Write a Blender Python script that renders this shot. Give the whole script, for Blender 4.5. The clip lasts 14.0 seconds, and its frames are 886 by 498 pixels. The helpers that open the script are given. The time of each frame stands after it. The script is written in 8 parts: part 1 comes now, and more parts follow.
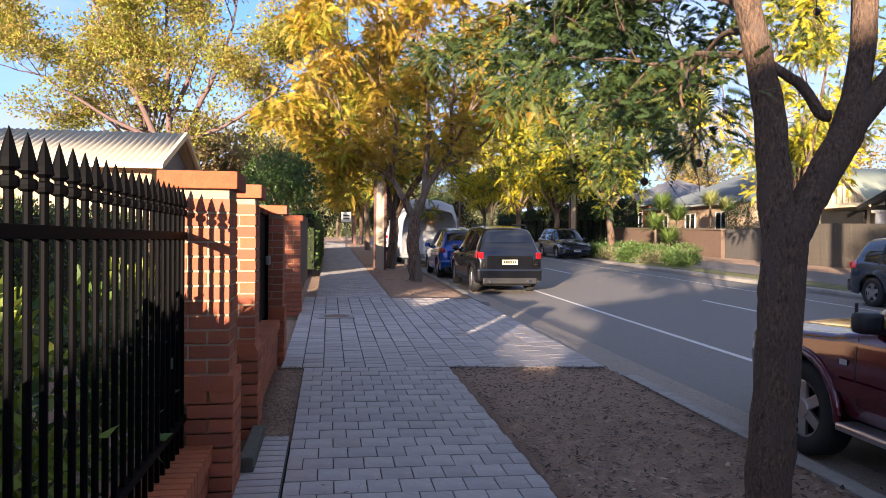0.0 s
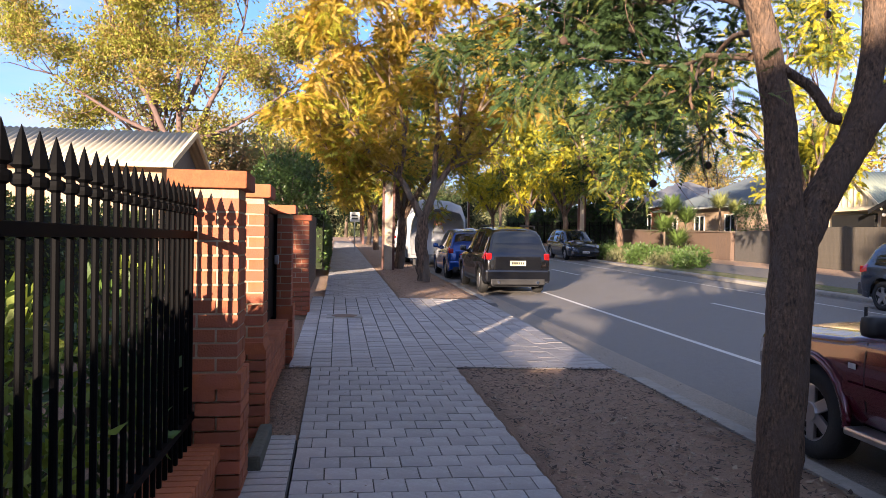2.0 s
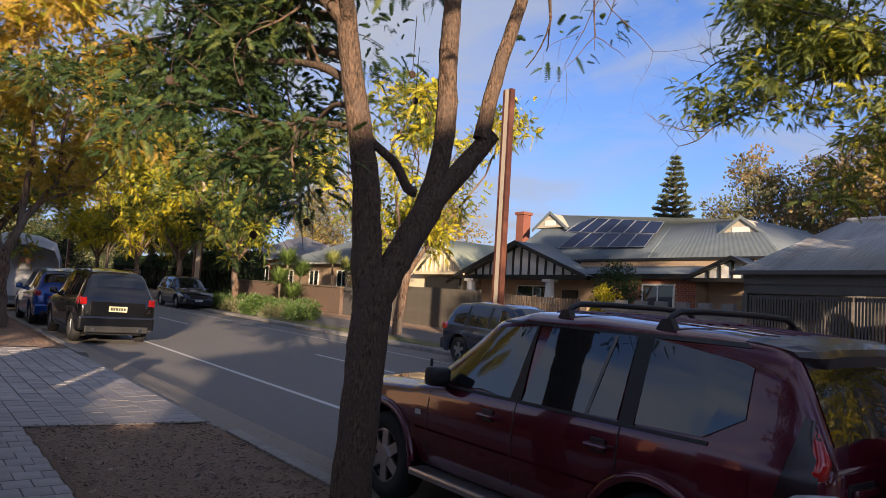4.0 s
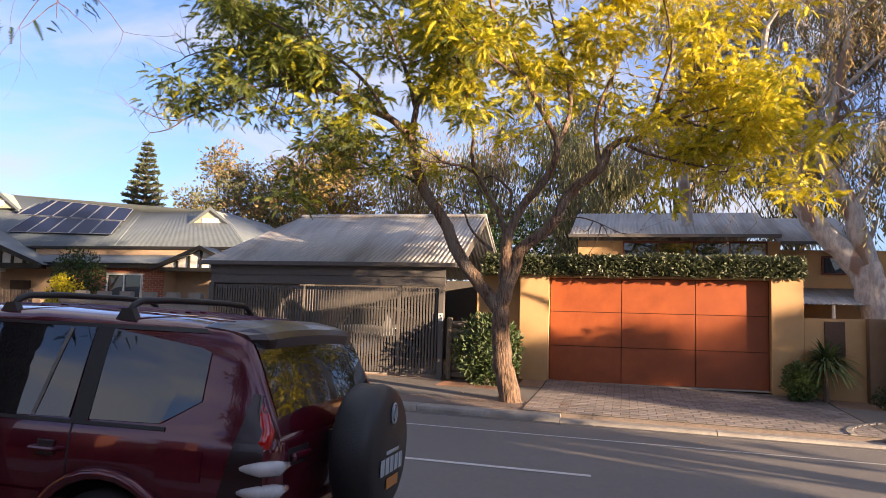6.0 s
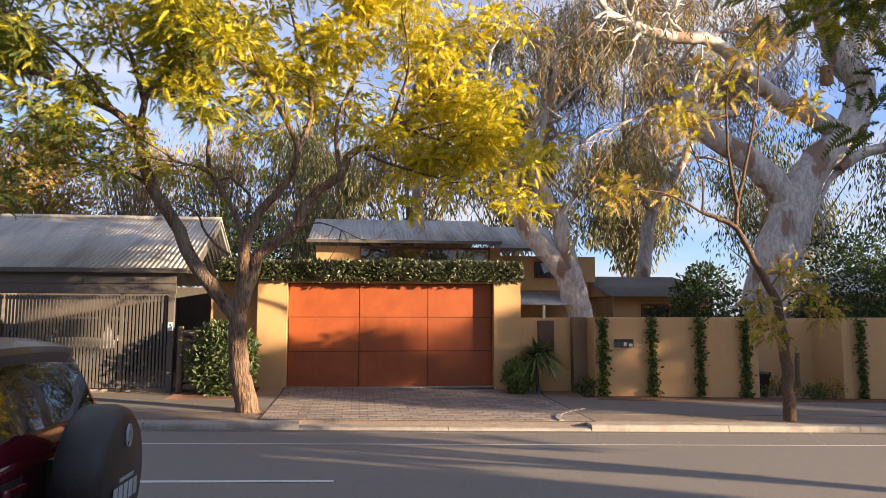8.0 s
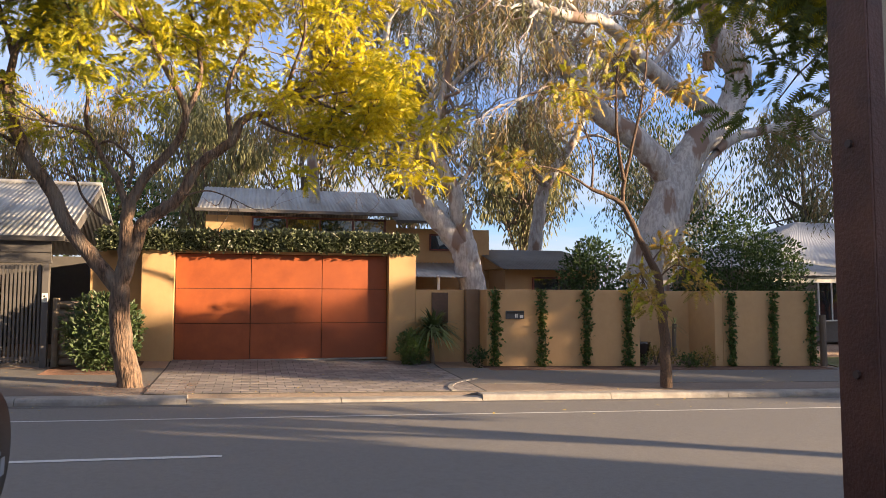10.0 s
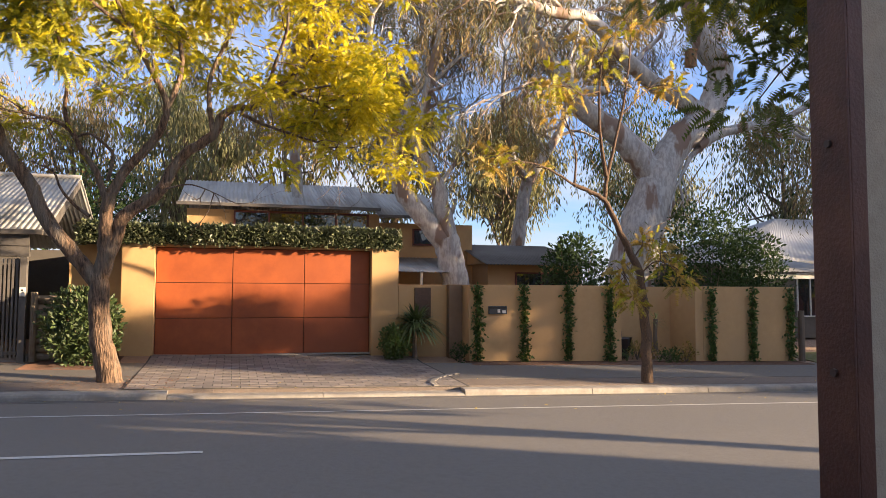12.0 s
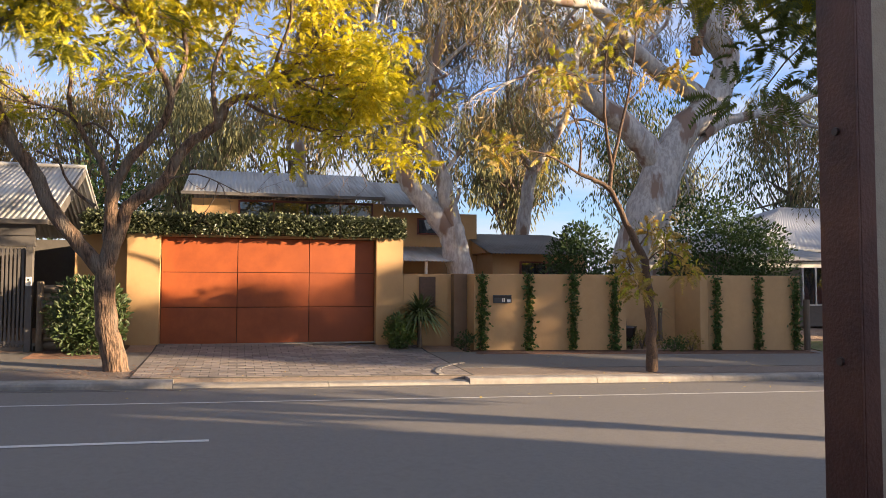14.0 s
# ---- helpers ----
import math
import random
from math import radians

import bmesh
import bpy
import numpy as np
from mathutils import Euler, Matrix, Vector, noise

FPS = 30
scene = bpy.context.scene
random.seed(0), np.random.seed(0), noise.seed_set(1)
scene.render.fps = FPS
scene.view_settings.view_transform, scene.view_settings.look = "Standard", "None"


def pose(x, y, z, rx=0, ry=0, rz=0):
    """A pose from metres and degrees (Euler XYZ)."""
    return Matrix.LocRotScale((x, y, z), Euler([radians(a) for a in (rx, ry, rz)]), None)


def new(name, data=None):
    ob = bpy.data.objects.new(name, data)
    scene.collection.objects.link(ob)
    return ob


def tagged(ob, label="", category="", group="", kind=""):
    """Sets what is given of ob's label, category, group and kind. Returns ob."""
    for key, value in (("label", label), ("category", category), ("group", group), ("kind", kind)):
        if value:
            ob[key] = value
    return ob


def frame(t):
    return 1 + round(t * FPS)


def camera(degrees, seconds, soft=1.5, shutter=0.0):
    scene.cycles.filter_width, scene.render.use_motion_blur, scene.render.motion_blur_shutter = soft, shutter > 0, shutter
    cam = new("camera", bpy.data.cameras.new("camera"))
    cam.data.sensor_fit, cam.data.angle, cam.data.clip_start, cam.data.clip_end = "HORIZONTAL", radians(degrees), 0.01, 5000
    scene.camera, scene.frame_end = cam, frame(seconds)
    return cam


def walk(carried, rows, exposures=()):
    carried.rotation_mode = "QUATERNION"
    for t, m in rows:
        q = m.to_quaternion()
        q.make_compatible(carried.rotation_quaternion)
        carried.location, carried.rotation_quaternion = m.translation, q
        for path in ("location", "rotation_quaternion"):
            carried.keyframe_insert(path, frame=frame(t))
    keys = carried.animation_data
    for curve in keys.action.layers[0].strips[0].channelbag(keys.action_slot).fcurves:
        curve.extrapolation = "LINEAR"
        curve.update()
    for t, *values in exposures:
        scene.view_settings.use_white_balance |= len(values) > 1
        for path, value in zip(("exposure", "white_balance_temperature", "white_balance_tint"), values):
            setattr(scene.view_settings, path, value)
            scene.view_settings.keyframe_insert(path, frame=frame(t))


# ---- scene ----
cam = camera(61.68, 14.0, soft=0.7)
PATH = [
    (0, pose(-0.090, 0.065, 1.739, 89.34, -0.54, -8.74)),
    (0.5, pose(-0.095, 0.065, 1.740, 89.36, -0.50, -8.48)),
    (1, pose(-0.095, 0.063, 1.740, 89.35, -0.50, -8.16)),
    (1.5, pose(-0.093, 0.066, 1.739, 89.35, -0.70, -7.95)),
    (2, pose(-0.089, 0.057, 1.739, 89.38, -0.94, -8.10)),
    (2.2, pose(-0.082, 0.057, 1.736, 89.58, -0.98, -8.39)),
    (4.3, pose(0.058, -0.029, 1.745, 95.52, -3.00, -44.95)),
    (4.5, pose(0.020, -0.019, 1.753, 95.74, -2.56, -50.54)),
    (5, pose(0.007, -0.000, 1.743, 95.95, -2.42, -61.24)),
    (5.5, pose(0.004, -0.066, 1.741, 95.75, -2.28, -68.68)),
    (6, pose(-0.002, -0.105, 1.735, 95.52, -1.72, -76.25)),
    (6.5, pose(0.020, -0.034, 1.747, 95.83, -0.96, -83.56)),
    (7, pose(0.026, 0.024, 1.756, 96.28, -0.16, -89.34)),
    (7.5, pose(0.023, 0.031, 1.761, 96.53, -0.02, -93.40)),
    (8, pose(0.022, -0.005, 1.748, 96.19, 0.02, -96.43)),
    (8.5, pose(0.043, -0.009, 1.746, 95.95, 0.20, -99.77)),
    (9, pose(0.067, -0.009, 1.737, 94.98, 0.22, -102.71)),
    (9.2, pose(0.044, -0.017, 1.739, 94.43, 0.22, -103.49)),
    (11.5, pose(0.036, -0.016, 1.773, 93.92, -0.26, -105.24)),
    (12, pose(0.043, -0.023, 1.767, 93.60, -0.20, -105.79)),
    (12.5, pose(0.036, -0.018, 1.762, 93.47, -0.34, -106.27)),
    (13, pose(0.037, -0.016, 1.763, 93.42, -0.36, -106.27)),
    (13.5, pose(0.042, -0.020, 1.766, 93.12, -0.26, -105.87)),
    (14, pose(0.050, -0.022, 1.766, 92.77, -0.14, -105.44)),
]
EXPOSURES = [(0, 2.18, 5700, 15), (2.2, 2.18, 5700, 15), (3.2, 1.7, 5900, 17), (4.3, 1.3, 6000, 14), (4.6, 1.72, 6300, 16), (5.0, 1.97, 6450, 19), (8.0, 2.1, 6650, 14), (14, 2.13, 6600, 12)]
walk(cam, PATH, EXPOSURES)

# ---------------------------------------------------------------- light
SUN_DIR = Vector((0.44, 0.895, -0.15)).normalized()      # the way the light goes


def make_world():
    w = bpy.data.worlds.new("sky")
    scene.world = w
    w.use_nodes = True
    nt = w.node_tree
    bg = nt.nodes["Background"]
    sky = nt.nodes.new("ShaderNodeTexSky")
    sky.sky_type = "NISHITA"
    sky.sun_disc = False
    sky.sun_elevation = math.asin(-SUN_DIR.z)
    sky.sun_rotation = math.atan2(-SUN_DIR.x, -SUN_DIR.y)
    sky.air_density, sky.dust_density, sky.ozone_density = 0.9, 0.7, 3.0
    # clouds: stretched noise over the dome
    tc = nt.nodes.new("ShaderNodeTexCoord")
    mp = nt.nodes.new("ShaderNodeMapping")
    mp.inputs["Scale"].default_value = (1.6, 1.6, 5.0)
    mp.inputs["Location"].default_value = (0.3, 0.1, 0.25)
    n1 = nt.nodes.new("ShaderNodeTexNoise")
    n1.inputs["Scale"].default_value = 1.7
    n1.inputs["Detail"].default_value = 9
    n1.inputs["Roughness"].default_value = 0.55
    n1.inputs["Distortion"].default_value = 0.5
    rp = nt.nodes.new("ShaderNodeValToRGB")
    rp.color_ramp.elements[0].position = 0.40
    rp.color_ramp.elements[1].position = 0.64
    rp.color_ramp.elements[0].color = (0.1, 0.1, 0.1, 1)
    mix = nt.nodes.new("ShaderNodeMix")
    mix.data_type = "RGBA"
    mix.inputs[7].default_value = CLOUD
    L = nt.links.new
    L(tc.outputs["Generated"], mp.inputs["Vector"])
    L(mp.outputs["Vector"], n1.inputs["Vector"])
    L(n1.outputs["Fac"], rp.inputs["Fac"])
    L(rp.outputs["Color"], mix.inputs[0])
    tone = nt.nodes.new("ShaderNodeMix")
    tone.data_type, tone.blend_type = "RGBA", "MULTIPLY"
    tone.inputs[0].default_value = 1.0
    tone.inputs[7].default_value = (0.57, 0.57, 0.72, 1)
    L(sky.outputs["Color"], tone.inputs[6])
    L(tone.outputs[2], mix.inputs[6])
    L(mix.outputs[2], bg.inputs["Color"])
    bg.inputs["Strength"].default_value = SKY_STRENGTH
    sun = bpy.data.lights.new("sun", "SUN")
    sun.energy, sun.angle, sun.color = SUN_STRENGTH, radians(0.6), (1.0, 0.75, 0.48)
    ob = new("sun", sun)
    ob.rotation_euler = SUN_DIR.to_track_quat("-Z", "Y").to_euler()
    ob.location = (-30, -30, 30)


CLOUD = (1.52, 1.60, 1.74, 1)
SKY_STRENGTH = 0.128
SUN_STRENGTH = 4.6
make_world()

# ---------------------------------------------------------------- materials
MATS = {}


def mat(name, c1, c2=None, rough=0.8, metal=0.0, scale=6.0, bump=0.0, bscale=60.0, spread=0.0, coat=0.0, c3=None, stretch=(1, 1, 1),
        stain=0.0, island=0.0, trans=0.0, spec=0.5, contrast=0.25, bdist=0.02, edge=(0.46, 0.66)):
    """A surface with colour variation at two scales, fine relief, and piece to piece variation."""
    if name in MATS:
        return MATS[name]
    m = bpy.data.materials.new(name)
    m.use_nodes = True
    nt = m.node_tree
    N, L = nt.nodes.new, nt.links.new
    b = nt.nodes["Principled BSDF"]
    c2 = c2 or tuple(v * 0.8 for v in c1)
    tc = N("ShaderNodeTexCoord")
    mp = N("ShaderNodeMapping")
    mp.inputs["Scale"].default_value = stretch
    L(tc.outputs["Object"], mp.inputs["Vector"])
    n1 = N("ShaderNodeTexNoise")
    n1.inputs["Scale"].default_value = scale
    n1.inputs["Detail"].default_value = 6
    n1.inputs["Roughness"].default_value = 0.65
    L(mp.outputs["Vector"], n1.inputs["Vector"])
    r1 = N("ShaderNodeValToRGB")
    e = r1.color_ramp.elements
    e[0].position, e[1].position = 0.5 - contrast, 0.5 + contrast
    e[0].color, e[1].color = (*c2, 1), (*c1, 1)
    L(n1.outputs["Fac"], r1.inputs["Fac"])
    col = r1.outputs["Color"]
    if c3:
        n2 = N("ShaderNodeTexNoise")
        n2.inputs["Scale"].default_value = scale * 0.17
        n2.inputs["Detail"].default_value = 5
        L(mp.outputs["Vector"], n2.inputs["Vector"])
        r2 = N("ShaderNodeValToRGB")
        r2.color_ramp.elements[0].position, r2.color_ramp.elements[1].position = edge
        L(n2.outputs["Fac"], r2.inputs["Fac"])
        mx = N("ShaderNodeMix")
        mx.data_type = "RGBA"
        mx.inputs[7].default_value = (*c3, 1)
        L(r2.outputs["Color"], mx.inputs[0])
        L(col, mx.inputs[6])
        col = mx.outputs[2]
    if spread or island:
        hs = N("ShaderNodeHueSaturation")
        mr = N("ShaderNodeMapRange")
        k = spread or island
        mr.inputs["To Min"].default_value, mr.inputs["To Max"].default_value = 1 - k, 1 + k
        if spread:
            oi = N("ShaderNodeObjectInfo")
            L(oi.outputs["Random"], mr.inputs["Value"])
        else:
            g = N("ShaderNodeNewGeometry")
            L(g.outputs["Random Per Island"], mr.inputs["Value"])
        L(mr.outputs["Result"], hs.inputs["Value"])
        L(col, hs.inputs["Color"])
        col = hs.outputs["Color"]
    L(col, b.inputs["Base Color"])
    b.inputs["Roughness"].default_value = rough
    b.inputs["Metallic"].default_value = metal
    b.inputs["Specular IOR Level"].default_value = spec
    b.inputs["Coat Weight"].default_value = coat
    b.inputs["Coat Roughness"].default_value = 0.04
    if bump:
        n3 = N("ShaderNodeTexNoise")
        n3.inputs["Scale"].default_value = bscale
        n3.inputs["Detail"].default_value = 5
        L(mp.outputs["Vector"], n3.inputs["Vector"])
        bp = N("ShaderNodeBump")
        bp.inputs["Strength"].default_value = bump
        bp.inputs["Distance"].default_value = bdist
        L(n3.outputs["Fac"], bp.inputs["Height"])
        L(bp.outputs["Normal"], b.inputs["Normal"])
    if trans:
        t = N("ShaderNodeBsdfTranslucent")
        L(col, t.inputs["Color"])
        ms = N("ShaderNodeMixShader")
        ms.inputs[0].default_value = trans
        L(b.outputs[0], ms.inputs[1])
        L(t.outputs[0], ms.inputs[2])
        L(ms.outputs[0], nt.nodes["Material Output"].inputs["Surface"])
    MATS[name] = m
    return m


def glass_mat(name, tint=(0.02, 0.025, 0.03), rough=0.02):
    """Dark tinted glass with a clear mirror gloss."""
    if name in MATS:
        return MATS[name]
    m = bpy.data.materials.new(name)
    m.use_nodes = True
    b = m.node_tree.nodes["Principled BSDF"]
    b.inputs["Base Color"].default_value = (*tint, 1)
    b.inputs["Roughness"].default_value = rough
    b.inputs["Specular IOR Level"].default_value = 1.0
    b.inputs["IOR"].default_value = 1.52
    MATS[name] = m
    return m


# ---------------------------------------------------------------- shapes
SLOPE = 0.02       # the street climbs along y


def gz(x, y):
    """Height of the ground."""
    k = SLOPE * y
    pts = ((-40, 0.22), (-0.7, 0.17), (1.25, 0.15), (3.12, 0.12), (3.3, 0.11), (3.31, 0.0), (3.75, 0.02), (8.7, 0.10), (12.9, 0.02),
           (13.3, 0.0), (13.31, 0.12), (13.5, 0.13), (17.2, 0.26), (18.6, 0.38), (60, 0.5))
    for (x0, z0), (x1, z1) in zip(pts, pts[1:]):
        if x <= x1:
            return k + z0 + (z1 - z0) * max(0, (x - x0) / (x1 - x0))
    return k + 0.5


def mesh_of(bm, name, material, smooth=False):
    me = bpy.data.meshes.new(name)
    bm.to_mesh(me)
    bm.free()
    for m in (material if isinstance(material, (list, tuple)) else [material]):
        me.materials.append(m)
    if smooth:
        me.polygons.foreach_set("use_smooth", [True] * len(me.polygons))
    return me


def part(name, bm, material, parent=None, label="", smooth=False):
    """One mesh object, under a thing or a part."""
    ob = new(name, mesh_of(bm, name, material, smooth))
    if parent is not None:
        ob.parent = parent
    if label:
        tagged(ob, label)
    return ob


def thing(name, label, category, m=None, group="", kind=""):
    ob = new(name)
    ob.empty_display_size = 0.2
    if m is not None:
        ob.matrix_basis = m
    return tagged(ob, label, category, group, kind)


def raw(name, verts, faces, material, parent=None, label="", smooth=False):
    me = bpy.data.meshes.new(name)
    me.from_pydata(verts, [], faces)
    for m in (material if isinstance(material, (list, tuple)) else [material]):
        me.materials.append(m)
    if smooth:
        me.polygons.foreach_set("use_smooth", [True] * len(me.polygons))
    ob = new(name, me)
    if parent is not None:
        ob.parent = parent
    if label:
        tagged(ob, label)
    return ob


def add_box(bm, x0, x1, y0, y1, z0, z1, bevel=0.0, m=None):
    r = bmesh.ops.create_cube(bm, size=1)
    vs = r["verts"]
    for v in vs:
        v.co = Vector(((x0 + x1) / 2 + v.co.x * (x1 - x0), (y0 + y1) / 2 + v.co.y * (y1 - y0), (z0 + z1) / 2 + v.co.z * (z1 - z0)))
    if bevel:
        es = list({e for v in vs for e in v.link_edges})
        out = bmesh.ops.bevel(bm, geom=es, offset=bevel, segments=2, affect="EDGES", profile=0.6)
        vs = list({v for f in out["faces"] for v in f.verts} | {v for v in vs if v.is_valid})
    if m is not None:
        bmesh.ops.transform(bm, matrix=m, verts=vs)
    return vs


def box(x0, x1, y0, y1, z0, z1, bevel=0.0, m=None):
    bm = bmesh.new()
    add_box(bm, x0, x1, y0, y1, z0, z1, bevel, m)
    return bm


def add_tube(bm, pts, radii, sides=8, cap=True, wob=0.0, seed=0):
    """A tapered tube along a line of points."""
    rnd = random.Random(seed)
    pts = [Vector(p) for p in pts]
    rings = []
    for i, p in enumerate(pts):
        d = (pts[min(i + 1, len(pts) - 1)] - pts[max(i - 1, 0)]).normalized()
        a = d.orthogonal() if i == 0 else a - d * a.dot(d)
        a.normalize()
        b = d.cross(a)
        r = radii[i] if isinstance(radii, (list, tuple)) else radii
        ring = []
        for k in range(sides):
            t = 2 * math.pi * k / sides
            q = r * (1 + rnd.uniform(-wob, wob))
            ring.append(bm.verts.new(p + a * math.cos(t) * q + b * math.sin(t) * q))
        rings.append(ring)
    for r0, r1 in zip(rings, rings[1:]):
        for k in range(sides):
            bm.faces.new((r0[k], r0[(k + 1) % sides], r1[(k + 1) % sides], r1[k]))
    if cap:
        bm.faces.new(list(reversed(rings[0])))
        bm.faces.new(rings[-1])
    return rings


def tube(pts, radii, sides=8, **k):
    bm = bmesh.new()
    add_tube(bm, pts, radii, sides, **k)
    return bm


def add_prism(bm, outline, a, b, axis="x"):
    """An outline of (u, v) pairs drawn out along an axis from a to b."""
    def at(u, v, w):
        return {"x": (w, u, v), "y": (u, w, v), "z": (u, v, w)}[axis]
    f0 = [bm.verts.new(at(u, v, a)) for u, v in outline]
    f1 = [bm.verts.new(at(u, v, b)) for u, v in outline]
    n = len(outline)
    for i in range(n):
        bm.faces.new((f0[i], f0[(i + 1) % n], f1[(i + 1) % n], f1[i]))
    bm.faces.new(list(reversed(f0)))
    bm.faces.new(f1)
    bmesh.ops.recalc_face_normals(bm, faces=bm.faces)
    return f0 + f1


def prism(outline, a, b, axis="x"):
    bm = bmesh.new()
    add_prism(bm, outline, a, b, axis)
    return bm


def catmull(pts, n=4):
    pts = [Vector(p) for p in pts]
    out = []
    for i in range(len(pts) - 1):
        p0, p1, p2, p3 = pts[max(i - 1, 0)], pts[i], pts[i + 1], pts[min(i + 2, len(pts) - 1)]
        for k in range(n):
            t = k / n
            out.append(0.5 * ((2 * p1) + (p2 - p0) * t + (2 * p0 - 5 * p1 + 4 * p2 - p3) * t * t + (3 * p1 - p0 - 3 * p2 + p3) * t ** 3))
    out.append(pts[-1])
    return out


# ---------------------------------------------------------------- foliage
def fine_frond(V, F, p, d, up, size, rnd, pairs=12):
    """A fine feathery leaf with many thin leaflets."""
    d = d.normalized()
    s = d.cross(up)
    if s.length < 1e-3:
        s = d.orthogonal()
    s.normalize()
    n = s.cross(d)
    droop = rnd.uniform(0.1, 0.6)
    for i in range(pairs):
        t = (i + 0.6) / pairs
        q = p + d * size * t + Vector((0, 0, -droop * size * t * t))
        ll = size * 0.27 * (1 - abs(t - 0.4) * 1.0)
        w = size * 0.036
        for sg in (-1, 1):
            e = q + (s * sg + d * 0.35) * ll + n * rnd.uniform(-0.35, 0.2) * ll
            o = len(V)
            V += [q - d * w * 1.45, q + d * w * 1.45, e]
            F.append((o, o + 1, o + 2))


def broad_leaf(V, F, p, d, up, size, rnd, pairs=0):
    """A pointed leaf folded along its middle."""
    d = d.normalized()
    s = d.cross(up)
    if s.length < 1e-3:
        s = d.orthogonal()
    s.normalize()
    n = s.cross(d)
    w = size * rnd.uniform(0.22, 0.32)
    o = len(V)
    V += [p, p + d * size * 0.5 + s * w + n * w * 0.4, p + d * size, p + d * size * 0.5 - s * w + n * w * 0.4]
    F += [(o, o + 1, o + 2), (o, o + 2, o + 3)]


def long_leaf(V, F, p, d, up, size, rnd, pairs=0):
    """A long hanging gum leaf."""
    d = (d * 0.4 + Vector((0, 0, -1))).normalized()
    s = d.cross(Vector((rnd.uniform(-1, 1), rnd.uniform(-1, 1), 0.2))).normalized()
    w = size * 0.11
    o = len(V)
    V += [p, p + d * size * 0.45 + s * w, p + d * size + s * w * 0.6, p + d * size * 0.5 - s * w]
    F += [(o, o + 1, o + 2), (o, o + 2, o + 3)]


def weeping_spray(V, F, p, d, up, size, rnd, pairs=6):
    """A hanging twig set with long drooping gum leaves."""
    q = p.copy()
    g = Vector((d.x * 0.5, d.y * 0.5, -0.5)).normalized()
    for i in range(pairs):
        g = (g + Vector((0, 0, -0.35)) + rand_dir(rnd) * 0.12).normalized()
        q = q + g * size * 0.55
        e = (g + rand_dir(rnd) * 0.7).normalized()
        s = e.cross(rand_dir(rnd))
        s = s.normalized() * size * 0.085
        o = len(V)
        V += [q, q + e * size * 0.45 + s, q + e * size * rnd.uniform(0.8, 1.15), q + e * size * 0.5 - s]
        F.append((o, o + 1, o + 2, o + 3))


def rand_dir(rnd):
    while True:
        v = Vector((rnd.uniform(-1, 1), rnd.uniform(-1, 1), rnd.uniform(-1, 1)))
        if 0.05 < v.length < 1:
            return v.normalized()


def clump(V, F, c, rad, n, leaf, size, rnd, flat=0.7, up=0.15, level=0.0):
    """n leaves over an uneven ball about c; level lays them out in flat sprays."""
    for _ in range(n):
        d = rand_dir(rnd)
        r = rad * rnd.uniform(0.35, 1.0) ** 0.7
        p = c + Vector((d.x * r, d.y * r, d.z * r * flat))
        g = (d + rand_dir(rnd) * 0.8 + Vector((0, 0, up))).normalized()
        top = rand_dir(rnd)
        if level:
            g = Vector((g.x, g.y, g.z * (1 - level) - 0.1)).normalized()
            top = Vector((0, 0, 1)) + rand_dir(rnd) * (1 - level) * 1.4
        leaf(V, F, p, g, top, size * rnd.uniform(0.7, 1.3), rnd)


def grow(bm, tips, start, d, length, r, depth, rnd, bend=0.25, split=(2, 3), lift=0.1, shrink=0.7, sides=6):
    """A branch that bends and splits; the ends of the twigs go into tips."""
    pts, rad = [start], [r]
    p, q = start.copy(), d.normalized()
    n = 4
    for i in range(n):
        q = (q + rand_dir(rnd) * bend + Vector((0, 0, lift))).normalized()
        p = p + q * length / n
        pts.append(p.copy())
        rad.append(r * (1 - 0.45 * (i + 1) / n))
        if depth <= 1:
            tips.append((p.copy(), q.copy()))
    add_tube(bm, pts, rad, sides=max(4, sides), cap=False, wob=0.08, seed=rnd.random())
    if depth <= 0:
        return
    for _ in range(rnd.randint(*split)):
        side = (q + rand_dir(rnd) * 0.85).normalized()
        k = rnd.choice((2, 3, 4, 4))
        grow(bm, tips, pts[k], side, length * rnd.uniform(0.6, 0.9), rad[k] * shrink, depth - 1, rnd, bend, split, lift, shrink, sides - 1)


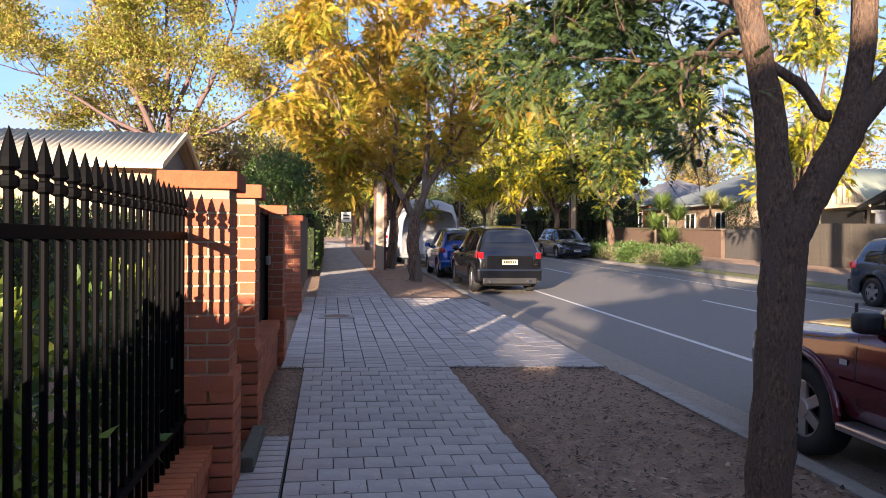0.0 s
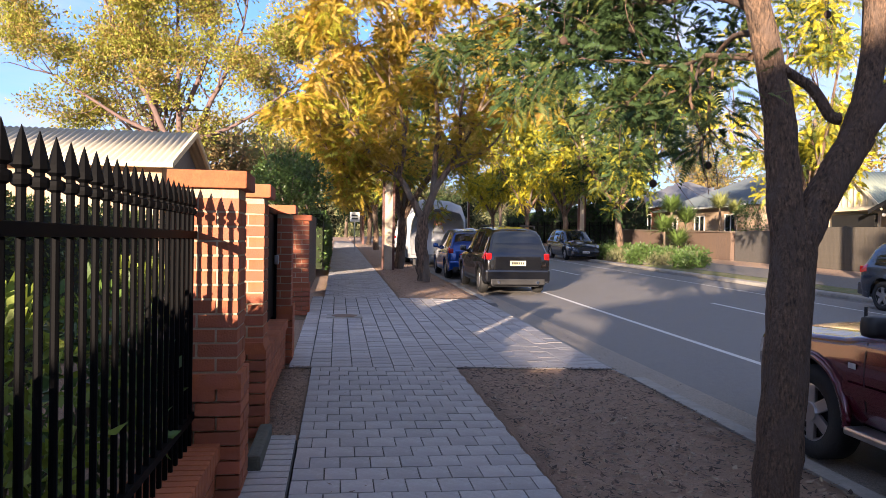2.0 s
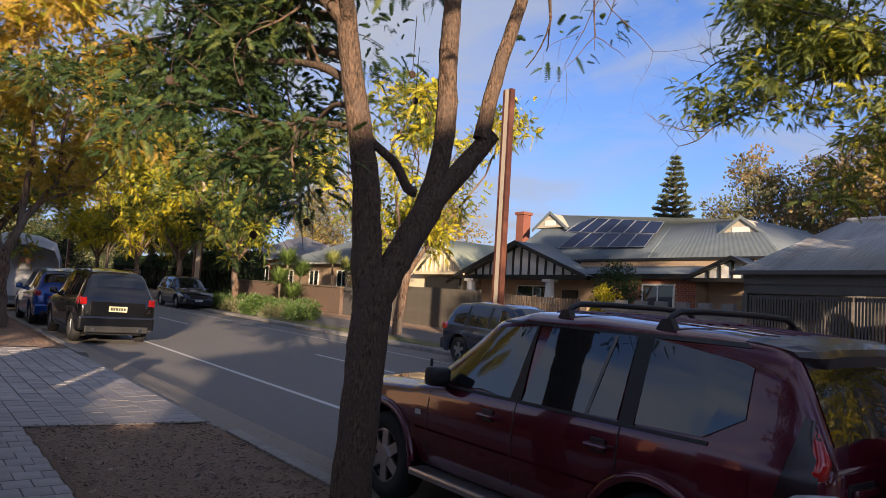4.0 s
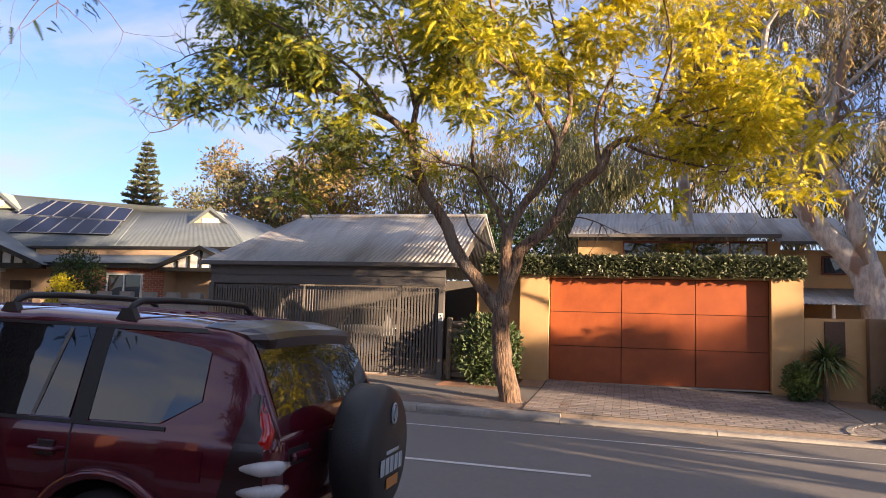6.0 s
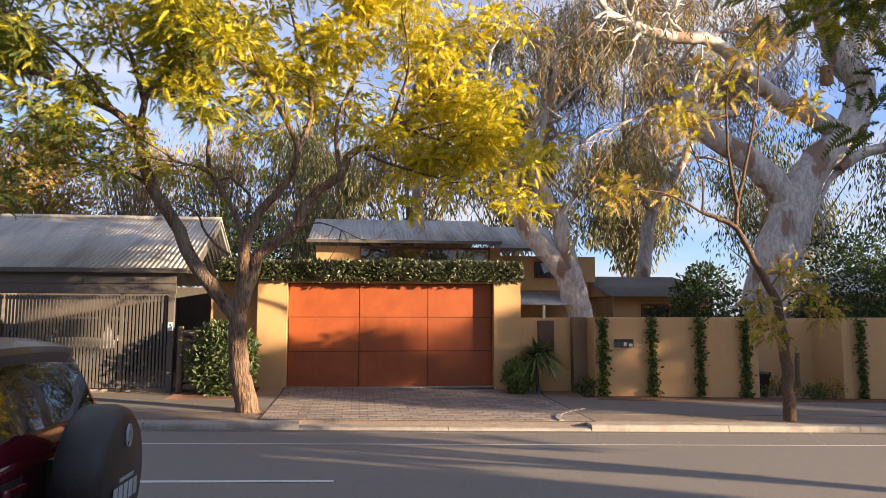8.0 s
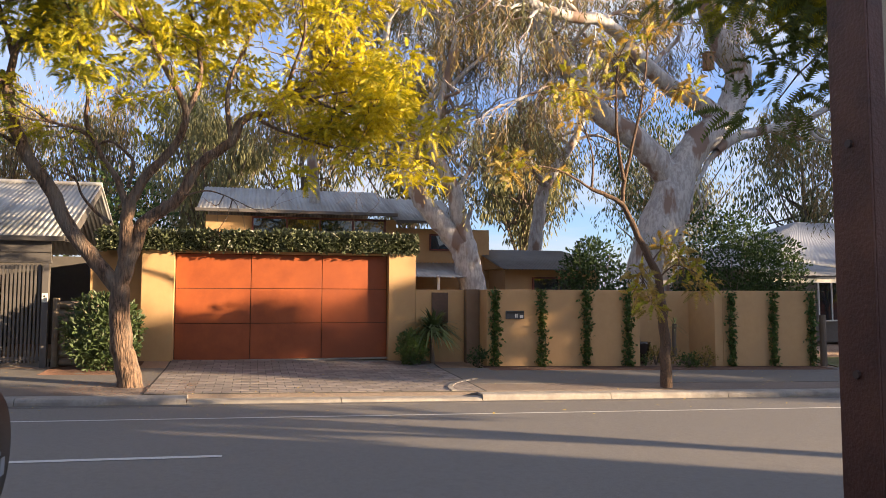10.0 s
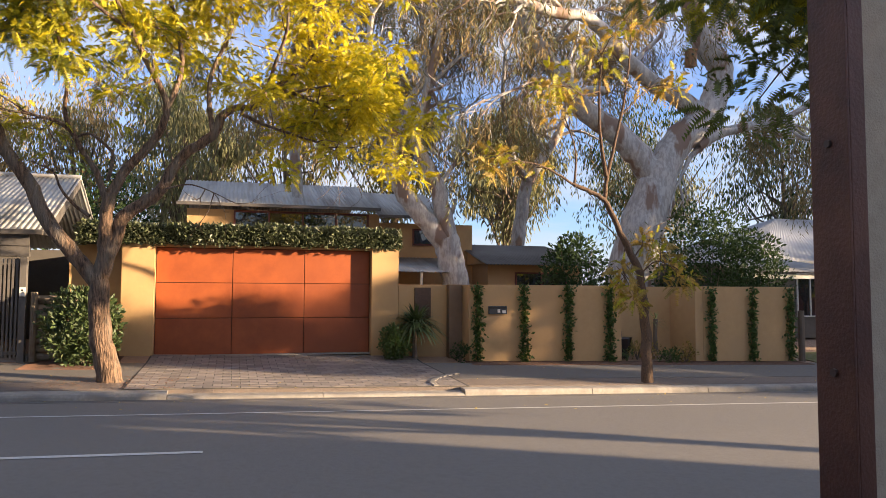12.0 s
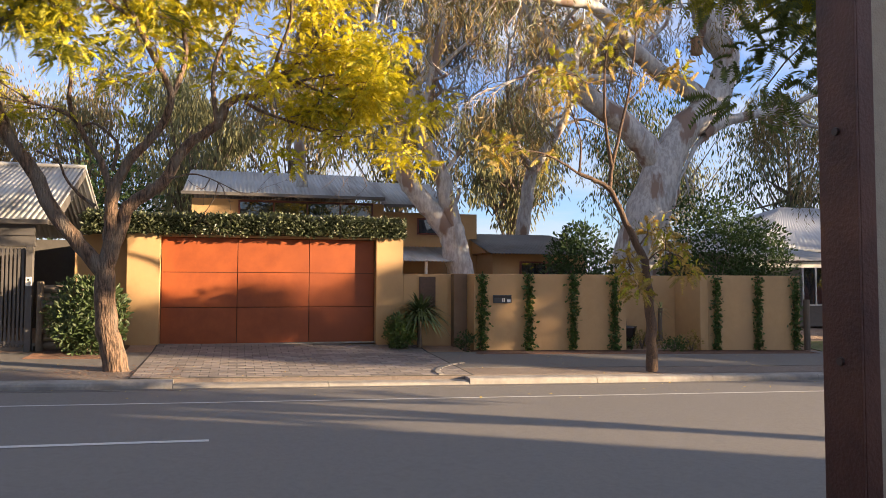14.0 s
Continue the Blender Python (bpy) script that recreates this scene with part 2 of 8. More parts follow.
def tree(name, label, base, limbs, bark, leaves, leaf=fine_frond, size=0.3, per=14, rad=0.5, depth=2, seed=1, flat=0.6, length=1.4, lift=0.1,
         category="tree", group="", split=(2, 3), bend=0.25, leafmats=None, thin=1.0, pick=None, sub=2, wobble=0.2, level=0.0, trunk_label="", crown_label=""):
    """A tree: limbs are (points, radii) lines; twigs grow from the outer half of each, and leaves from the twigs."""
    rnd = random.Random(seed)
    root = thing(name, label, category, pose(*base), group)
    bm = bmesh.new()
    tips = []
    for pts, radii, leafy in limbs:
        c = catmull(pts, 4)
        n = len(c)
        rr = [radii[0] + (radii[1] - radii[0]) * (i / (n - 1)) ** 0.8 for i in range(n)]
        for i in range(1, n - 1):
            c[i] = c[i] + rand_dir(rnd) * rr[i] * wobble
        add_tube(bm, c, rr, sides=12 if radii[0] > 0.09 else 8, cap=False, wob=0.06, seed=seed + len(pts))
        if leafy:
            d = (c[-1] - c[-2]).normalized()
            for _ in range(sub):
                grow(bm, tips, c[-1], (d + rand_dir(rnd) * 0.5), length, radii[1] * 0.9, depth, rnd, bend, split, lift)
            for i in range(int(n * (1 - leafy)), n - 1):
                if rnd.random() < 0.75:
                    grow(bm, tips, c[i], (d * 0.5 + rand_dir(rnd)), length * 0.8, max(0.012, rr[i] * 0.45), max(0, depth - 1), rnd, bend, split, lift)
    part("trunk", bm, bark, root, trunk_label, smooth=True)
    mats = leaves if isinstance(leaves, (list, tuple)) else [leaves]
    sets = [([], []) for _ in mats]
    for p, d in tips:
        if rnd.random() > thin:
            continue
        k = pick(p, rnd) if pick else min(len(mats) - 1, int(rnd.random() * len(mats)))
        if k < 0:
            continue
        V, F = sets[k]
        clump(V, F, p, rad * rnd.uniform(0.6, 1.2), per, leaf, size, rnd, flat, level=level)
    for (V, F), m in zip(sets, mats):
        if V:
            raw("crown", V, F, m, root, crown_label)
    return root

# ---------------------------------------------------------------- materials in use
ASPHALT = mat("asphalt", (0.235, 0.218, 0.20), (0.155, 0.144, 0.132), rough=0.85, scale=90, bump=0.35, bscale=180, c3=(0.18, 0.165, 0.15), spec=0.35)
PATHGREY = mat("old_bitumen", (0.19, 0.175, 0.16), (0.12, 0.11, 0.10), rough=0.9, scale=60, bump=0.4, bscale=140, c3=(0.15, 0.13, 0.11))
CONCRETE = mat("kerb_concrete", (0.36, 0.33, 0.29), (0.24, 0.22, 0.19), rough=0.9, scale=14, bump=0.3, bscale=90, c3=(0.22, 0.2, 0.18), spread=0.12)
SOIL = mat("mulch_soil", (0.52, 0.345, 0.235), (0.27, 0.18, 0.125), rough=0.97, scale=55, bump=1.0, bscale=110, bdist=0.03, contrast=0.3, c3=(0.34, 0.235, 0.165))
GRASS = mat("short_grass", (0.16, 0.17, 0.05), (0.08, 0.10, 0.03), rough=0.95, scale=20, bump=0.8, bscale=90, c3=(0.2, 0.16, 0.08))
PAVER = mat("grey_paver", (0.42, 0.385, 0.365), (0.29, 0.27, 0.255), rough=0.88, scale=22, bump=0.3, bscale=130, spread=0.10, c3=(0.30, 0.275, 0.26))
PAVERI = mat("grey_paver_far", (0.42, 0.385, 0.365), (0.29, 0.27, 0.255), rough=0.88, scale=22, bump=0.3, bscale=130, island=0.16)
JOINT = mat("paver_joint", (0.075, 0.068, 0.058), (0.045, 0.042, 0.036), rough=0.97, scale=30, bump=0.3)
LINE = mat("road_paint", (0.70, 0.68, 0.63), (0.45, 0.44, 0.42), rough=0.75, scale=40, contrast=0.4)
TAN = mat("tan_render", (0.52, 0.33, 0.155), (0.46, 0.285, 0.13), rough=0.9, scale=5, bump=0.15, bscale=220, c3=(0.46, 0.29, 0.14))
DOORM = mat("rust_stained_panel", (0.33, 0.078, 0.017), (0.25, 0.055, 0.012), rough=0.55, scale=2.2, bump=0.05, bscale=60, spread=0.06, c3=(0.24, 0.055, 0.014), contrast=0.15)
DARKGREY = mat("charcoal_paint", (0.115, 0.105, 0.096), (0.085, 0.078, 0.072), rough=0.6, scale=8, bump=0.05)
GALV = mat("galvanised_sheet", (0.50, 0.50, 0.485), (0.36, 0.36, 0.35), rough=0.5, metal=0.2, scale=3, stretch=(0.4, 4, 0.4), c3=(0.27, 0.255, 0.24))
BLUEGREY = mat("blue_grey_roofing", (0.15, 0.18, 0.195), (0.115, 0.14, 0.155), rough=0.6, scale=2, c3=(0.17, 0.195, 0.205), spec=0.3)
CREAM = mat("cream_paint", (0.72, 0.62, 0.42), (0.64, 0.54, 0.36), rough=0.7, scale=6)
WHITE = mat("white_paint", (0.78, 0.76, 0.70), (0.68, 0.66, 0.60), rough=0.6, scale=6)
BLACKP = mat("black_paint", (0.022, 0.021, 0.02), (0.015, 0.015, 0.015), rough=0.45, scale=10)
SAND = mat("sandstone", (0.42, 0.30, 0.19), (0.33, 0.23, 0.145), rough=0.9, scale=5, bump=0.3, bscale=40, c3=(0.36, 0.28, 0.2))
BRICK = mat("red_brick", (0.40, 0.12, 0.042), (0.26, 0.075, 0.03), rough=0.9, scale=18, bump=0.3, bscale=90, spread=0.2, c3=(0.32, 0.10, 0.055))
BRICKI = mat("red_brick_far", (0.36, 0.115, 0.06), (0.25, 0.075, 0.042), rough=0.9, scale=18, bump=0.3, bscale=90, island=0.2)
MORTAR = mat("mortar", (0.43, 0.33, 0.22), (0.32, 0.24, 0.16), rough=0.95, scale=30, bump=0.3)
GLASS = glass_mat("window_glass")
TIMBER = mat("weathered_timber", (0.17, 0.13, 0.095), (0.10, 0.075, 0.055), rough=0.9, scale=9, stretch=(1, 1, 0.15), bump=0.3, bscale=40, spread=0.2)
LOGM = mat("treated_log", (0.24, 0.19, 0.135), (0.15, 0.115, 0.08), rough=0.9, scale=9, stretch=(1, 0.2, 1), bump=0.35, bscale=40, spread=0.2)
IRON = mat("black_iron", (0.0035, 0.0035, 0.004), (0.0025, 0.0025, 0.003), rough=0.6, scale=12, spec=0.05)
BARK = mat("jacaranda_bark", (0.23, 0.145, 0.092), (0.04, 0.026, 0.018), rough=0.95, scale=22, stretch=(1, 1, 0.25), bump=1.0, bscale=30, bdist=0.05, contrast=0.14, c3=(0.17, 0.14, 0.11))
BARKD = mat("dark_bark", (0.20, 0.125, 0.078), (0.03, 0.02, 0.014), rough=0.95, scale=60, stretch=(1, 1, 0.4), bump=1.0, bscale=70, bdist=0.03, contrast=0.17, c3=(0.11, 0.075, 0.055))
GUM = mat("gum_bark", (0.50, 0.48, 0.45), (0.34, 0.32, 0.30), rough=0.8, scale=9, stretch=(1, 1, 0.35), bump=0.45, bscale=14, c3=(0.24, 0.165, 0.125), contrast=0.07, edge=(0.545, 0.60))
JYEL = mat("yellow_leaflet", (0.60, 0.49, 0.014), (0.45, 0.40, 0.014), rough=0.6, scale=0.9, island=0.3, trans=0.4)
JLIME = mat("lime_leaflet", (0.40, 0.37, 0.02), (0.27, 0.28, 0.02), rough=0.6, scale=0.9, island=0.35, trans=0.4)
JGRN = mat("green_leaflet", (0.16, 0.19, 0.035), (0.085, 0.12, 0.025), rough=0.6, scale=0.9, island=0.35, trans=0.4)
DKGRN = mat("deep_green_leaf", (0.05, 0.085, 0.025), (0.025, 0.05, 0.016), rough=0.7, spec=0.25, scale=1.5, island=0.35, trans=0.2)
HEDGEG = mat("hedge_leaf", (0.09, 0.15, 0.03), (0.05, 0.09, 0.02), rough=0.45, scale=2, island=0.35, trans=0.25)
OLIVE = mat("gum_leaf", (0.22, 0.21, 0.10), (0.12, 0.13, 0.065), rough=0.75, spec=0.2, scale=0.8, island=0.3, trans=0.3)
OLIVEB = mat("bronze_gum_leaf", (0.32, 0.225, 0.10), (0.2, 0.155, 0.07), rough=0.75, spec=0.2, scale=0.8, island=0.3, trans=0.3)
RUSTLEAF = mat("ochre_leaf", (0.33, 0.23, 0.05), (0.22, 0.17, 0.04), rough=0.6, scale=0.8, island=0.3, trans=0.3)
OCHRE = mat("ochre_frond", (0.50, 0.33, 0.06), (0.36, 0.24, 0.05), rough=0.6, scale=0.8, island=0.3, trans=0.4)
IVY = mat("ivy_leaf", (0.095, 0.11, 0.05), (0.045, 0.06, 0.03), rough=0.45, scale=3, island=0.5, trans=0.15)
MULCH = mat("bark_mulch", (0.24, 0.12, 0.075), (0.09, 0.05, 0.035), rough=0.97, scale=45, bump=1.0, bscale=80, bdist=0.03, contrast=0.3)
GRAVEL = mat("gravelly_verge", (0.27, 0.215, 0.175), (0.13, 0.105, 0.09), rough=0.95, scale=70, bump=0.9, bscale=110, contrast=0.3, c3=(0.19, 0.145, 0.115))
LIMEY = mat("spring_leaf", (0.34, 0.33, 0.04), (0.22, 0.24, 0.03), rough=0.6, scale=0.8, island=0.3, trans=0.4)


# ---------------------------------------------------------------- ground
def strip(name, x0, x1, y0, y1, material, label, category, dz=0.0, thick=0.12, step=4.0, kind="structure", rough=0.0, skew=None):
    """A slab that follows the ground between two lines; skew(y) gives its near edge where that is not straight."""
    xs = sorted({x0, x1, *[x for x in (-0.7, 1.25, 3.12, 3.3, 3.31, 3.75, 6.2, 8.7, 10.8, 12.9, 13.3, 13.31, 13.5, 17.2, 18.6) if x0 < x < x1]})
    if rough:
        n = int((x1 - x0) / 0.22) + 1
        xs = sorted(set(xs) | {x0 + (x1 - x0) * i / n for i in range(n + 1)})
        step = 0.3
    ny = max(1, int(abs(y1 - y0) / step))
    ys = [y0 + (y1 - y0) * i / ny for i in range(ny + 1)]
    V, F = [], []
    for y in ys:
        for x in xs:
            q = x if skew is None else x0 + (x - x0) * (skew(y) - x0) / (x1 - x0)
            h = rough * (noise.noise((q * 2.3, y * 2.3, 0)) + 0.5 * noise.noise((q * 7, y * 7, 3))) if rough and x not in (x0, x1) else 0
            V.append((q, y, gz(q, y) + dz + h))
    n, m = len(xs), len(ys)
    for j in range(m - 1):
        for i in range(n - 1):
            a = j * n + i
            F.append((a, a + 1, a + n + 1, a + n))
    top = len(V)
    for j in range(m):
        for i in (0, n - 1):
            v = V[j * n + i]
            V.append((v[0], v[1], v[2] - thick))
    for j in range(m - 1):
        F.append((j * n, (j + 1) * n, top + 2 * (j + 1), top + 2 * j))
        F.append((j * n + n - 1, top + 2 * j + 1, top + 2 * (j + 1) + 1, (j + 1) * n + n - 1))
    F.append((0, top, top + 1, n - 1) if n == 2 else tuple([*range(n), top + 1, top]))
    e = (m - 1) * n
    F.append(tuple([*range(e + n - 1, e - 1, -1), top + 2 * (m - 1), top + 2 * (m - 1) + 1]))
    ob = raw(name, V, F, material, smooth=bool(rough))
    return tagged(ob, label, category, kind=kind)


def ground_sheet():
    xs = [-900, -200, -40, -0.8, 3.2, 3.5, 8.7, 13, 13.5, 17.2, 18.6, 60, 250, 900]
    ys = [-900, -300, -100, -60, -30, -10, 0, 10, 30, 60, 100, 300, 900]
    V = [(x, y, gz(x, max(-100, min(100, y))) - 0.14) for y in ys for x in xs]
    n = len(xs)
    F = [(j * n + i, j * n + i + 1, (j + 1) * n + i + 1, (j + 1) * n + i) for j in range(len(ys) - 1) for i in range(n - 1)]
    tagged(raw("ground", V, F, SOIL), "brown earth that carries the whole street", "ground", kind="structure")


ground_sheet()
strip("road", 3.4, 13.2, -70, 110, ASPHALT, "grey asphalt road with a low crown and worn surface", "road")
strip("verge_near", 1.28, 3.12, -14, 8.3, SOIL, "bare brown soil verge with dry leaf litter", "verge", dz=-0.015, rough=0.025)
strip("verge_behind", 1.28, 3.12, 16.4, 100, SOIL, "bark mulch verge under the street trees", "verge", dz=-0.01, rough=0.03)
strip("bed_near", -0.66, -0.36, 5.6, 8.3, SOIL, "dark bark mulch strip along the brick wall", "garden bed", dz=-0.02, rough=0.02)
strip("garden_near", -40, -1.0, -14, 110, SOIL, "shaded garden soil behind the front fence", "garden", dz=0.0)
strip("path_far", 14.6, 17.2, -40, 110, PATHGREY, "old grey bitumen footpath across the road", "footpath", dz=0.004)
strip("verge_far", 13.62, 14.9, -40, 14, GRAVEL, "grey gravelly verge behind the far kerb", "verge", dz=-0.006, rough=0.012)
strip("verge_lawn", 13.62, 14.6, 18, 32, GRASS, "worn green grass verge behind the far kerb", "lawn", dz=0.0, rough=0.02)
strip("bed_far", 16.75, 17.4, -15.2, -5.5, MULCH, "reddish bark mulch bed at the foot of the tan wall", "garden bed", dz=0.012, rough=0.015)
strip("bed_log_wall", 16.2, 18.1, 2.3, 4.0, MULCH, "reddish bark mulch bed under the leafy shrub", "garden bed", dz=0.012, rough=0.02)
strip("yard_far", 17.2, 60, -60, 110, SOIL, "brown front garden earth of the far houses", "garden", dz=-0.01)


def kerb_run(name, x0, x1, y0, y1, label, length=2.4, drop=None):
    root = thing(name, label, "kerb", kind="structure")
    y = y0
    while y < y1 - 0.1:
        e = min(y + length, y1)
        bm = bmesh.new()
        h = 0.0 if drop is None else drop((y + e) / 2)
        vs = add_prism(bm, [(x0, -0.12), (x1, -0.12), (x1, 0.125 - h), (x0 + 0.05, 0.12 - h), (x0 + 0.015, 0.10 - h), (x0, 0.06 - h)]
                       if x0 > 8 else [(x0, -0.12), (x1, -0.12), (x1, 0.06 - h), (x1 - 0.015, 0.10 - h), (x1 - 0.05, 0.12 - h), (x0, 0.125 - h)],
                       y + 0.006, e - 0.006, "y")
        for v in vs:
            v.co.z += SLOPE * v.co.y
        part("kerb_stone", bm, CONCRETE, root)
        y = e


kerb_run("kerb_far", 13.28, 13.62, -38, 60, "pale concrete kerb with joints across the road", 2.6,
         drop=lambda y: 0.0 if (y > 1.2 or y < -4.2) else 0.06)
kerb_run("kerb_near", 3.12, 3.33, -13, 60, "low weathered concrete kerb beside the parked cars", 2.6, drop=lambda y: 0.075 if 7.6 < y < 15.5 else 0)
strip("gutter_near", 3.335, 3.78, -13, 60, mat("exposed_gutter", (0.40, 0.34, 0.27), (0.15, 0.13, 0.11), rough=0.9, scale=60, bump=0.6, bscale=120),
      "exposed aggregate concrete gutter beside the kerb", "gutter", dz=0.005)
strip("gutter_far", 12.93, 13.275, -38, 60, mat("far_gutter", (0.17, 0.155, 0.14), (0.10, 0.095, 0.09), rough=0.9, scale=40, bump=0.5, bscale=120),
      "dusty brown gutter strip along the far kerb", "gutter", dz=0.005)


def painted_line(name, x, w, y0, y1, label):
    n = max(1, int((y1 - y0) / 3))
    V, F = [], []
    for i in range(n + 1):
        y = y0 + (y1 - y0) * i / n
        V += [(x - w / 2, y, gz(x - w / 2, y) + 0.005), (x + w / 2, y, gz(x + w / 2, y) + 0.005)]
    F = [(2 * i, 2 * i + 1, 2 * i + 3, 2 * i + 2) for i in range(n)]
    tagged(raw(name, V, F, LINE), label, "road marking", kind="structure")


painted_line("edge_line_near", 5.32, 0.10, 7.2, 90, "solid white parking lane line on asphalt")
painted_line("edge_line_far", 11.38, 0.08, -60, 90, "thin white edge line on asphalt")
for y0 in (0.25, 12.6, 25.4, 37.4, -12.0, -24):
    painted_line("centre_dash", 8.42, 0.10, y0, y0 + 3.4, "short white centre dash on asphalt")


# ---------------------------------------------------------------- far side buildings
def corrugated(name, p00, p10, p01, p11, material, parent, pitch=0.09, depth=0.018, label=""):
    """Corrugated sheet between four corners; the ribs run from the p0x edge to the p1x edge (p00->p10 along a rib)."""
    p00, p10, p01, p11 = map(Vector, (p00, p10, p01, p11))
    n = max(4, int((p01 - p00).length / pitch) * 4)
    nr = ((p10 - p00).cross(p01 - p00)).normalized()
    if nr.z < 0:
        nr = -nr
    V, F = [], []
    for i in range(n + 1):
        t = i / n
        h = nr * depth * math.sin(i * math.pi / 2)
        V += [p00.lerp(p01, t) + h, p10.lerp(p11, t) + h]
    for i in range(n):
        F.append((2 * i, 2 * i + 1, 2 * i + 3, 2 * i + 2))
    ob = raw(name, V, F, material, parent, label, smooth=True)
    so = ob.modifiers.new("thick", "SOLIDIFY")
    so.thickness = 0.012
    return ob


def garage():
    g = thing("garage", "tan rendered garage with an orange-brown panel door", "garage")
    for y0, y1, x in ((1.71, 2.42, 18.2), (-4.0, -3.32, 18.2)):
        part("pier", box(x, 18.75, y0, y1, 0.1, 2.95, 0.012), TAN, g)
    part("side_wall", box(18.75, 19.0, 2.42, 3.35, 0.1, 2.95), TAN, g)
    part("side_wall", box(18.76, 25, 3.352, 3.6, 0.1, 2.9), TAN, g)
    part("side_wall", box(18.76, 25, -4.0, -3.75, 0.1, 2.9), TAN, g)
    part("lintel", box(18.3, 18.75, -3.318, 1.708, 2.88, 3.1), TAN, g)
    part("roof", box(18.76, 25.2, -3.99, 3.34, 2.95, 3.1), GALV, g)
    part("back_wall", box(25, 25.2, -4, 3.6, 0.1, 2.9), TAN, g)
    d = part("garage_door", box(18.47, 18.52, -3.318, 1.708, 0.34, 2.88), mat("door_gap", (0.10, 0.03, 0.012), rough=0.8), g)
    ys = [1.70, -0.01, -1.70, -3.31]
    zs = [0.36, 1.22, 2.05, 2.87]
    for a, b in zip(ys, ys[1:]):
        for c, e in zip(zs, zs[1:]):
            part("panel", box(18.445, 18.475, b + 0.008, a - 0.008, c + 0.008, e - 0.008, 0.004), DOORM, d)
    part("sill", box(18.25, 18.47, -3.31, 1.70, 0.335, 0.365, 0.004), CONCRETE, g)
    return g


garage()


def leafy_box(name, label, x0, x1, y0, y1, z0, z1, n, size, material, seed=1, category="hedge", leaf=broad_leaf, bulge=0.08, core=True, kind=""):
    """A clipped hedge: a rough near-black core painted as its inner shade, and leaves all over its faces."""
    rnd = random.Random(seed)
    root = thing(name, label, category, pose((x0 + x1) / 2, (y0 + y1) / 2, z0), kind=kind)
    cx, cy = (x0 + x1) / 2, (y0 + y1) / 2
    hx, hy, h = (x1 - x0) / 2, (y1 - y0) / 2, z1 - z0
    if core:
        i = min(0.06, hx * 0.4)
        part("core", box(-hx + i, hx - i, -hy + i, hy - i, 0.01, h - i), mat("hedge_shade_core", (0.02, 0.028, 0.01), rough=1.0), root)
    V, F = [], []
    A = [(2 * hy * h, 0), (2 * hy * h, 1), (2 * hx * h, 2), (2 * hx * h, 3), (4 * hx * hy, 4)]
    for _ in range(n):
        k = rnd.choices([a[1] for a in A], [a[0] for a in A])[0]
        u, v = rnd.uniform(-1, 1), rnd.uniform(0, 1)
        if k < 2:
            p, d = Vector(((-hx, hx)[k], u * hy, v * h)), Vector(((-1, 1)[k], 0, 0.2))
        elif k < 4:
            p, d = Vector((u * hx, (-hy, hy)[k - 2], v * h)), Vector((0, (-1, 1)[k - 2], 0.2))
        else:
            p, d = Vector((u * hx, rnd.uniform(-1, 1) * hy, h)), Vector((0, 0, 1))
        b = noise.noise((p + Vector((cx, cy, z0))) * 1.3) * bulge + rnd.uniform(-0.05, 0.03)
        p = p + d * b
        leaf(V, F, p, (d * 0.6 + rand_dir(rnd)).normalized(), rand_dir(rnd), size * rnd.uniform(0.6, 1.3), rnd)
    raw("foliage", V, F, material, root)
    return root


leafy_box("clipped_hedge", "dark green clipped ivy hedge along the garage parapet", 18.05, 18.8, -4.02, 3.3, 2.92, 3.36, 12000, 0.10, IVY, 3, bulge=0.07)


def front_wall():
    w = thing("front_wall", "tan rendered garden wall with climbing vines", "wall", kind="structure")
    for x0, x1, y0, y1 in ((17.4, 17.65, -9.75, -5.6), (18.6, 18.85, -12.15, -9.6), (17.65, 18.85, -9.75, -9.55), (17.4, 18.85, -12.2, -11.95),
                           (17.4, 17.65, -15.15, -12.2), (18.2, 18.45, -5.6, -4.0), (17.65, 18.45, -5.85, -5.6)):
        part("wall_panel", box(x0, x1, y0 + 0.003, y1 - 0.003, -0.3, 2.04, 0.01), TAN, w)
    part("gate_post", box(17.95, 18.2, -5.595, -5.25, 0.1, 2.05, 0.006), mat("brown_gate", (0.20, 0.13, 0.08), rough=0.8), w)
    return w


front_wall()


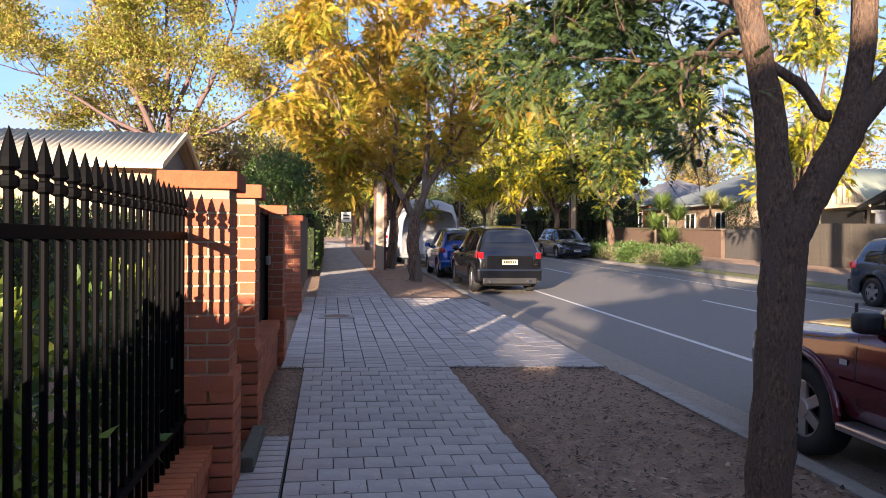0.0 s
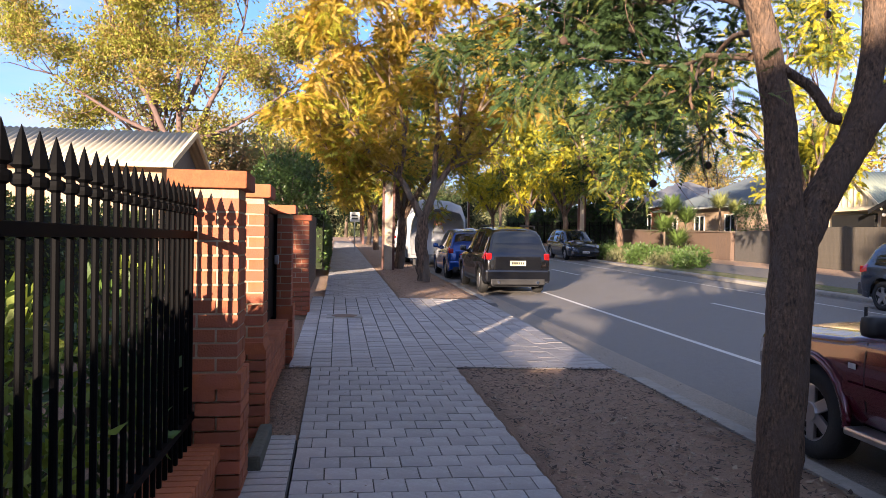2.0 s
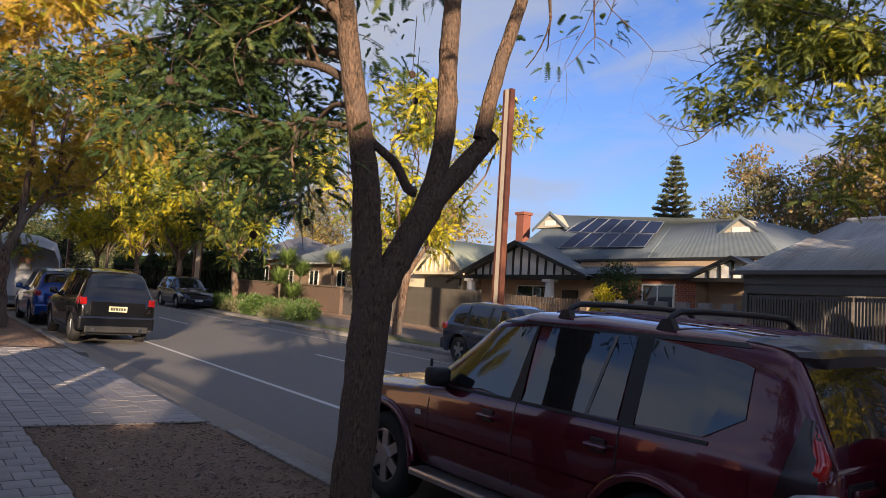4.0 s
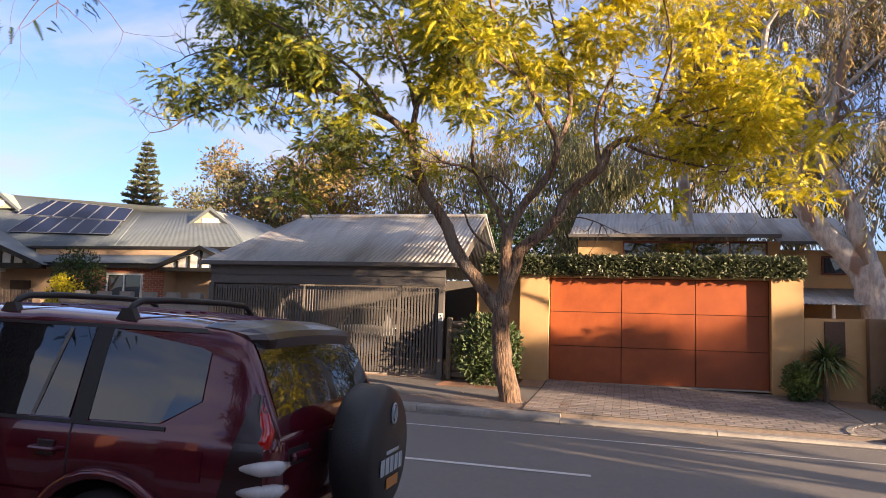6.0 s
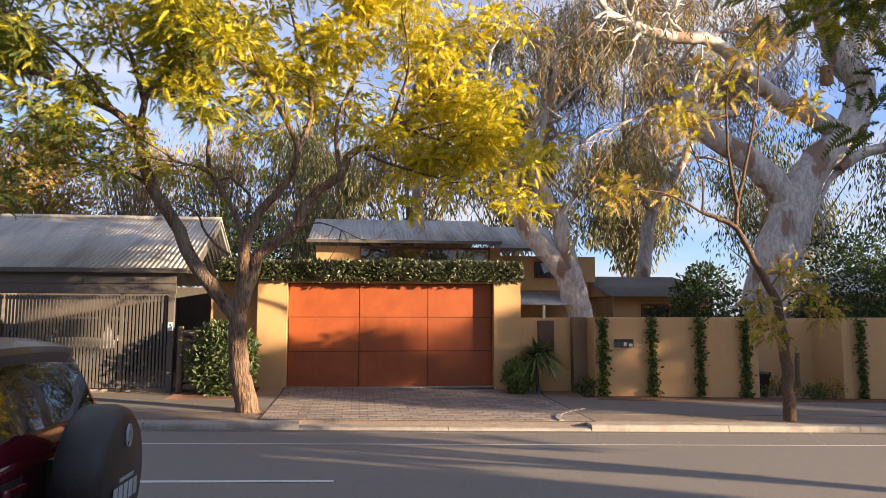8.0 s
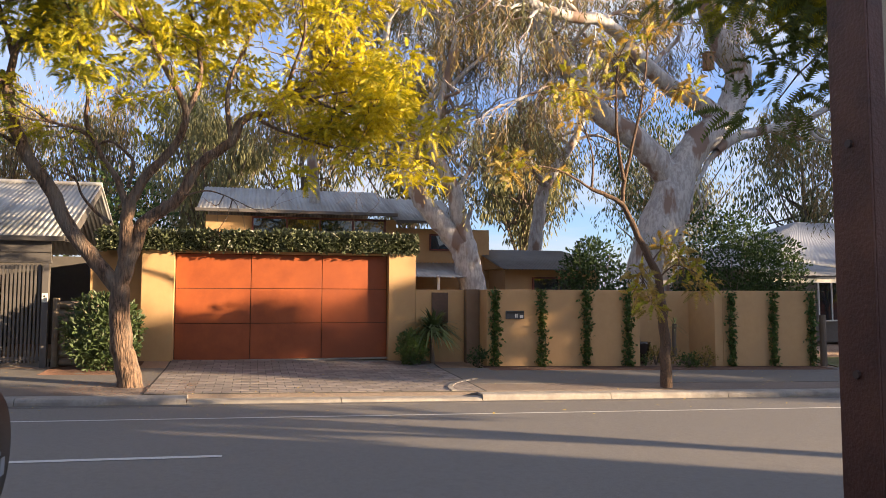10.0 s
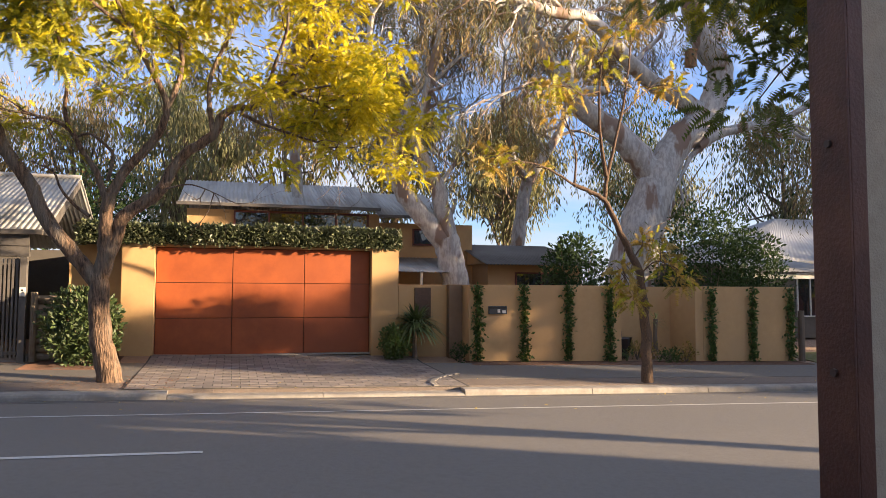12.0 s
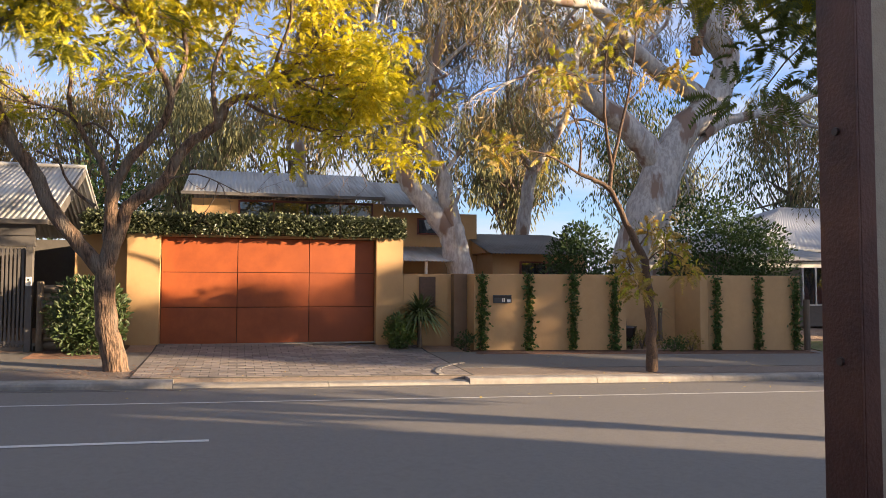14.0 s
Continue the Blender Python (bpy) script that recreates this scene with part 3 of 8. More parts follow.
def carport():
    c = thing("carport", "charcoal carport with slatted gates and grey corrugated roof", "carport")
    e0, e1 = 4.1, 10.4
    corrugated("roof_sheet", (17.15, e0 - 0.35, 3.10), (20.6, e0 - 0.35, 4.72), (17.15, e1 + 0.2, 3.10), (20.6, e1 - 1.0, 4.72), GALV, c, 0.12, 0.02)
    corrugated("roof_sheet", (24.0, e0 - 0.35, 3.10), (20.6, e0 - 0.35, 4.72), (24.0, e1 + 0.2, 3.10), (20.6, e1 - 1.0, 4.72), GALV, c, 0.12, 0.02)
    corrugated("hip_sheet", (17.15, e1 + 0.2, 3.10), (20.58, e1 - 1.0, 4.71), (24.0, e1 + 0.2, 3.10), (20.62, e1 - 1.0, 4.71), GALV, c, 0.12, 0.02)
    part("ridge_cap", tube([(20.6, e0 - 0.35, 4.73), (20.6, e1 - 1.0, 4.73)], 0.07, 8), GALV, c)
    part("gutter", box(17.06, 17.18, e0 - 0.3, e1 + 0.25, 3.0, 3.11, 0.02), DARKGREY, c)
    part("fascia", box(17.3, 17.36, e0, e1, 2.78, 3.02), DARKGREY, c)
    part("beam", box(17.34, 17.46, e0, e1, 2.55, 2.79, 0.008), DARKGREY, c)
    part("barge_board", prism([(17.15, 3.0), (17.15, 3.12), (20.6, 4.72), (20.6, 4.5), (17.6, 3.0)], e0 - 0.34, e0 - 0.26, "y"), DARKGREY, c)
    for y in (e0 + 0.03, e1 - 0.1):
        part("post", box(17.32, 17.46, y, y + 0.13, gz(17.4, y) - 0.1, 2.56, 0.006), DARKGREY, c)
    part("post", box(17.36, 17.44, 5.22, 5.31, gz(17.4, 5) - 0.1, 2.55, 0.006), DARKGREY, c)
    for y0, y1 in ((4.28, 5.2), (5.33, 7.75), (7.8, e1 - 0.12)):
        gt = part("slat_gate", box(17.38, 17.41, y0, y1, 0.42 + 0.02 * y0, 0.50 + 0.02 * y0), DARKGREY, c)
        part("rail", box(17.38, 17.41, y0, y1, 2.42, 2.50), DARKGREY, gt)
        n = int((y1 - y0) / 0.072)
        me = mesh_of(box(17.365, 17.38, -0.021, 0.021, 0.36 + 0.02 * y0, 2.52, 0.0), "slat", DARKGREY)
        for i in range(n):
            s = new("slat", me)
            s.parent = gt
            s.location = (0, y0 + (i + 0.5) * (y1 - y0) / n, 0)
    part("back_wall", box(23.8, 24, e0, e1, 0.2, 3.05), DARKGREY, c)
    part("side_wall", box(17.47, 23.8, e1 - 0.1, e1, 0.3, 3.05), DARKGREY, c)
    part("floor_slab", box(17.47, 23.8, e0, e1 - 0.1, 0.2, 0.45), CONCRETE, c)
    return c


carport()

# ---------------------------------------------------------------- cars
def paint(name, c, flake=0.25, rough=0.28):
    m = mat(name, c, tuple(v * 0.92 for v in c), rough=rough, metal=flake, scale=3, coat=1.0, bump=0.0)
    return m


RUBBER = mat("rubber", (0.018, 0.018, 0.018), (0.012, 0.012, 0.012), rough=0.8, scale=30, bump=0.2)
TRIM = mat("black_plastic", (0.018, 0.018, 0.019), (0.012, 0.012, 0.013), rough=0.5, scale=20)
ALLOY = mat("alloy", (0.52, 0.52, 0.53), (0.42, 0.42, 0.43), rough=0.3, metal=0.9, scale=8)
CHROME = mat("chrome", (0.72, 0.72, 0.74), (0.65, 0.65, 0.67), rough=0.12, metal=1.0, scale=8)
REDLENS = mat("red_lens", (0.50, 0.008, 0.008), (0.3, 0.005, 0.005), rough=0.15, scale=12, coat=1.0)
HOUSING = mat("lamp_housing", (0.018, 0.004, 0.006), (0.012, 0.003, 0.004), rough=0.3, scale=6, coat=0.4)
CLEARLENS = mat("clear_lens", (0.55, 0.55, 0.55), (0.35, 0.35, 0.36), rough=0.12, scale=14, coat=1.0)
CARGLASS = glass_mat("car_glass", (0.012, 0.014, 0.016))
PLATE = mat("plate_enamel", (0.75, 0.68, 0.42), (0.7, 0.62, 0.36), rough=0.4)
PLATEW = mat("plate_white", (0.8, 0.8, 0.8), rough=0.4)
INK = mat("ink", (0.02, 0.02, 0.02), rough=0.6)


class Shell:
    """A car body drawn from side stations (y, low, belt, top, half width at belt, half width at top)."""

    def __init__(self, rows, wheels, wr):
        self.rows, self.wheels, self.wr = rows, wheels, wr

    def st(self, y):
        r = self.rows
        if y <= r[0][0]:
            return r[0][1:]
        for a, b in zip(r, r[1:]):
            if y <= b[0]:
                t = (y - a[0]) / (b[0] - a[0])
                return tuple(p + (q - p) * t for p, q in zip(a[1:], b[1:]))
        return r[-1][1:]

    def section(self, y):
        low, belt, top, w, wt = self.st(y)
        base = low
        for wy in self.wheels:
            d = abs(y - wy)
            R = self.wr * 1.22
            if d < R:
                base = max(base, self.wr + math.sqrt(R * R - d * d))
        h = belt - low
        zs = [0, 0.1, 0.3, 0.55, 0.72, 0.9, 1.0]
        ws = [0.93, 0.965, 0.985, 1.0, 0.995, 0.985, 0.965]
        pts = []
        for z, k in zip(zs, ws):
            zz = low + h * z
            pts.append((w * k, max(zz, min(base, belt - 0.03 + 0.004 * z))))
        g = top - belt
        wb = w * 0.95
        for t in (0.08, 0.35, 0.65, 0.88):
            pts.append((wb + (wt - wb) * t - 0.0 + 0.012 * math.sin(math.pi * t) * min(1, g * 2), belt + g * t))
        pts += [(wt * 0.96, belt + g * 0.965), (wt * 0.86, top), (wt * 0.55, top + 0.018), (0, top + 0.026)]
        return pts

    def half(self, y, z):
        p = self.section(y)
        for a, b in zip(p, p[1:]):
            if a[1] <= z <= b[1] and b[1] > a[1]:
                return a[0] + (b[0] - a[0]) * (z - a[1]) / (b[1] - a[1])
        return p[-2][0]

    def crown(self, y, u):
        p = self.section(y)
        x = abs(u)
        for a, b in zip(p[::-1], p[-2::-1]):
            if b[0] >= x:
                return a[1] + (b[1] - a[1]) * (x - a[0]) / max(1e-6, b[0] - a[0])
        return p[6][1]

    def mesh(self):
        y0, y1 = self.rows[0][0], self.rows[-1][0]
        n = int((y1 - y0) / 0.04)
        ys = [y0 + (y1 - y0) * i / n for i in range(n + 1)]
        V, F = [], []
        k = None
        for y in ys:
            p = self.section(y)
            ring = [(-x, y, z) for x, z in p] + [(x, y, z) for x, z in p[-2::-1]]
            k = len(ring)
            V += ring
        for j in range(n):
            for i in range(k - 1):
                a = j * k + i
                F.append((a, a + 1, a + k + 1, a + k))
        F.append(tuple(range(k - 1, -1, -1)))
        F.append(tuple(range(n * k, n * k + k)))
        bm = bmesh.new()
        vs = [bm.verts.new(v) for v in V]
        for f in F:
            bm.faces.new([vs[i] for i in f])
        bmesh.ops.recalc_face_normals(bm, faces=bm.faces)
        return bm

    def pane(self, name, mat_, root, quad, sg, off=0.007, nu=10, nv=4, rnd=0.0):
        """A sheet on the side: quad is (y, z) of rear low, front low, rear high, front high."""
        (ya, za), (yb, zb), (yc, zc), (yd, zd) = quad
        V, F = [], []
        for j in range(nv + 1):
            for i in range(nu + 1):
                s, t = i / nu, j / nv
                y = (ya + (yb - ya) * s) * (1 - t) + (yc + (yd - yc) * s) * t
                z = (za + (zb - za) * s) * (1 - t) + (zc + (zd - zc) * s) * t
                V.append((sg * (self.half(y, z) + off), y, z))
        for j in range(nv):
            for i in range(nu):
                a = j * (nu + 1) + i
                F.append((a, a + 1, a + nu + 2, a + nu + 1) if sg > 0 else (a, a + nu + 1, a + nu + 2, a + 1))
        return raw(name, V, F, mat_, root, smooth=True)

    def screen(self, name, mat_, root, y0, y1, k=0.86, off=0.008, n=12):
        """A windscreen or rear screen that lies on the crown between two stations."""
        V, F = [], []
        for j in range(7):
            y = y0 + (y1 - y0) * j / 6
            _, belt, top, w, wt = self.st(y)
            for i in range(n + 1):
                u = (2 * i / n - 1) * wt * k
                V.append((u, y, self.crown(y, u) + off))
        for j in range(6):
            for i in range(n):
                a = j * (n + 1) + i
                F.append((a, a + 1, a + n + 2, a + n + 1))
        return raw(name, V, F, mat_, root, smooth=True)


def wheel(root, x, y, r, w=0.22, spokes=5, sg=1, rim=None):
    p = part("wheel", bmesh.new(), TRIM, root)
    bm = bmesh.new()
    prof = [(r * 0.62, -w / 2), (r * 0.9, -w / 2), (r, -w * 0.36), (r, w * 0.36), (r * 0.9, w / 2), (r * 0.62, w / 2)]
    n = 28
    rings = []
    for i in range(n):
        t = 2 * math.pi * i / n
        rings.append([bm.verts.new((x + q, y + rr * math.cos(t), r + rr * math.sin(t))) for rr, q in prof])
    for i in range(n):
        a, b = rings[i], rings[(i + 1) % n]
        for k in range(len(prof)):
            m = (k + 1) % len(prof)
            bm.faces.new((a[k], b[k], b[m], a[m]))
    bmesh.ops.recalc_face_normals(bm, faces=bm.faces)
    part("tyre", bm, RUBBER, p, smooth=True)
    bm = bmesh.new()
    xo = x + sg * w * 0.38
    for i in range(spokes):
        t = 2 * math.pi * i / spokes
        m = Matrix.Translation((xo, y, r)) @ Matrix.Rotation(t, 4, "X")
        add_box(bm, -0.015, 0.015, -0.045, 0.045, 0.03, r * 0.6, 0.008, m)
    add_tube(bm, [(xo - 0.03, y, r), (xo + 0.02, y, r)], 0.075, 14)
    for i in range(24):
        t0, t1 = 2 * math.pi * i / 24, 2 * math.pi * (i + 1) / 24
        vs = []
        for tt in (t0, t1):
            for rr, q in ((r * 0.57, 0.012), (r * 0.64, 0.012), (r * 0.64, -0.02), (r * 0.57, -0.06)):
                vs.append(bm.verts.new((xo + sg * q, y + rr * math.cos(tt), r + rr * math.sin(tt))))
        for k in range(3):
            bm.faces.new((vs[k], vs[k + 1], vs[k + 5], vs[k + 4]))
    part("rim", bm, rim or ALLOY, p)
    part("brake_drum", tube([(x - sg * 0.02, y, r), (x + sg * w * 0.22, y, r)], r * 0.55, 20), TRIM, p)


def plate_bars(root, x0, x1, y, z0, z1, sg, m):
    p = part("number_plate", box(x0, x1, min(y, y + sg * 0.012), max(y, y + sg * 0.012), z0, z1, 0.003), m, root)
    n = 6
    bm = bmesh.new()
    w = (x1 - x0 - 0.06) / n
    for i in range(n):
        a = x0 + 0.03 + i * w
        add_box(bm, a + 0.008, a + w - 0.008, min(y + sg * 0.012, y + sg * 0.016), max(y + sg * 0.012, y + sg * 0.016), z0 + 0.03, z1 - 0.03)
    part("plate_bar", bm, INK, p)


def car(name, label, m, rows, wheels, wr, colour, windows, screens, spokes=5, group="parked cars", mirror=None):
    """A car facing +y. windows: side panes; screens: (y0, y1, width share)."""
    root = thing(name, label, "car", m, group)
    s = Shell(rows, wheels, wr)
    part("body", s.mesh(), colour, root, smooth=True)
    for sg in (-1, 1):
        for q in windows:
            s.pane("side_window", CARGLASS, root, q, sg)
        for wy in wheels:
            w = s.st(wy)[3]
            wheel(root, sg * (w - 0.13), wy, wr, 0.21, spokes, sg)
    # dark floor and wheel housings under the shell
    y0, y1 = rows[0][0], rows[-1][0]
    w = max(r[4] for r in rows)
    part("underbody", box(-w * 0.72, w * 0.72, y0 + 0.15, y1 - 0.15, 0.2, 0.75, 0.05), TRIM, root)
    for y0, y1, k in screens:
        s.screen("screen", CARGLASS, root, y0, y1, k)
    my = windows[-1][1][0]
    for sg in (-1, 1):
        x = s.half(my, windows[-1][0][1]) * sg
        bm = bmesh.new()
        add_box(bm, x + (0.03 if sg > 0 else -0.21), x + (0.21 if sg > 0 else -0.03), my - 0.17, my - 0.04, windows[-1][0][1] - 0.02, windows[-1][0][1] + 0.13, 0.045)
        add_box(bm, x + (-0.02 if sg > 0 else -0.08), x + (0.08 if sg > 0 else 0.02), my - 0.12, my - 0.07, windows[-1][0][1] - 0.03, windows[-1][0][1] + 0.03, 0.015)
        part("mirror", bm, mirror or colour, root, smooth=True)
    return root, s


def prado():
    rows = [(0.0, 0.52, 1.04, 1.08, 0.80, 0.78), (0.02, 0.46, 1.07, 1.14, 0.86, 0.80), (0.18, 0.44, 1.08, 1.50, 0.905, 0.765), (0.25, 0.43, 1.08, 1.60, 0.915, 0.745), (0.36, 0.42, 1.08, 1.64, 0.92, 0.74), (0.7, 0.42, 1.08, 1.668, 0.925, 0.745),
            (1.6, 0.42, 1.07, 1.695, 0.925, 0.75), (2.15, 0.42, 1.05, 1.685, 0.925, 0.75), (2.45, 0.42, 1.045, 1.62, 0.925, 0.735), (3.15, 0.42, 1.02, 1.09, 0.925, 0.74), (3.25, 0.42, 1.0, 1.05, 0.925, 0.76),
            (4.0, 0.42, 0.94, 0.995, 0.92, 0.72), (4.35, 0.44, 0.87, 0.91, 0.87, 0.66), (4.5, 0.48, 0.76, 0.78, 0.78, 0.6), (4.56, 0.5, 0.68, 0.70, 0.66, 0.5)]
    wheels = (0.93, 3.62)
    wr = 0.365
    m = pose(4.36, 1.64, gz(3.8, 3.5) - 0.02)
    m = m @ pose(0, 0, 0, math.degrees(math.atan(SLOPE)), 0, 0) @ Matrix.Diagonal((1, 0.988, 0.968, 1))
    red = paint("maroon_paint", (0.09, 0.005, 0.017), 0.25, 0.2)
    wins = [((0.64, 1.11), (1.07, 1.10), (0.47, 1.52), (1.05, 1.60)), ((1.20, 1.10), (2.0, 1.08), (1.16, 1.60), (1.86, 1.595)),
            ((2.12, 1.08), (2.95, 1.10), (1.99, 1.59), (2.38, 1.555))]
    root, s = car("four_wheel_drive", "dark maroon four wheel drive parked at the near kerb", m, rows, wheels, wr, red, wins, [(2.47, 3.1, 0.92)], spokes=6, mirror=TRIM)
    s.pane("side_window", CARGLASS, root, ((0.42, 1.24), (0.64, 1.11), (0.42, 1.50), (0.48, 1.52)), -1, 0.007, 4, 4)
    for sg in (-1, 1):
        # door pillars, seals, handles, mouldings
        for a, b in ((1.075, 1.185), (2.01, 2.11)):
            s.pane("pillar", TRIM, root, ((a, 1.08), (b, 1.08), (a - 0.03, 1.605), (b - 0.11 if a > 2 else b - 0.03, 1.60)), sg, 0.0085, 3, 5)
        s.pane("window_seal", TRIM, root, ((0.60, 1.075), (3.02, 1.055), (0.60, 1.095), (3.02, 1.075)), sg, 0.009, 30, 1)
        s.pane("window_seal", TRIM, root, ((0.46, 1.60), (2.42, 1.60), (0.5, 1.625), (2.4, 1.615)), sg, 0.006, 30, 1)
        s.pane("division_bar", mat("bar_grey", (0.16, 0.15, 0.14), rough=0.5), root, ((1.42, 1.10), (1.445, 1.10), (1.30, 1.59), (1.325, 1.59)), sg, 0.011, 1, 4)
        for y in (1.16, 2.04, 3.0):
            s.pane("door_gap", TRIM, root, ((y, 0.5), (y + 0.012, 0.5), (y, 1.07), (y + 0.012, 1.07)), sg, 0.002, 1, 8)
        s.pane("side_moulding", red, root, ((1.3, 0.60), (3.2, 0.60), (1.3, 0.70), (3.2, 0.70)), sg, 0.022, 30, 2)
        s.pane("fuel_flap" if sg < 0 else "filler_panel", red, root, ((0.36, 0.83), (0.62, 0.83), (0.36, 0.99), (0.62, 0.99)), sg, 0.006, 4, 3)
        for y in (1.3, 2.3):
            x = s.half(y, 0.93) * sg
            h = part("door_handle", box(min(x, x + sg * 0.05), max(x, x + sg * 0.05), y - 0.085, y + 0.085, 0.915, 0.945, 0.013), red, root)
            # raised dark plate painted as the shade in the handle hollow
            part("grip_hollow_shade", box(min(x, x + sg * 0.012), max(x, x + sg * 0.012), y - 0.055, y + 0.055, 0.89, 0.975, 0.006), HOUSING, h)
        # tail lamps wrap round the corner
        t = part("tail_lamp", bmesh.new(), REDLENS, root)
        line = []
        for z in (0.99, 1.04, 1.10, 1.17, 1.24, 1.29):
            yc = 0.055 + max(0.0, z - 1.12) * 0.42
            line.append((s.half(yc + 0.02, z) * sg * 0.958, yc + 0.012, z))
        part("red_lens", tube(line, [0.03, 0.046, 0.048, 0.044, 0.034, 0.014], 12), REDLENS, t, smooth=True)
        s.pane("lens_housing", HOUSING, t, ((0.02, 0.70), (0.27, 0.70), (0.07, 1.28), (0.14, 1.30)), sg, 0.010, 6, 8)
        for z in (0.80, 0.92):
            x = s.half(0.05, z) * sg
            bm = tube([(x * 0.80, -0.015, z), (x * 0.93, -0.01, z), (x * 1.01, 0.05, z), (x * 1.02, 0.16, z)], [0.02, 0.042, 0.04, 0.022], 10)
            part("clear_lens", bm, CLEARLENS, t, smooth=True)
        s.pane("marker_lamp", CLEARLENS, root, ((3.08, 0.80), (3.16, 0.80), (3.08, 0.84), (3.16, 0.84)), sg, 0.008, 2, 2)
        # front fender flare
        for wy in wheels:
            pts = [(sg * (s.st(wy)[3] + 0.0), wy + math.cos(a) * wr * 1.26, wr + math.sin(a) * wr * 1.26) for a in [math.pi * k / 14 for k in range(15)]]
            part("arch_flare", tube(pts, 0.035, 6), red, root, smooth=True)
        x = sg * 0.93
        part("side_step", box(min(x - sg * 0.1, x + sg * 0.07), max(x - sg * 0.1, x + sg * 0.07), 1.4, 3.1, 0.34, 0.40, 0.02), ALLOY, root)
    # rear: screen, door seam, spare wheel with cover
    rear = part("rear_door", box(-0.74, 0.74, -0.008, 0.05, 0.50, 1.055, 0.02), red, root)
    s.screen("rear_window", CARGLASS, rear, 0.03, 0.225, 0.93, 0.012)
    part("door_handle", box(-0.66, -0.44, -0.045, -0.008, 0.93, 0.975, 0.015), red, rear)
    part("hinge", box(0.70, 0.76, -0.03, 0.01, 0.62, 0.72, 0.008), red, rear)
    # roof spoiler: a lip that carries the roof line past the rear window
    prof = ((0.52, 0.004), (0.38, 0.003), (0.27, -0.018), (0.19, -0.045), (0.165, -0.08), (0.185, -0.145), (0.29, -0.15), (0.52, -0.07))
    bm = bmesh.new()
    secs = []
    for i in range(17):
        x = -0.715 + 1.43 * i / 16
        e = max(0.0, abs(x) - 0.58) / 0.135
        secs.append([bm.verts.new((x, y + 0.07 * e * e * (y < 0.4), s.crown(0.52, x) + q * (1 - 0.35 * e * e))) for y, q in prof])
    for a, b in zip(secs, secs[1:]):
        for i in range(len(prof)):
            j = (i + 1) % len(prof)
            bm.faces.new((a[i], a[j], b[j], b[i]))
    bm.faces.new(secs[0])
    bm.faces.new(secs[-1])
    bmesh.ops.recalc_face_normals(bm, faces=bm.faces)
    spoil = part("spoiler", bm, HOUSING, root, "glossy dark roof spoiler")
    part("brake_lamp", box(-0.2, 0.2, 0.175, 0.2, 1.575, 1.597, 0.005), REDLENS, spoil)
    # dark plate for the shaded hollow behind the rear handle
    part("handle_hollow_shade", box(-0.68, -0.42, -0.012, 0.0, 0.90, 1.0, 0.004), TRIM, rear)
    part("wiper", tube([(0.1, -0.035, 1.1), (0.45, -0.03, 1.16)], 0.01, 6), TRIM, root)
    part("bumper", box(-0.90, 0.90, -0.10, 0.16, 0.42, 0.66, 0.05), red, root)
    sp = part("spare_wheel", bmesh.new(), RUBBER, root)
    cz, cx = 0.93, -0.05
    prof = [(0.37, -0.08), (0.39, -0.11), (0.39, -0.25), (0.37, -0.30), (0.33, -0.325), (0.10, -0.335), (0.0, -0.336)]
    bm = bmesh.new()
    n = 40
    rings = [[bm.verts.new((cx + rr * math.cos(2 * math.pi * i / n), q, cz + rr * math.sin(2 * math.pi * i / n))) for i in range(n)] for rr, q in prof[:-1]]
    c = bm.verts.new((cx, -0.336, cz))
    for a, b in zip(rings, rings[1:]):
        for i in range(n):
            bm.faces.new((a[i], a[(i + 1) % n], b[(i + 1) % n], b[i]))
    for i in range(n):
        bm.faces.new((rings[-1][i], rings[-1][(i + 1) % n], c))
    bmesh.ops.recalc_face_normals(bm, faces=bm.faces)
    part("cover", bm, mat("cover_vinyl", (0.022, 0.022, 0.024), (0.016, 0.016, 0.017), rough=0.45, scale=20, bump=0.15, bscale=120), sp, "soft black vinyl cover", smooth=True)
    part("bracket", box(cx - 0.08, cx + 0.08, -0.1, 0.06, cz - 0.1, cz + 0.1), TRIM, sp)
    sp.location = (0, -0.055, 0)
    silver = mat("silver_print", (0.42, 0.46, 0.5), (0.34, 0.38, 0.42), rough=0.5)
    # the emblem and marks, as plain shapes
    bm = bmesh.new()
    ring = [(cx + 0.045 * math.cos(a), -0.338, cz + 0.22 + 0.06 * math.sin(a)) for a in [2 * math.pi * k / 20 for k in range(21)]]
    add_tube(bm, ring, 0.006, 5, cap=False)
    ring = [(cx + 0.02 * math.cos(a), -0.338, cz + 0.225 + 0.035 * math.sin(a)) for a in [2 * math.pi * k / 16 for k in range(17)]]
    add_tube(bm, ring, 0.005, 5, cap=False)
    part("emblem", bm, silver, sp)
    bm = bmesh.new()
    for i in range(5):
        add_box(bm, cx - 0.21 + i * 0.084, cx - 0.145 + i * 0.084, -0.340, -0.336, cz - 0.13, cz - 0.035)
    add_box(bm, cx - 0.12, cx + 0.12, -0.339, -0.336, cz - 0.015, cz + 0.005)
    part("print_bar", bm, silver, sp)
    part("print_stripe", box(cx - 0.09, cx + 0.12, -0.340, -0.334, cz - 0.22, cz - 0.16), mat("orange_print", (0.6, 0.25, 0.06), rough=0.5), sp)
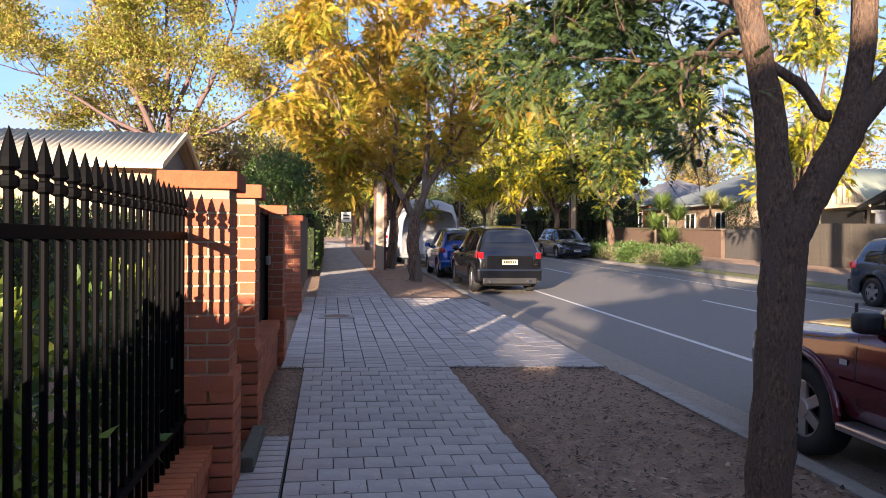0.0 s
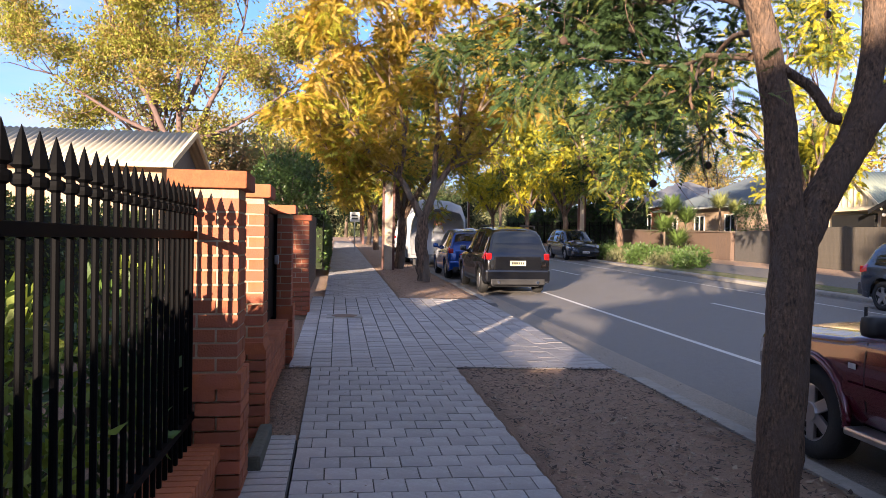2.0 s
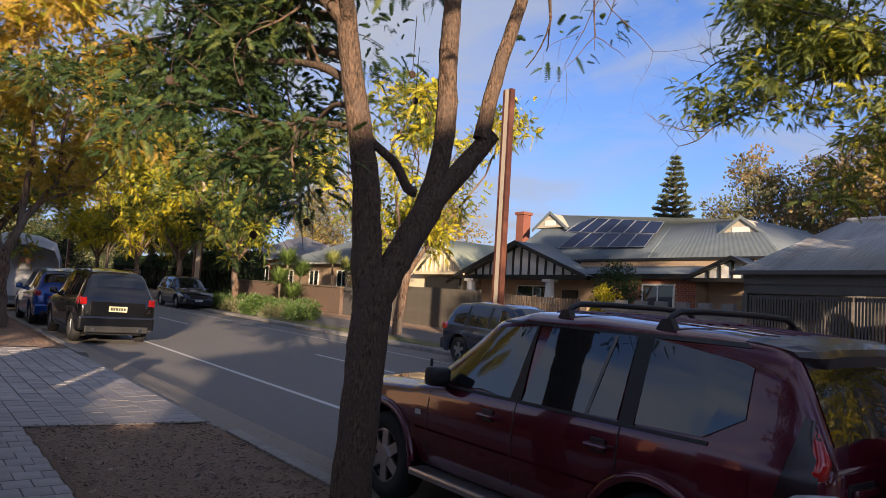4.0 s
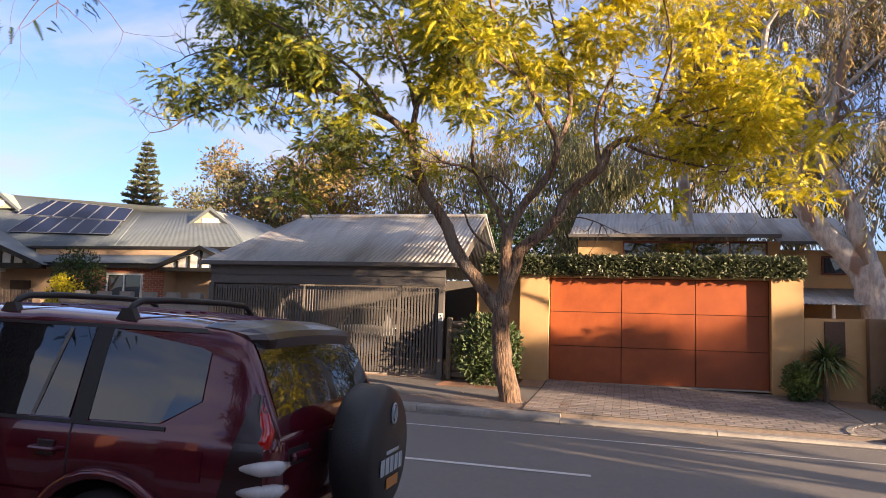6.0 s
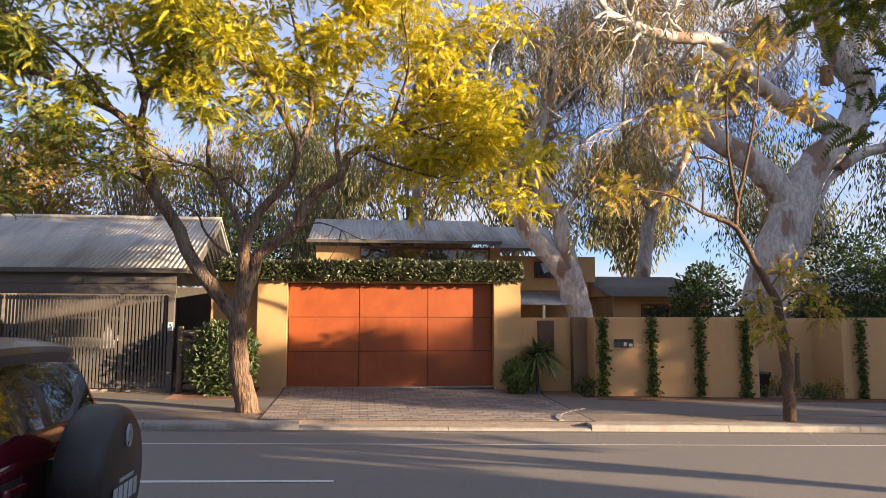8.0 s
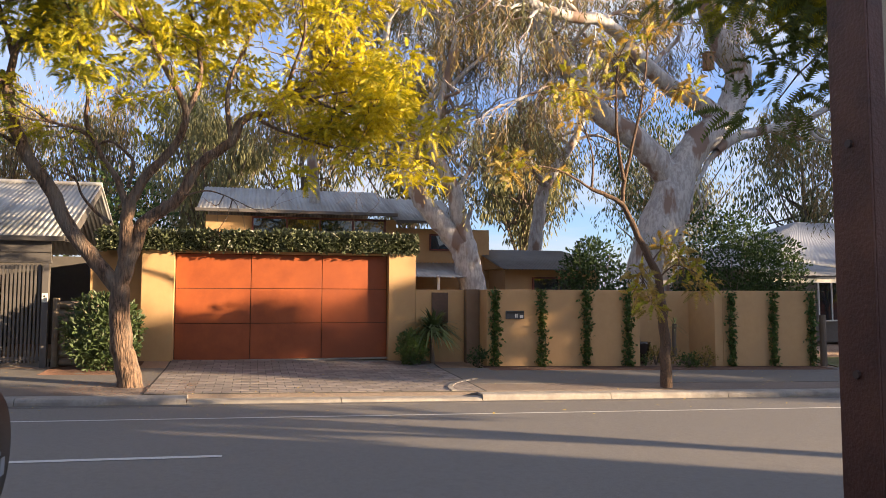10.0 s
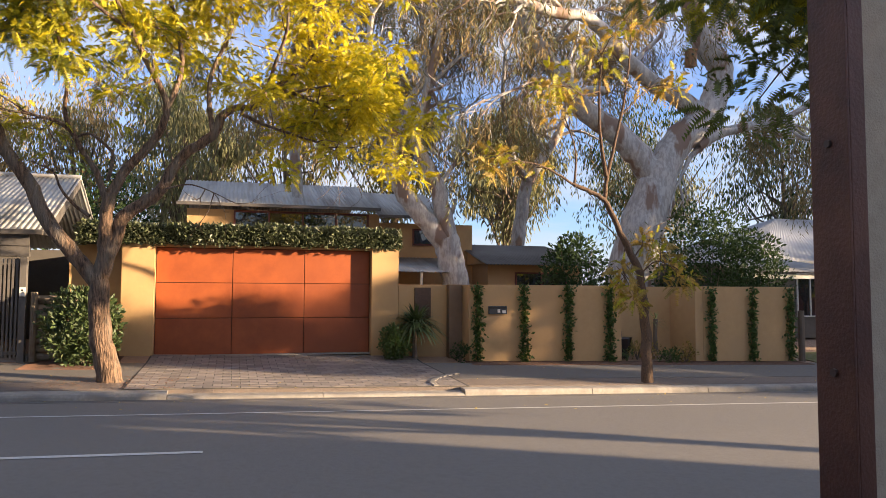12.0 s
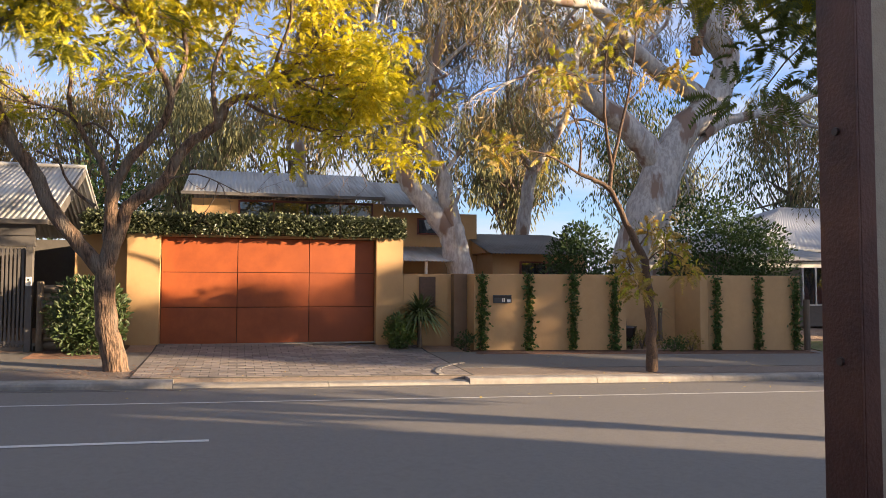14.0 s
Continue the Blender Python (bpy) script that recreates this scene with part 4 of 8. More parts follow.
    # roof bars
    for y in (1.02, 1.82):
        rk = part("roof_bar", tube([(-0.70, y, 1.69), (-0.665, y, 1.735), (-0.59, y, 1.765), (-0.3, y, 1.775), (0.3, y, 1.775), (0.59, y, 1.765), (0.665, y, 1.735), (0.70, y, 1.69)], 0.021, 8), TRIM, root, smooth=True)
        for sg in (-1, 1):
            part("bar_foot", prism([(y - 0.07, 1.645), (y + 0.07, 1.645), (y + 0.03, 1.715), (y - 0.03, 1.72)], sg * 0.675, sg * 0.725, "x"), TRIM, rk)
    for i in range(7):
        x = -0.51 + i * 0.17
        part("roof_rib", tube([(x, 0.45, s.crown(0.45, x) + 0.002), (x, 1.3, s.crown(1.3, x) + 0.002), (x, 2.1, s.crown(2.1, x) + 0.002)], 0.011, 6), red, root)
    # aerial, bonnet edge, front lamps
    a = part("aerial", tube([(-0.70, 3.3, 1.0), (-0.70, 3.3, 1.22)], 0.012, 8), TRIM, root)
    part("aerial_base", tube([(-0.70, 3.3, 0.985), (-0.70, 3.3, 1.03)], [0.03, 0.018], 10), TRIM, a)
    for sg in (-1, 1):
        s.pane("head_lamp", CLEARLENS, root, ((4.12, 0.72), (4.44, 0.72), (4.05, 0.86), (4.36, 0.84)), sg, 0.006, 6, 3)
    part("front_bumper", box(-0.76, 0.76, 4.2, 4.56, 0.40, 0.66, 0.09), red, root)
    part("grille", box(-0.45, 0.45, 4.50, 4.60, 0.66, 0.84, 0.02), CHROME, root)
    return root


prado()

SUV = [(0.0, 0.45, 0.80, 0.86, 0.76, 0.72), (0.05, 0.32, 0.95, 1.02, 0.86, 0.74), (0.14, 0.28, 0.98, 1.22, 0.885, 0.68), (0.30, 0.27, 1.0, 1.50, 0.89, 0.62), (0.42, 0.26, 1.0, 1.58, 0.89, 0.60), (1.2, 0.25, 0.98, 1.64, 0.89, 0.60),
       (2.3, 0.25, 0.96, 1.62, 0.89, 0.60), (2.6, 0.25, 0.95, 1.55, 0.89, 0.59), (3.35, 0.25, 0.93, 1.03, 0.89, 0.66), (3.5, 0.25, 0.92, 0.98, 0.88, 0.68), (4.1, 0.25, 0.84, 0.89, 0.86, 0.62),
       (4.35, 0.28, 0.72, 0.76, 0.78, 0.55), (4.45, 0.34, 0.6, 0.62, 0.64, 0.5)]
SUVW = [((0.48, 1.06), (0.98, 1.03), (0.56, 1.38), (0.98, 1.50)), ((1.06, 1.02), (1.9, 1.0), (1.06, 1.51), (1.86, 1.53)), ((1.98, 1.0), (2.95, 1.0), (1.94, 1.53), (2.5, 1.46))]


def scaled(rows, ky, kz, kw):
    return [(a * ky, b * kz, c * kz, d * kz, e * kw, f * kw) for a, b, c, d, e, f in rows]


def scalew(ws, ky, kz):
    return [tuple((a * ky, b * kz) for a, b in q) for q in ws]


def parked(name, label, x, y, rz, colour, ky=1.0, kz=1.0, kw=1.0, wr=0.33, rear=True, plate=PLATE, spokes=5, rails=False):
    rows, ws = scaled(SUV, ky, kz, kw), scalew(SUVW, ky, kz)
    wheels = (0.80 * ky, 3.45 * ky)
    d = Vector((-math.sin(radians(rz)), math.cos(radians(rz))))
    tilt = math.degrees(math.atan(SLOPE * d.y))
    m = pose(x, y, gz(x, y), 0, 0, rz) @ pose(0, 0, 0, tilt, 0, 0)
    root, s = car(name, label, m, rows, wheels, wr, colour, ws, [(2.62 * ky, 3.32 * ky, 0.95), (0.15 * ky, 0.40 * ky, 0.94)], spokes=spokes)
    W = 0.89 * kw
    for sg in (-1, 1):
        for q0, q1 in ((0.985, 1.05), (1.905, 1.975)):
            s.pane("pillar", TRIM, root, ((q0 * ky, 1.0 * kz), (q1 * ky, 1.0 * kz), (q0 * ky, 1.53 * kz), (q1 * ky, 1.53 * kz)), sg, 0.008, 2, 4)
        t = part("tail_lamp", bmesh.new(), REDLENS, root)
        s.pane("red_lens", REDLENS, t, ((0.07 * ky, 0.86 * kz), (0.30 * ky, 0.90 * kz), (0.10 * ky, 1.02 * kz), (0.24 * ky, 1.08 * kz)), sg, 0.01, 5, 3)
        x0, x1 = sorted((sg * W * 0.78, sg * W * 0.95))
        part("red_lens", box(x0, x1, 0.0, 0.1, 0.86 * kz, 1.02 * kz, 0.02), REDLENS, t)
        h = part("head_lamp", bmesh.new(), CLEARLENS, root)
        s.pane("lens", CLEARLENS, h, ((4.0 * ky, 0.70 * kz), (4.33 * ky, 0.66 * kz), (3.92 * ky, 0.80 * kz), (4.26 * ky, 0.73 * kz)), sg, 0.008, 5, 3)
        x0, x1 = sorted((sg * W * 0.55, sg * W * 0.82))
        part("lens", box(x0, x1, 4.22 * ky, 4.36 * ky, 0.66 * kz, 0.74 * kz, 0.02), CLEARLENS, h)
        for y_ in (1.25, 2.15):
            xx = s.half(y_ * ky, 0.85 * kz) * sg
            part("door_handle", box(min(xx, xx + sg * 0.04), max(xx, xx + sg * 0.04), y_ * ky - 0.09, y_ * ky + 0.09, 0.84 * kz, 0.87 * kz, 0.01), colour, root)
        if rails:
            part("roof_rail", tube([(sg * 0.56 * kw, 0.5, 1.60 * kz), (sg * 0.57 * kw, 0.6, 1.68 * kz), (sg * 0.57 * kw, 2.0, 1.69 * kz), (sg * 0.56 * kw, 2.2, 1.63 * kz)], 0.02, 6), TRIM, root)
    part("rear_bumper", box(-W * 0.96, W * 0.96, -0.06, 0.15, 0.32, 0.62 * kz, 0.05), colour if rear else TRIM, root)
    part("bumper_insert", box(-W * 0.8, W * 0.8, -0.075, 0.0, 0.27, 0.42, 0.02), TRIM, root)
    part("tailgate", box(-W * 0.70, W * 0.70, -0.012, 0.06, 0.60 * kz, 0.95 * kz, 0.02), colour, root)
    plate_bars(root, -0.2, 0.2, -0.014, 0.72 * kz, 0.84 * kz, -1, plate)
    part("front_bumper", box(-W * 0.86, W * 0.86, 4.2 * ky, 4.5 * ky, 0.28, 0.58 * kz, 0.07), colour, root)
    part("grille", box(-W * 0.5, W * 0.5, 4.38 * ky, 4.48 * ky, 0.55 * kz, 0.72 * kz, 0.03), TRIM, root)
    plate_bars(root, -0.19, 0.19, 4.5 * ky, 0.42 * kz, 0.52 * kz, 1, PLATEW)
    if rear:
        for sg in (-1, 1):
            part("exhaust_tip", tube([(sg * 0.5, 0.05, 0.33), (sg * 0.5, -0.10, 0.33)], 0.04, 10), CHROME, root)
    return root


parked("estate_car", "black estate car with roof rails parked at the kerb", 4.42, 18.3, 0, paint("black_car_paint", (0.006, 0.006, 0.007), 0.1, 0.15), 1.02, 1.04, 0.97, 0.335, rails=True)
parked("hatchback", "bright blue hatchback parked ahead of the black estate", 4.25, 23.6, 0, paint("blue_car_paint", (0.012, 0.06, 0.28), 0.3, 0.25), 0.93, 0.98, 0.93, 0.32)
parked("crossover_car", "dark navy crossover parked facing the other way", 13.0, 42.6, 180, paint("navy_car_paint", (0.012, 0.02, 0.045), 0.4, 0.22), 1.02, 1.02, 1.0, 0.345)
parked("compact_crossover", "slate grey compact crossover parked at the far kerb", 12.85, 15.9, 180, paint("slate_car_paint", (0.03, 0.04, 0.062), 0.4, 0.25), 0.96, 0.97, 0.97, 0.335)
parked("white_wagon", "white wagon parked further along the street", 4.3, 47, 0, paint("white_car_paint", (0.7, 0.7, 0.7), 0.0, 0.3), 1.0, 1.05, 1.0, 0.34, rails=True)
parked("silver_wagon", "silver car parked further along the street", 11.9, 70, 180, paint("silver_car_paint", (0.45, 0.46, 0.47), 0.6, 0.3), 1.0, 0.95, 1.0, 0.34)


parked("silver_hatchback", "pale silver car parked behind the slatted gates", 22.6, 7.0, 90, paint("silver_car_paint", (0.45, 0.46, 0.47), 0.6, 0.3), 0.9, 0.95, 0.96, 0.33)


def caravan():
    c = thing("covered_caravan", "caravan under a pale grey fitted cover", "caravan", pose(4.0, 30.4, gz(4.0, 30.4)) @ Matrix.Scale(1.08, 4), "parked cars")
    cover = mat("cover_cloth", (0.60, 0.60, 0.60), (0.45, 0.45, 0.46), rough=0.8, scale=4, bump=0.5, bscale=9)
    side = mat("cover_side", (0.24, 0.25, 0.27), (0.18, 0.19, 0.2), rough=0.8, scale=4, bump=0.5, bscale=9)
    V, F = [], []
    prof = [(-1.1, 0.5), (-1.14, 1.2), (-1.12, 2.0), (-0.95, 2.45), (-0.5, 2.62), (0, 2.66), (0.5, 2.62), (0.95, 2.45), (1.12, 2.0), (1.14, 1.2), (1.1, 0.5)]
    rnd = random.Random(4)
    ys = [0, 0.08, 0.35, 1.2, 2.4, 3.6, 4.6, 5.0]
    ks = [0.80, 0.9, 0.97, 1.0, 0.985, 1.0, 0.97, 0.85]
    for y, k in zip(ys, ks):
        V += [(x * (0.5 + 0.5 * k) + rnd.uniform(-.03, .03), y + rnd.uniform(-.03, .03), 0.5 + (z - 0.5) * k + rnd.uniform(-.03, .03)) for x, z in prof]
    n = len(prof)
    for j in range(len(ys) - 1):
        F += [(j * n + i, j * n + i + 1, (j + 1) * n + i + 1, (j + 1) * n + i) for i in range(n - 1)]
    F.append(tuple(range(n)))
    raw("cover", V, F, cover, c, smooth=True)
    part("skirt", box(-1.12, 1.12, 0.05, 4.9, 0.35, 0.75, 0.05), side, c)
    for sg in (-1, 1):
        part("wheel", tube([(sg * 0.85, 2.4, 0.33), (sg * 1.05, 2.4, 0.33)], 0.33, 20), RUBBER, c)
        part("side_panel", box(min(sg * 1.1, sg * 1.17), max(sg * 1.1, sg * 1.17), 0.3, 4.7, 0.7, 1.9, 0.03), side, c)
    part("strap", tube([(-0.6, -0.05, 0.6), (-0.6, -0.03, 1.7)], 0.02, 5), side, c)
    part("tail_label", box(-0.16, 0.16, -0.06, -0.02, 1.62, 1.8, 0.01), mat("label_red", (0.4, 0.16, 0.1), rough=0.6), c)
    part("support_leg", box(-0.9, -0.8, 0.3, 0.4, 0, 0.5), TRIM, c)
    part("support_leg", box(0.8, 0.9, 0.3, 0.4, 0, 0.5), TRIM, c)


caravan()

# ---------------------------------------------------------------- near side: wall, fence, poles
def brick_meshes():
    out = {}

    def get(sx, sy, sz=0.072):
        k = (round(sx, 3), round(sy, 3), round(sz, 3))
        if k not in out:
            out[k] = mesh_of(box(-sx / 2, sx / 2, -sy / 2, sy / 2, 0, sz, 0.004), "brick", BRICK)
        return out[k]
    return get


BM = brick_meshes()


def lay(root, sx, sy, x, y, z, sz=0.072):
    b = new("brick", BM(sx, sy, sz))
    b.parent = root
    b.location = (x, y, z)
    return b


def brick_pier(x0, y0, w, z0, z1, label, plinth=0.9):
    root = thing("brick_pier", label, "pier", kind="structure")
    part("mortar", box(x0 + 0.006, x0 + w - 0.006, y0 + 0.006, y0 + w - 0.006, z0 - 0.2, z1), MORTAR, root)
    rnd = random.Random(int(y0 * 100))
    z, i = z0, 0
    while z < z1 - 0.06:
        e = 0.025 if z < plinth else 0.0
        a = x0 - e
        ww = w + 2 * e
        s = (ww - 0.012) * (0.66 if i % 2 else 0.34)
        t = (ww - 0.012) - s
        b = y0 - e
        u = (ww - 0.012) * (0.34 if i % 2 else 0.66)
        v = (ww - 0.012) - u
        for px, sx in ((a + s / 2, s), (a + s + 0.012 + t / 2, t)):
            for py, sy in ((b + u / 2, u), (b + u + 0.012 + v / 2, v)):
                lay(root, sx, sy, px + rnd.uniform(-.0015, .0015), py + rnd.uniform(-.0015, .0015), z)
        z += 0.084
        i += 1
    part("plinth_course", prism([(x0 - 0.028, plinth - 0.03), (x0 + w + 0.028, plinth - 0.03), (x0 + w + 0.002, plinth + 0.055), (x0 - 0.002, plinth + 0.055)], y0 - 0.028, y0 + w + 0.028, "y"), BRICK, root)
    cap = part("cap", box(x0 - 0.045, x0 + w + 0.045, y0 - 0.045, y0 + w + 0.045, z1, z1 + 0.10, 0.008), BRICK, root, "terracotta capping course")
    return root


def brick_wall(x0, x1, y0, y1, top, label, coping=True):
    root = thing("dwarf_wall", label, "wall", kind="structure")
    n0 = min(gz(-0.7, y0), gz(-0.7, y1)) - 0.05
    part("mortar", box(x0 + 0.006, x1 - 0.006, y0, y1, n0 - 0.1, top - 0.10), MORTAR, root)
    z, i = top - 0.10 - 0.084, 0
    while z > n0 - 0.05:
        y = y0 - (0.121 if i % 2 else 0)
        while y < y1 - 0.02:
            a, b = max(y, y0) + 0.006, min(y + 0.242, y1) - 0.006
            if b - a > 0.03:
                lay(root, (x1 - x0), round(b - a, 3), (x0 + x1) / 2, (a + b) / 2, z)
            y += 0.242
        z -= 0.084
        i += 1
    if coping:
        y = y0
        while y < y1 - 0.05:
            lay(root, x1 - x0 + 0.05, 0.074, (x0 + x1) / 2, y + 0.042, top - 0.095, 0.095)
            y += 0.084
    return root


G1 = gz(-0.7, 4.6)
brick_pier(-1.00, 4.45, 0.35, G1 - 0.05, 2.02, "red brick gate pier with terracotta cap")
brick_pier(-0.98, 5.75, 0.35, G1 - 0.02, 2.04, "red brick pier beside the sheet metal panel")
brick_pier(-0.96, 8.75, 0.35, G1 + 0.04, 2.02, "red brick pier beyond the sheet metal panel")
brick_pier(-0.94, 13.45, 0.35, G1 + 0.12, 2.06, "red brick pier catching warm sunlight")
brick_wall(-1.05, -0.76, -2.2, 4.44, 0.56, "low red brick wall under the spear fence")
brick_wall(-0.92, -0.66, 6.12, 8.74, 0.82, "low red brick wall with brick-on-edge coping")
part_ob = thing("step_block", "mossy concrete footing beside the pier", "footing", kind="structure")
part("block", box(-0.64, -0.55, 4.85, 5.7, 0.1, 0.36, 0.02), mat("mossy_concrete", (0.10, 0.095, 0.075), (0.06, 0.06, 0.045), rough=0.95, scale=14, bump=0.4), part_ob)
part_ob = thing("metal_fence", "black sheet metal fence panel on the brick wall", "fence")
part("sheet", box(-0.83, -0.80, 6.12, 8.74, 0.86, 2.04, 0.004), IRON, part_ob)
for y in (6.16, 8.70):
    part("frame_post", box(-0.85, -0.77, y - 0.03, y + 0.03, 0.82, 2.06, 0.005), IRON, part_ob)
part("top_rail", box(-0.85, -0.77, 6.19, 8.67, 2.0, 2.06, 0.005), IRON, part_ob)
part("latch", box(-0.78, -0.73, 8.45, 8.52, 1.45, 1.55, 0.008), ALLOY, part_ob)


def spear_fence():
    f = thing("spear_fence", "black iron fence with spear tops on a brick wall", "fence")
    for z in (1.752, 0.72):
        part("rail", box(-0.918, -0.882, -2.15, 4.44, z - 0.02, z + 0.02, 0.003), IRON, f)
    prof = [(0.0125, 0.0), (0.0125, 1.315), (0.024, 1.322), (0.026, 1.335), (0.024, 1.348), (0.014, 1.353), (0.014, 1.362), (0.027, 1.372), (0.023, 1.395), (0.012, 1.44), (0.001, 1.478)]
    bm = bmesh.new()
    rings = []
    for r, z in prof:
        n = 8
        rings.append([bm.verts.new((r * math.cos(2 * math.pi * k / n + 0.39), r * math.sin(2 * math.pi * k / n + 0.39), z)) for k in range(n)])
    for a, b in zip(rings, rings[1:]):
        for k in range(8):
            bm.faces.new((a[k], a[(k + 1) % 8], b[(k + 1) % 8], b[k]))
    me = mesh_of(bm, "picket", IRON)
    y = -2.09
    while y < 4.42:
        p = new("picket", me)
        p.parent = f
        p.location = (-0.9, y, 0.545)
        y += 0.12


spear_fence()


def paver_area(name, x0, x1, y0, y1, w, l, label, near=None, turn=False, skew=None):
    """Interlocking pavers with open joints on a dark bed; those of the near stretch are pieces of their own."""
    root = strip(name, x0, x1, y0, y1, JOINT, label, "footpath", dz=-0.012)
    me = mesh_of(box(-w / 2 + 0.004, w / 2 - 0.004, -l / 2 + 0.004, l / 2 - 0.004, -0.03, 0.0, 0.003), "paver", PAVER)
    rnd = random.Random(7)
    V, F = [], []
    if turn:
        nx = round((x1 - x0) / w)
        for i in range(nx):
            cx = x0 + (i + 0.5) * (x1 - x0) / nx
            y = y0 - (l / 2 if i % 2 else 0)
            while y < y1 - 0.02:
                a, b = max(y, y0), min(y + l, y1)
                if b - a > 0.05:
                    cy = (a + b) / 2
                    p = (new("paver", me) if near[0] < cy < near[1] else None)
                    if p:
                        p.parent = root
                        p.location = (cx, cy, gz(cx, cy) + rnd.uniform(-0.0025, 0.0025))
                        p.rotation_euler = (math.atan(SLOPE), rnd.uniform(-.008, .008), rnd.uniform(-.012, .012))
                        p.scale = (1, (b - a) / l, 1)
                    else:
                        o, hw = len(V), w / 2 - 0.007
                        z = rnd.uniform(-0.003, 0.003)
                        for px in (cx - hw, cx + hw):
                            for py in (a + 0.004, b - 0.004):
                                V.append((px, py, gz(px, py) + z))
                                V.append((px, py, gz(px, py) - 0.014))
                        F += [(o, o + 4, o + 6, o + 2), (o, o + 1, o + 5, o + 4), (o + 2, o + 6, o + 7, o + 3), (o, o + 2, o + 3, o + 1), (o + 4, o + 5, o + 7, o + 6)]
                y += l
    j, y = 0, (y1 if turn else y0)
    while y < y1 - l * 0.5:
        x = x0 - (w / 2 if j % 2 else 0)
        while x < x1 - 0.02:
            a, b = max(x, x0), min(x + w, x1)
            if b - a > 0.05:
                cx, cy = (a + b) / 2, y + l / 2
                if near and near[0] < cy < near[1]:
                    p = new("paver", me)
                    p.parent = root
                    p.location = (cx, cy, gz(cx, cy) + rnd.uniform(-0.0025, 0.0025))
                    p.rotation_euler = (math.atan(SLOPE) + rnd.uniform(-.008, .008), rnd.uniform(-.008, .008), rnd.uniform(-.01, .01))
                    if b - a < w - 0.01:
                        p.scale = ((b - a) / w, 1, 1)
                else:
                    o = len(V)
                    z = rnd.uniform(-0.003, 0.003)
                    for px in (a + 0.005, b - 0.005):
                        for py in (y + 0.005, y + l - 0.005):
                            V.append((px, py, gz(px, py) + z))
                            V.append((px, py, gz(px, py) - 0.014))
                    F += [(o, o + 4, o + 6, o + 2), (o, o + 1, o + 5, o + 4), (o + 2, o + 6, o + 7, o + 3), (o, o + 2, o + 3, o + 1), (o + 4, o + 5, o + 7, o + 6)]
            x += w
        y += l
        j += 1
    if V:
        tagged(raw("far_pavers", V, F, PAVERI, root), "grey pavers further along", kind="stuff")
    return root


strip("footing_strip", -0.66, -0.36, -3, 5.55, JOINT, "dark joint bed under the edging pavers", "footpath", dz=-0.012)
paver_area("footpath", -0.35, 1.26, -30, 8.3, 0.2, 0.228, "grey interlocking paver footpath", near=(3.3, 8.4))
paver_area("crossover", -0.6, 3.1, 8.32, 16.3, 0.228, 0.2, "grey paved driveway crossing across the footpath", near=(8.3, 10.2), turn=True)
paver_area("footpath_beyond", -0.35, 1.26, 16.32, 70, 0.2, 0.228, "grey paver footpath leading away under the trees")
edge = thing("edging", "grey edging pavers beside the brick pier", "footpath", kind="structure")
me_edge = mesh_of(box(-0.13, 0.13, -0.055, 0.055, -0.04, 0.0, 0.004), "paver", PAVER)
for i in range(40):
    p_ = new("paver", me_edge)
    p_.parent = edge
    p_.location = (-0.50, 1.0 + i * 0.118, gz(-0.5, 1.0 + i * 0.118))
cover = thing("access_cover", "round steel access cover set in the pavers", "access cover", pose(0.05, 12.9, gz(0, 12.9)))
part("frame_ring", box(-0.3, 0.3, -0.3, 0.3, -0.05, 0.008, 0.003), CONCRETE, cover)
part("lid", tube([(0, 0, 0), (0, 0, 0.013)], 0.22, 24), mat("rusty_lid", (0.2, 0.13, 0.09), rough=0.8, scale=20, bump=0.4), cover)


STEELP = mat("brown_painted_steel", (0.085, 0.028, 0.018), (0.045, 0.016, 0.011), rough=0.5, scale=10, bump=0.25, bscale=60, c3=(0.13, 0.05, 0.028))
POLEC = mat("pole_concrete", (0.43, 0.37, 0.28), (0.34, 0.29, 0.22), rough=0.9, scale=14, bump=0.35, bscale=120)


def steel_concrete_pole(x0, y1, z0, h, w=0.2, d=0.46, flange=0.09, turn=0, label=""):
    """A pole of two steel channels with concrete between them; its webs face along the street."""
    p = thing("utility_pole", label or "utility pole of brown steel channels filled with concrete", "utility pole", pose(x0, y1, z0, 0, 0, turn), "utility poles")
    k = 0.011

    def frame_box(x_, X_, y_, Y_, m, name, bev=0.004):
        bm = bmesh.new()
        vs = add_box(bm, x_, X_, y_, Y_, 0, h, bev)
        c = Vector((w / 2, -d / 2, 0))
        for v in bm.verts:
            s = 1 - k * v.co.z * 0.45
            v.co.x = c.x + (v.co.x - c.x) * (1 - (1 - s) * 0.4)
            v.co.y = c.y + (v.co.y - c.y) * s
        return part(name, bm, m, p)
    frame_box(0, w, -0.012, 0, STEELP, "channel_web")
    frame_box(0, w, -d, -d + 0.012, STEELP, "channel_web")
    for x in (0, w - 0.012):
        frame_box(x, x + 0.012, -flange, -0.013, STEELP, "channel_flange")
        frame_box(x, x + 0.012, -d + 0.013, -d + flange, STEELP, "channel_flange")
    frame_box(0.006, w - 0.006, -d + 0.014, -0.014, POLEC, "concrete_core", 0.002)
    bolt = mat("bolt_steel", (0.06, 0.04, 0.035), rough=0.5)
    z = 0.55
    while z < min(h, 6):
        t = 1 - k * z * 0.45
        for y in (-d / 2 + d / 2 * t, -d / 2 - d / 2 * t):
            part("bolt", tube([(w / 2, y - 0.012, z), (w / 2, y + 0.012, z)], 0.017, 8), bolt, p)
        z += 0.93
    return p


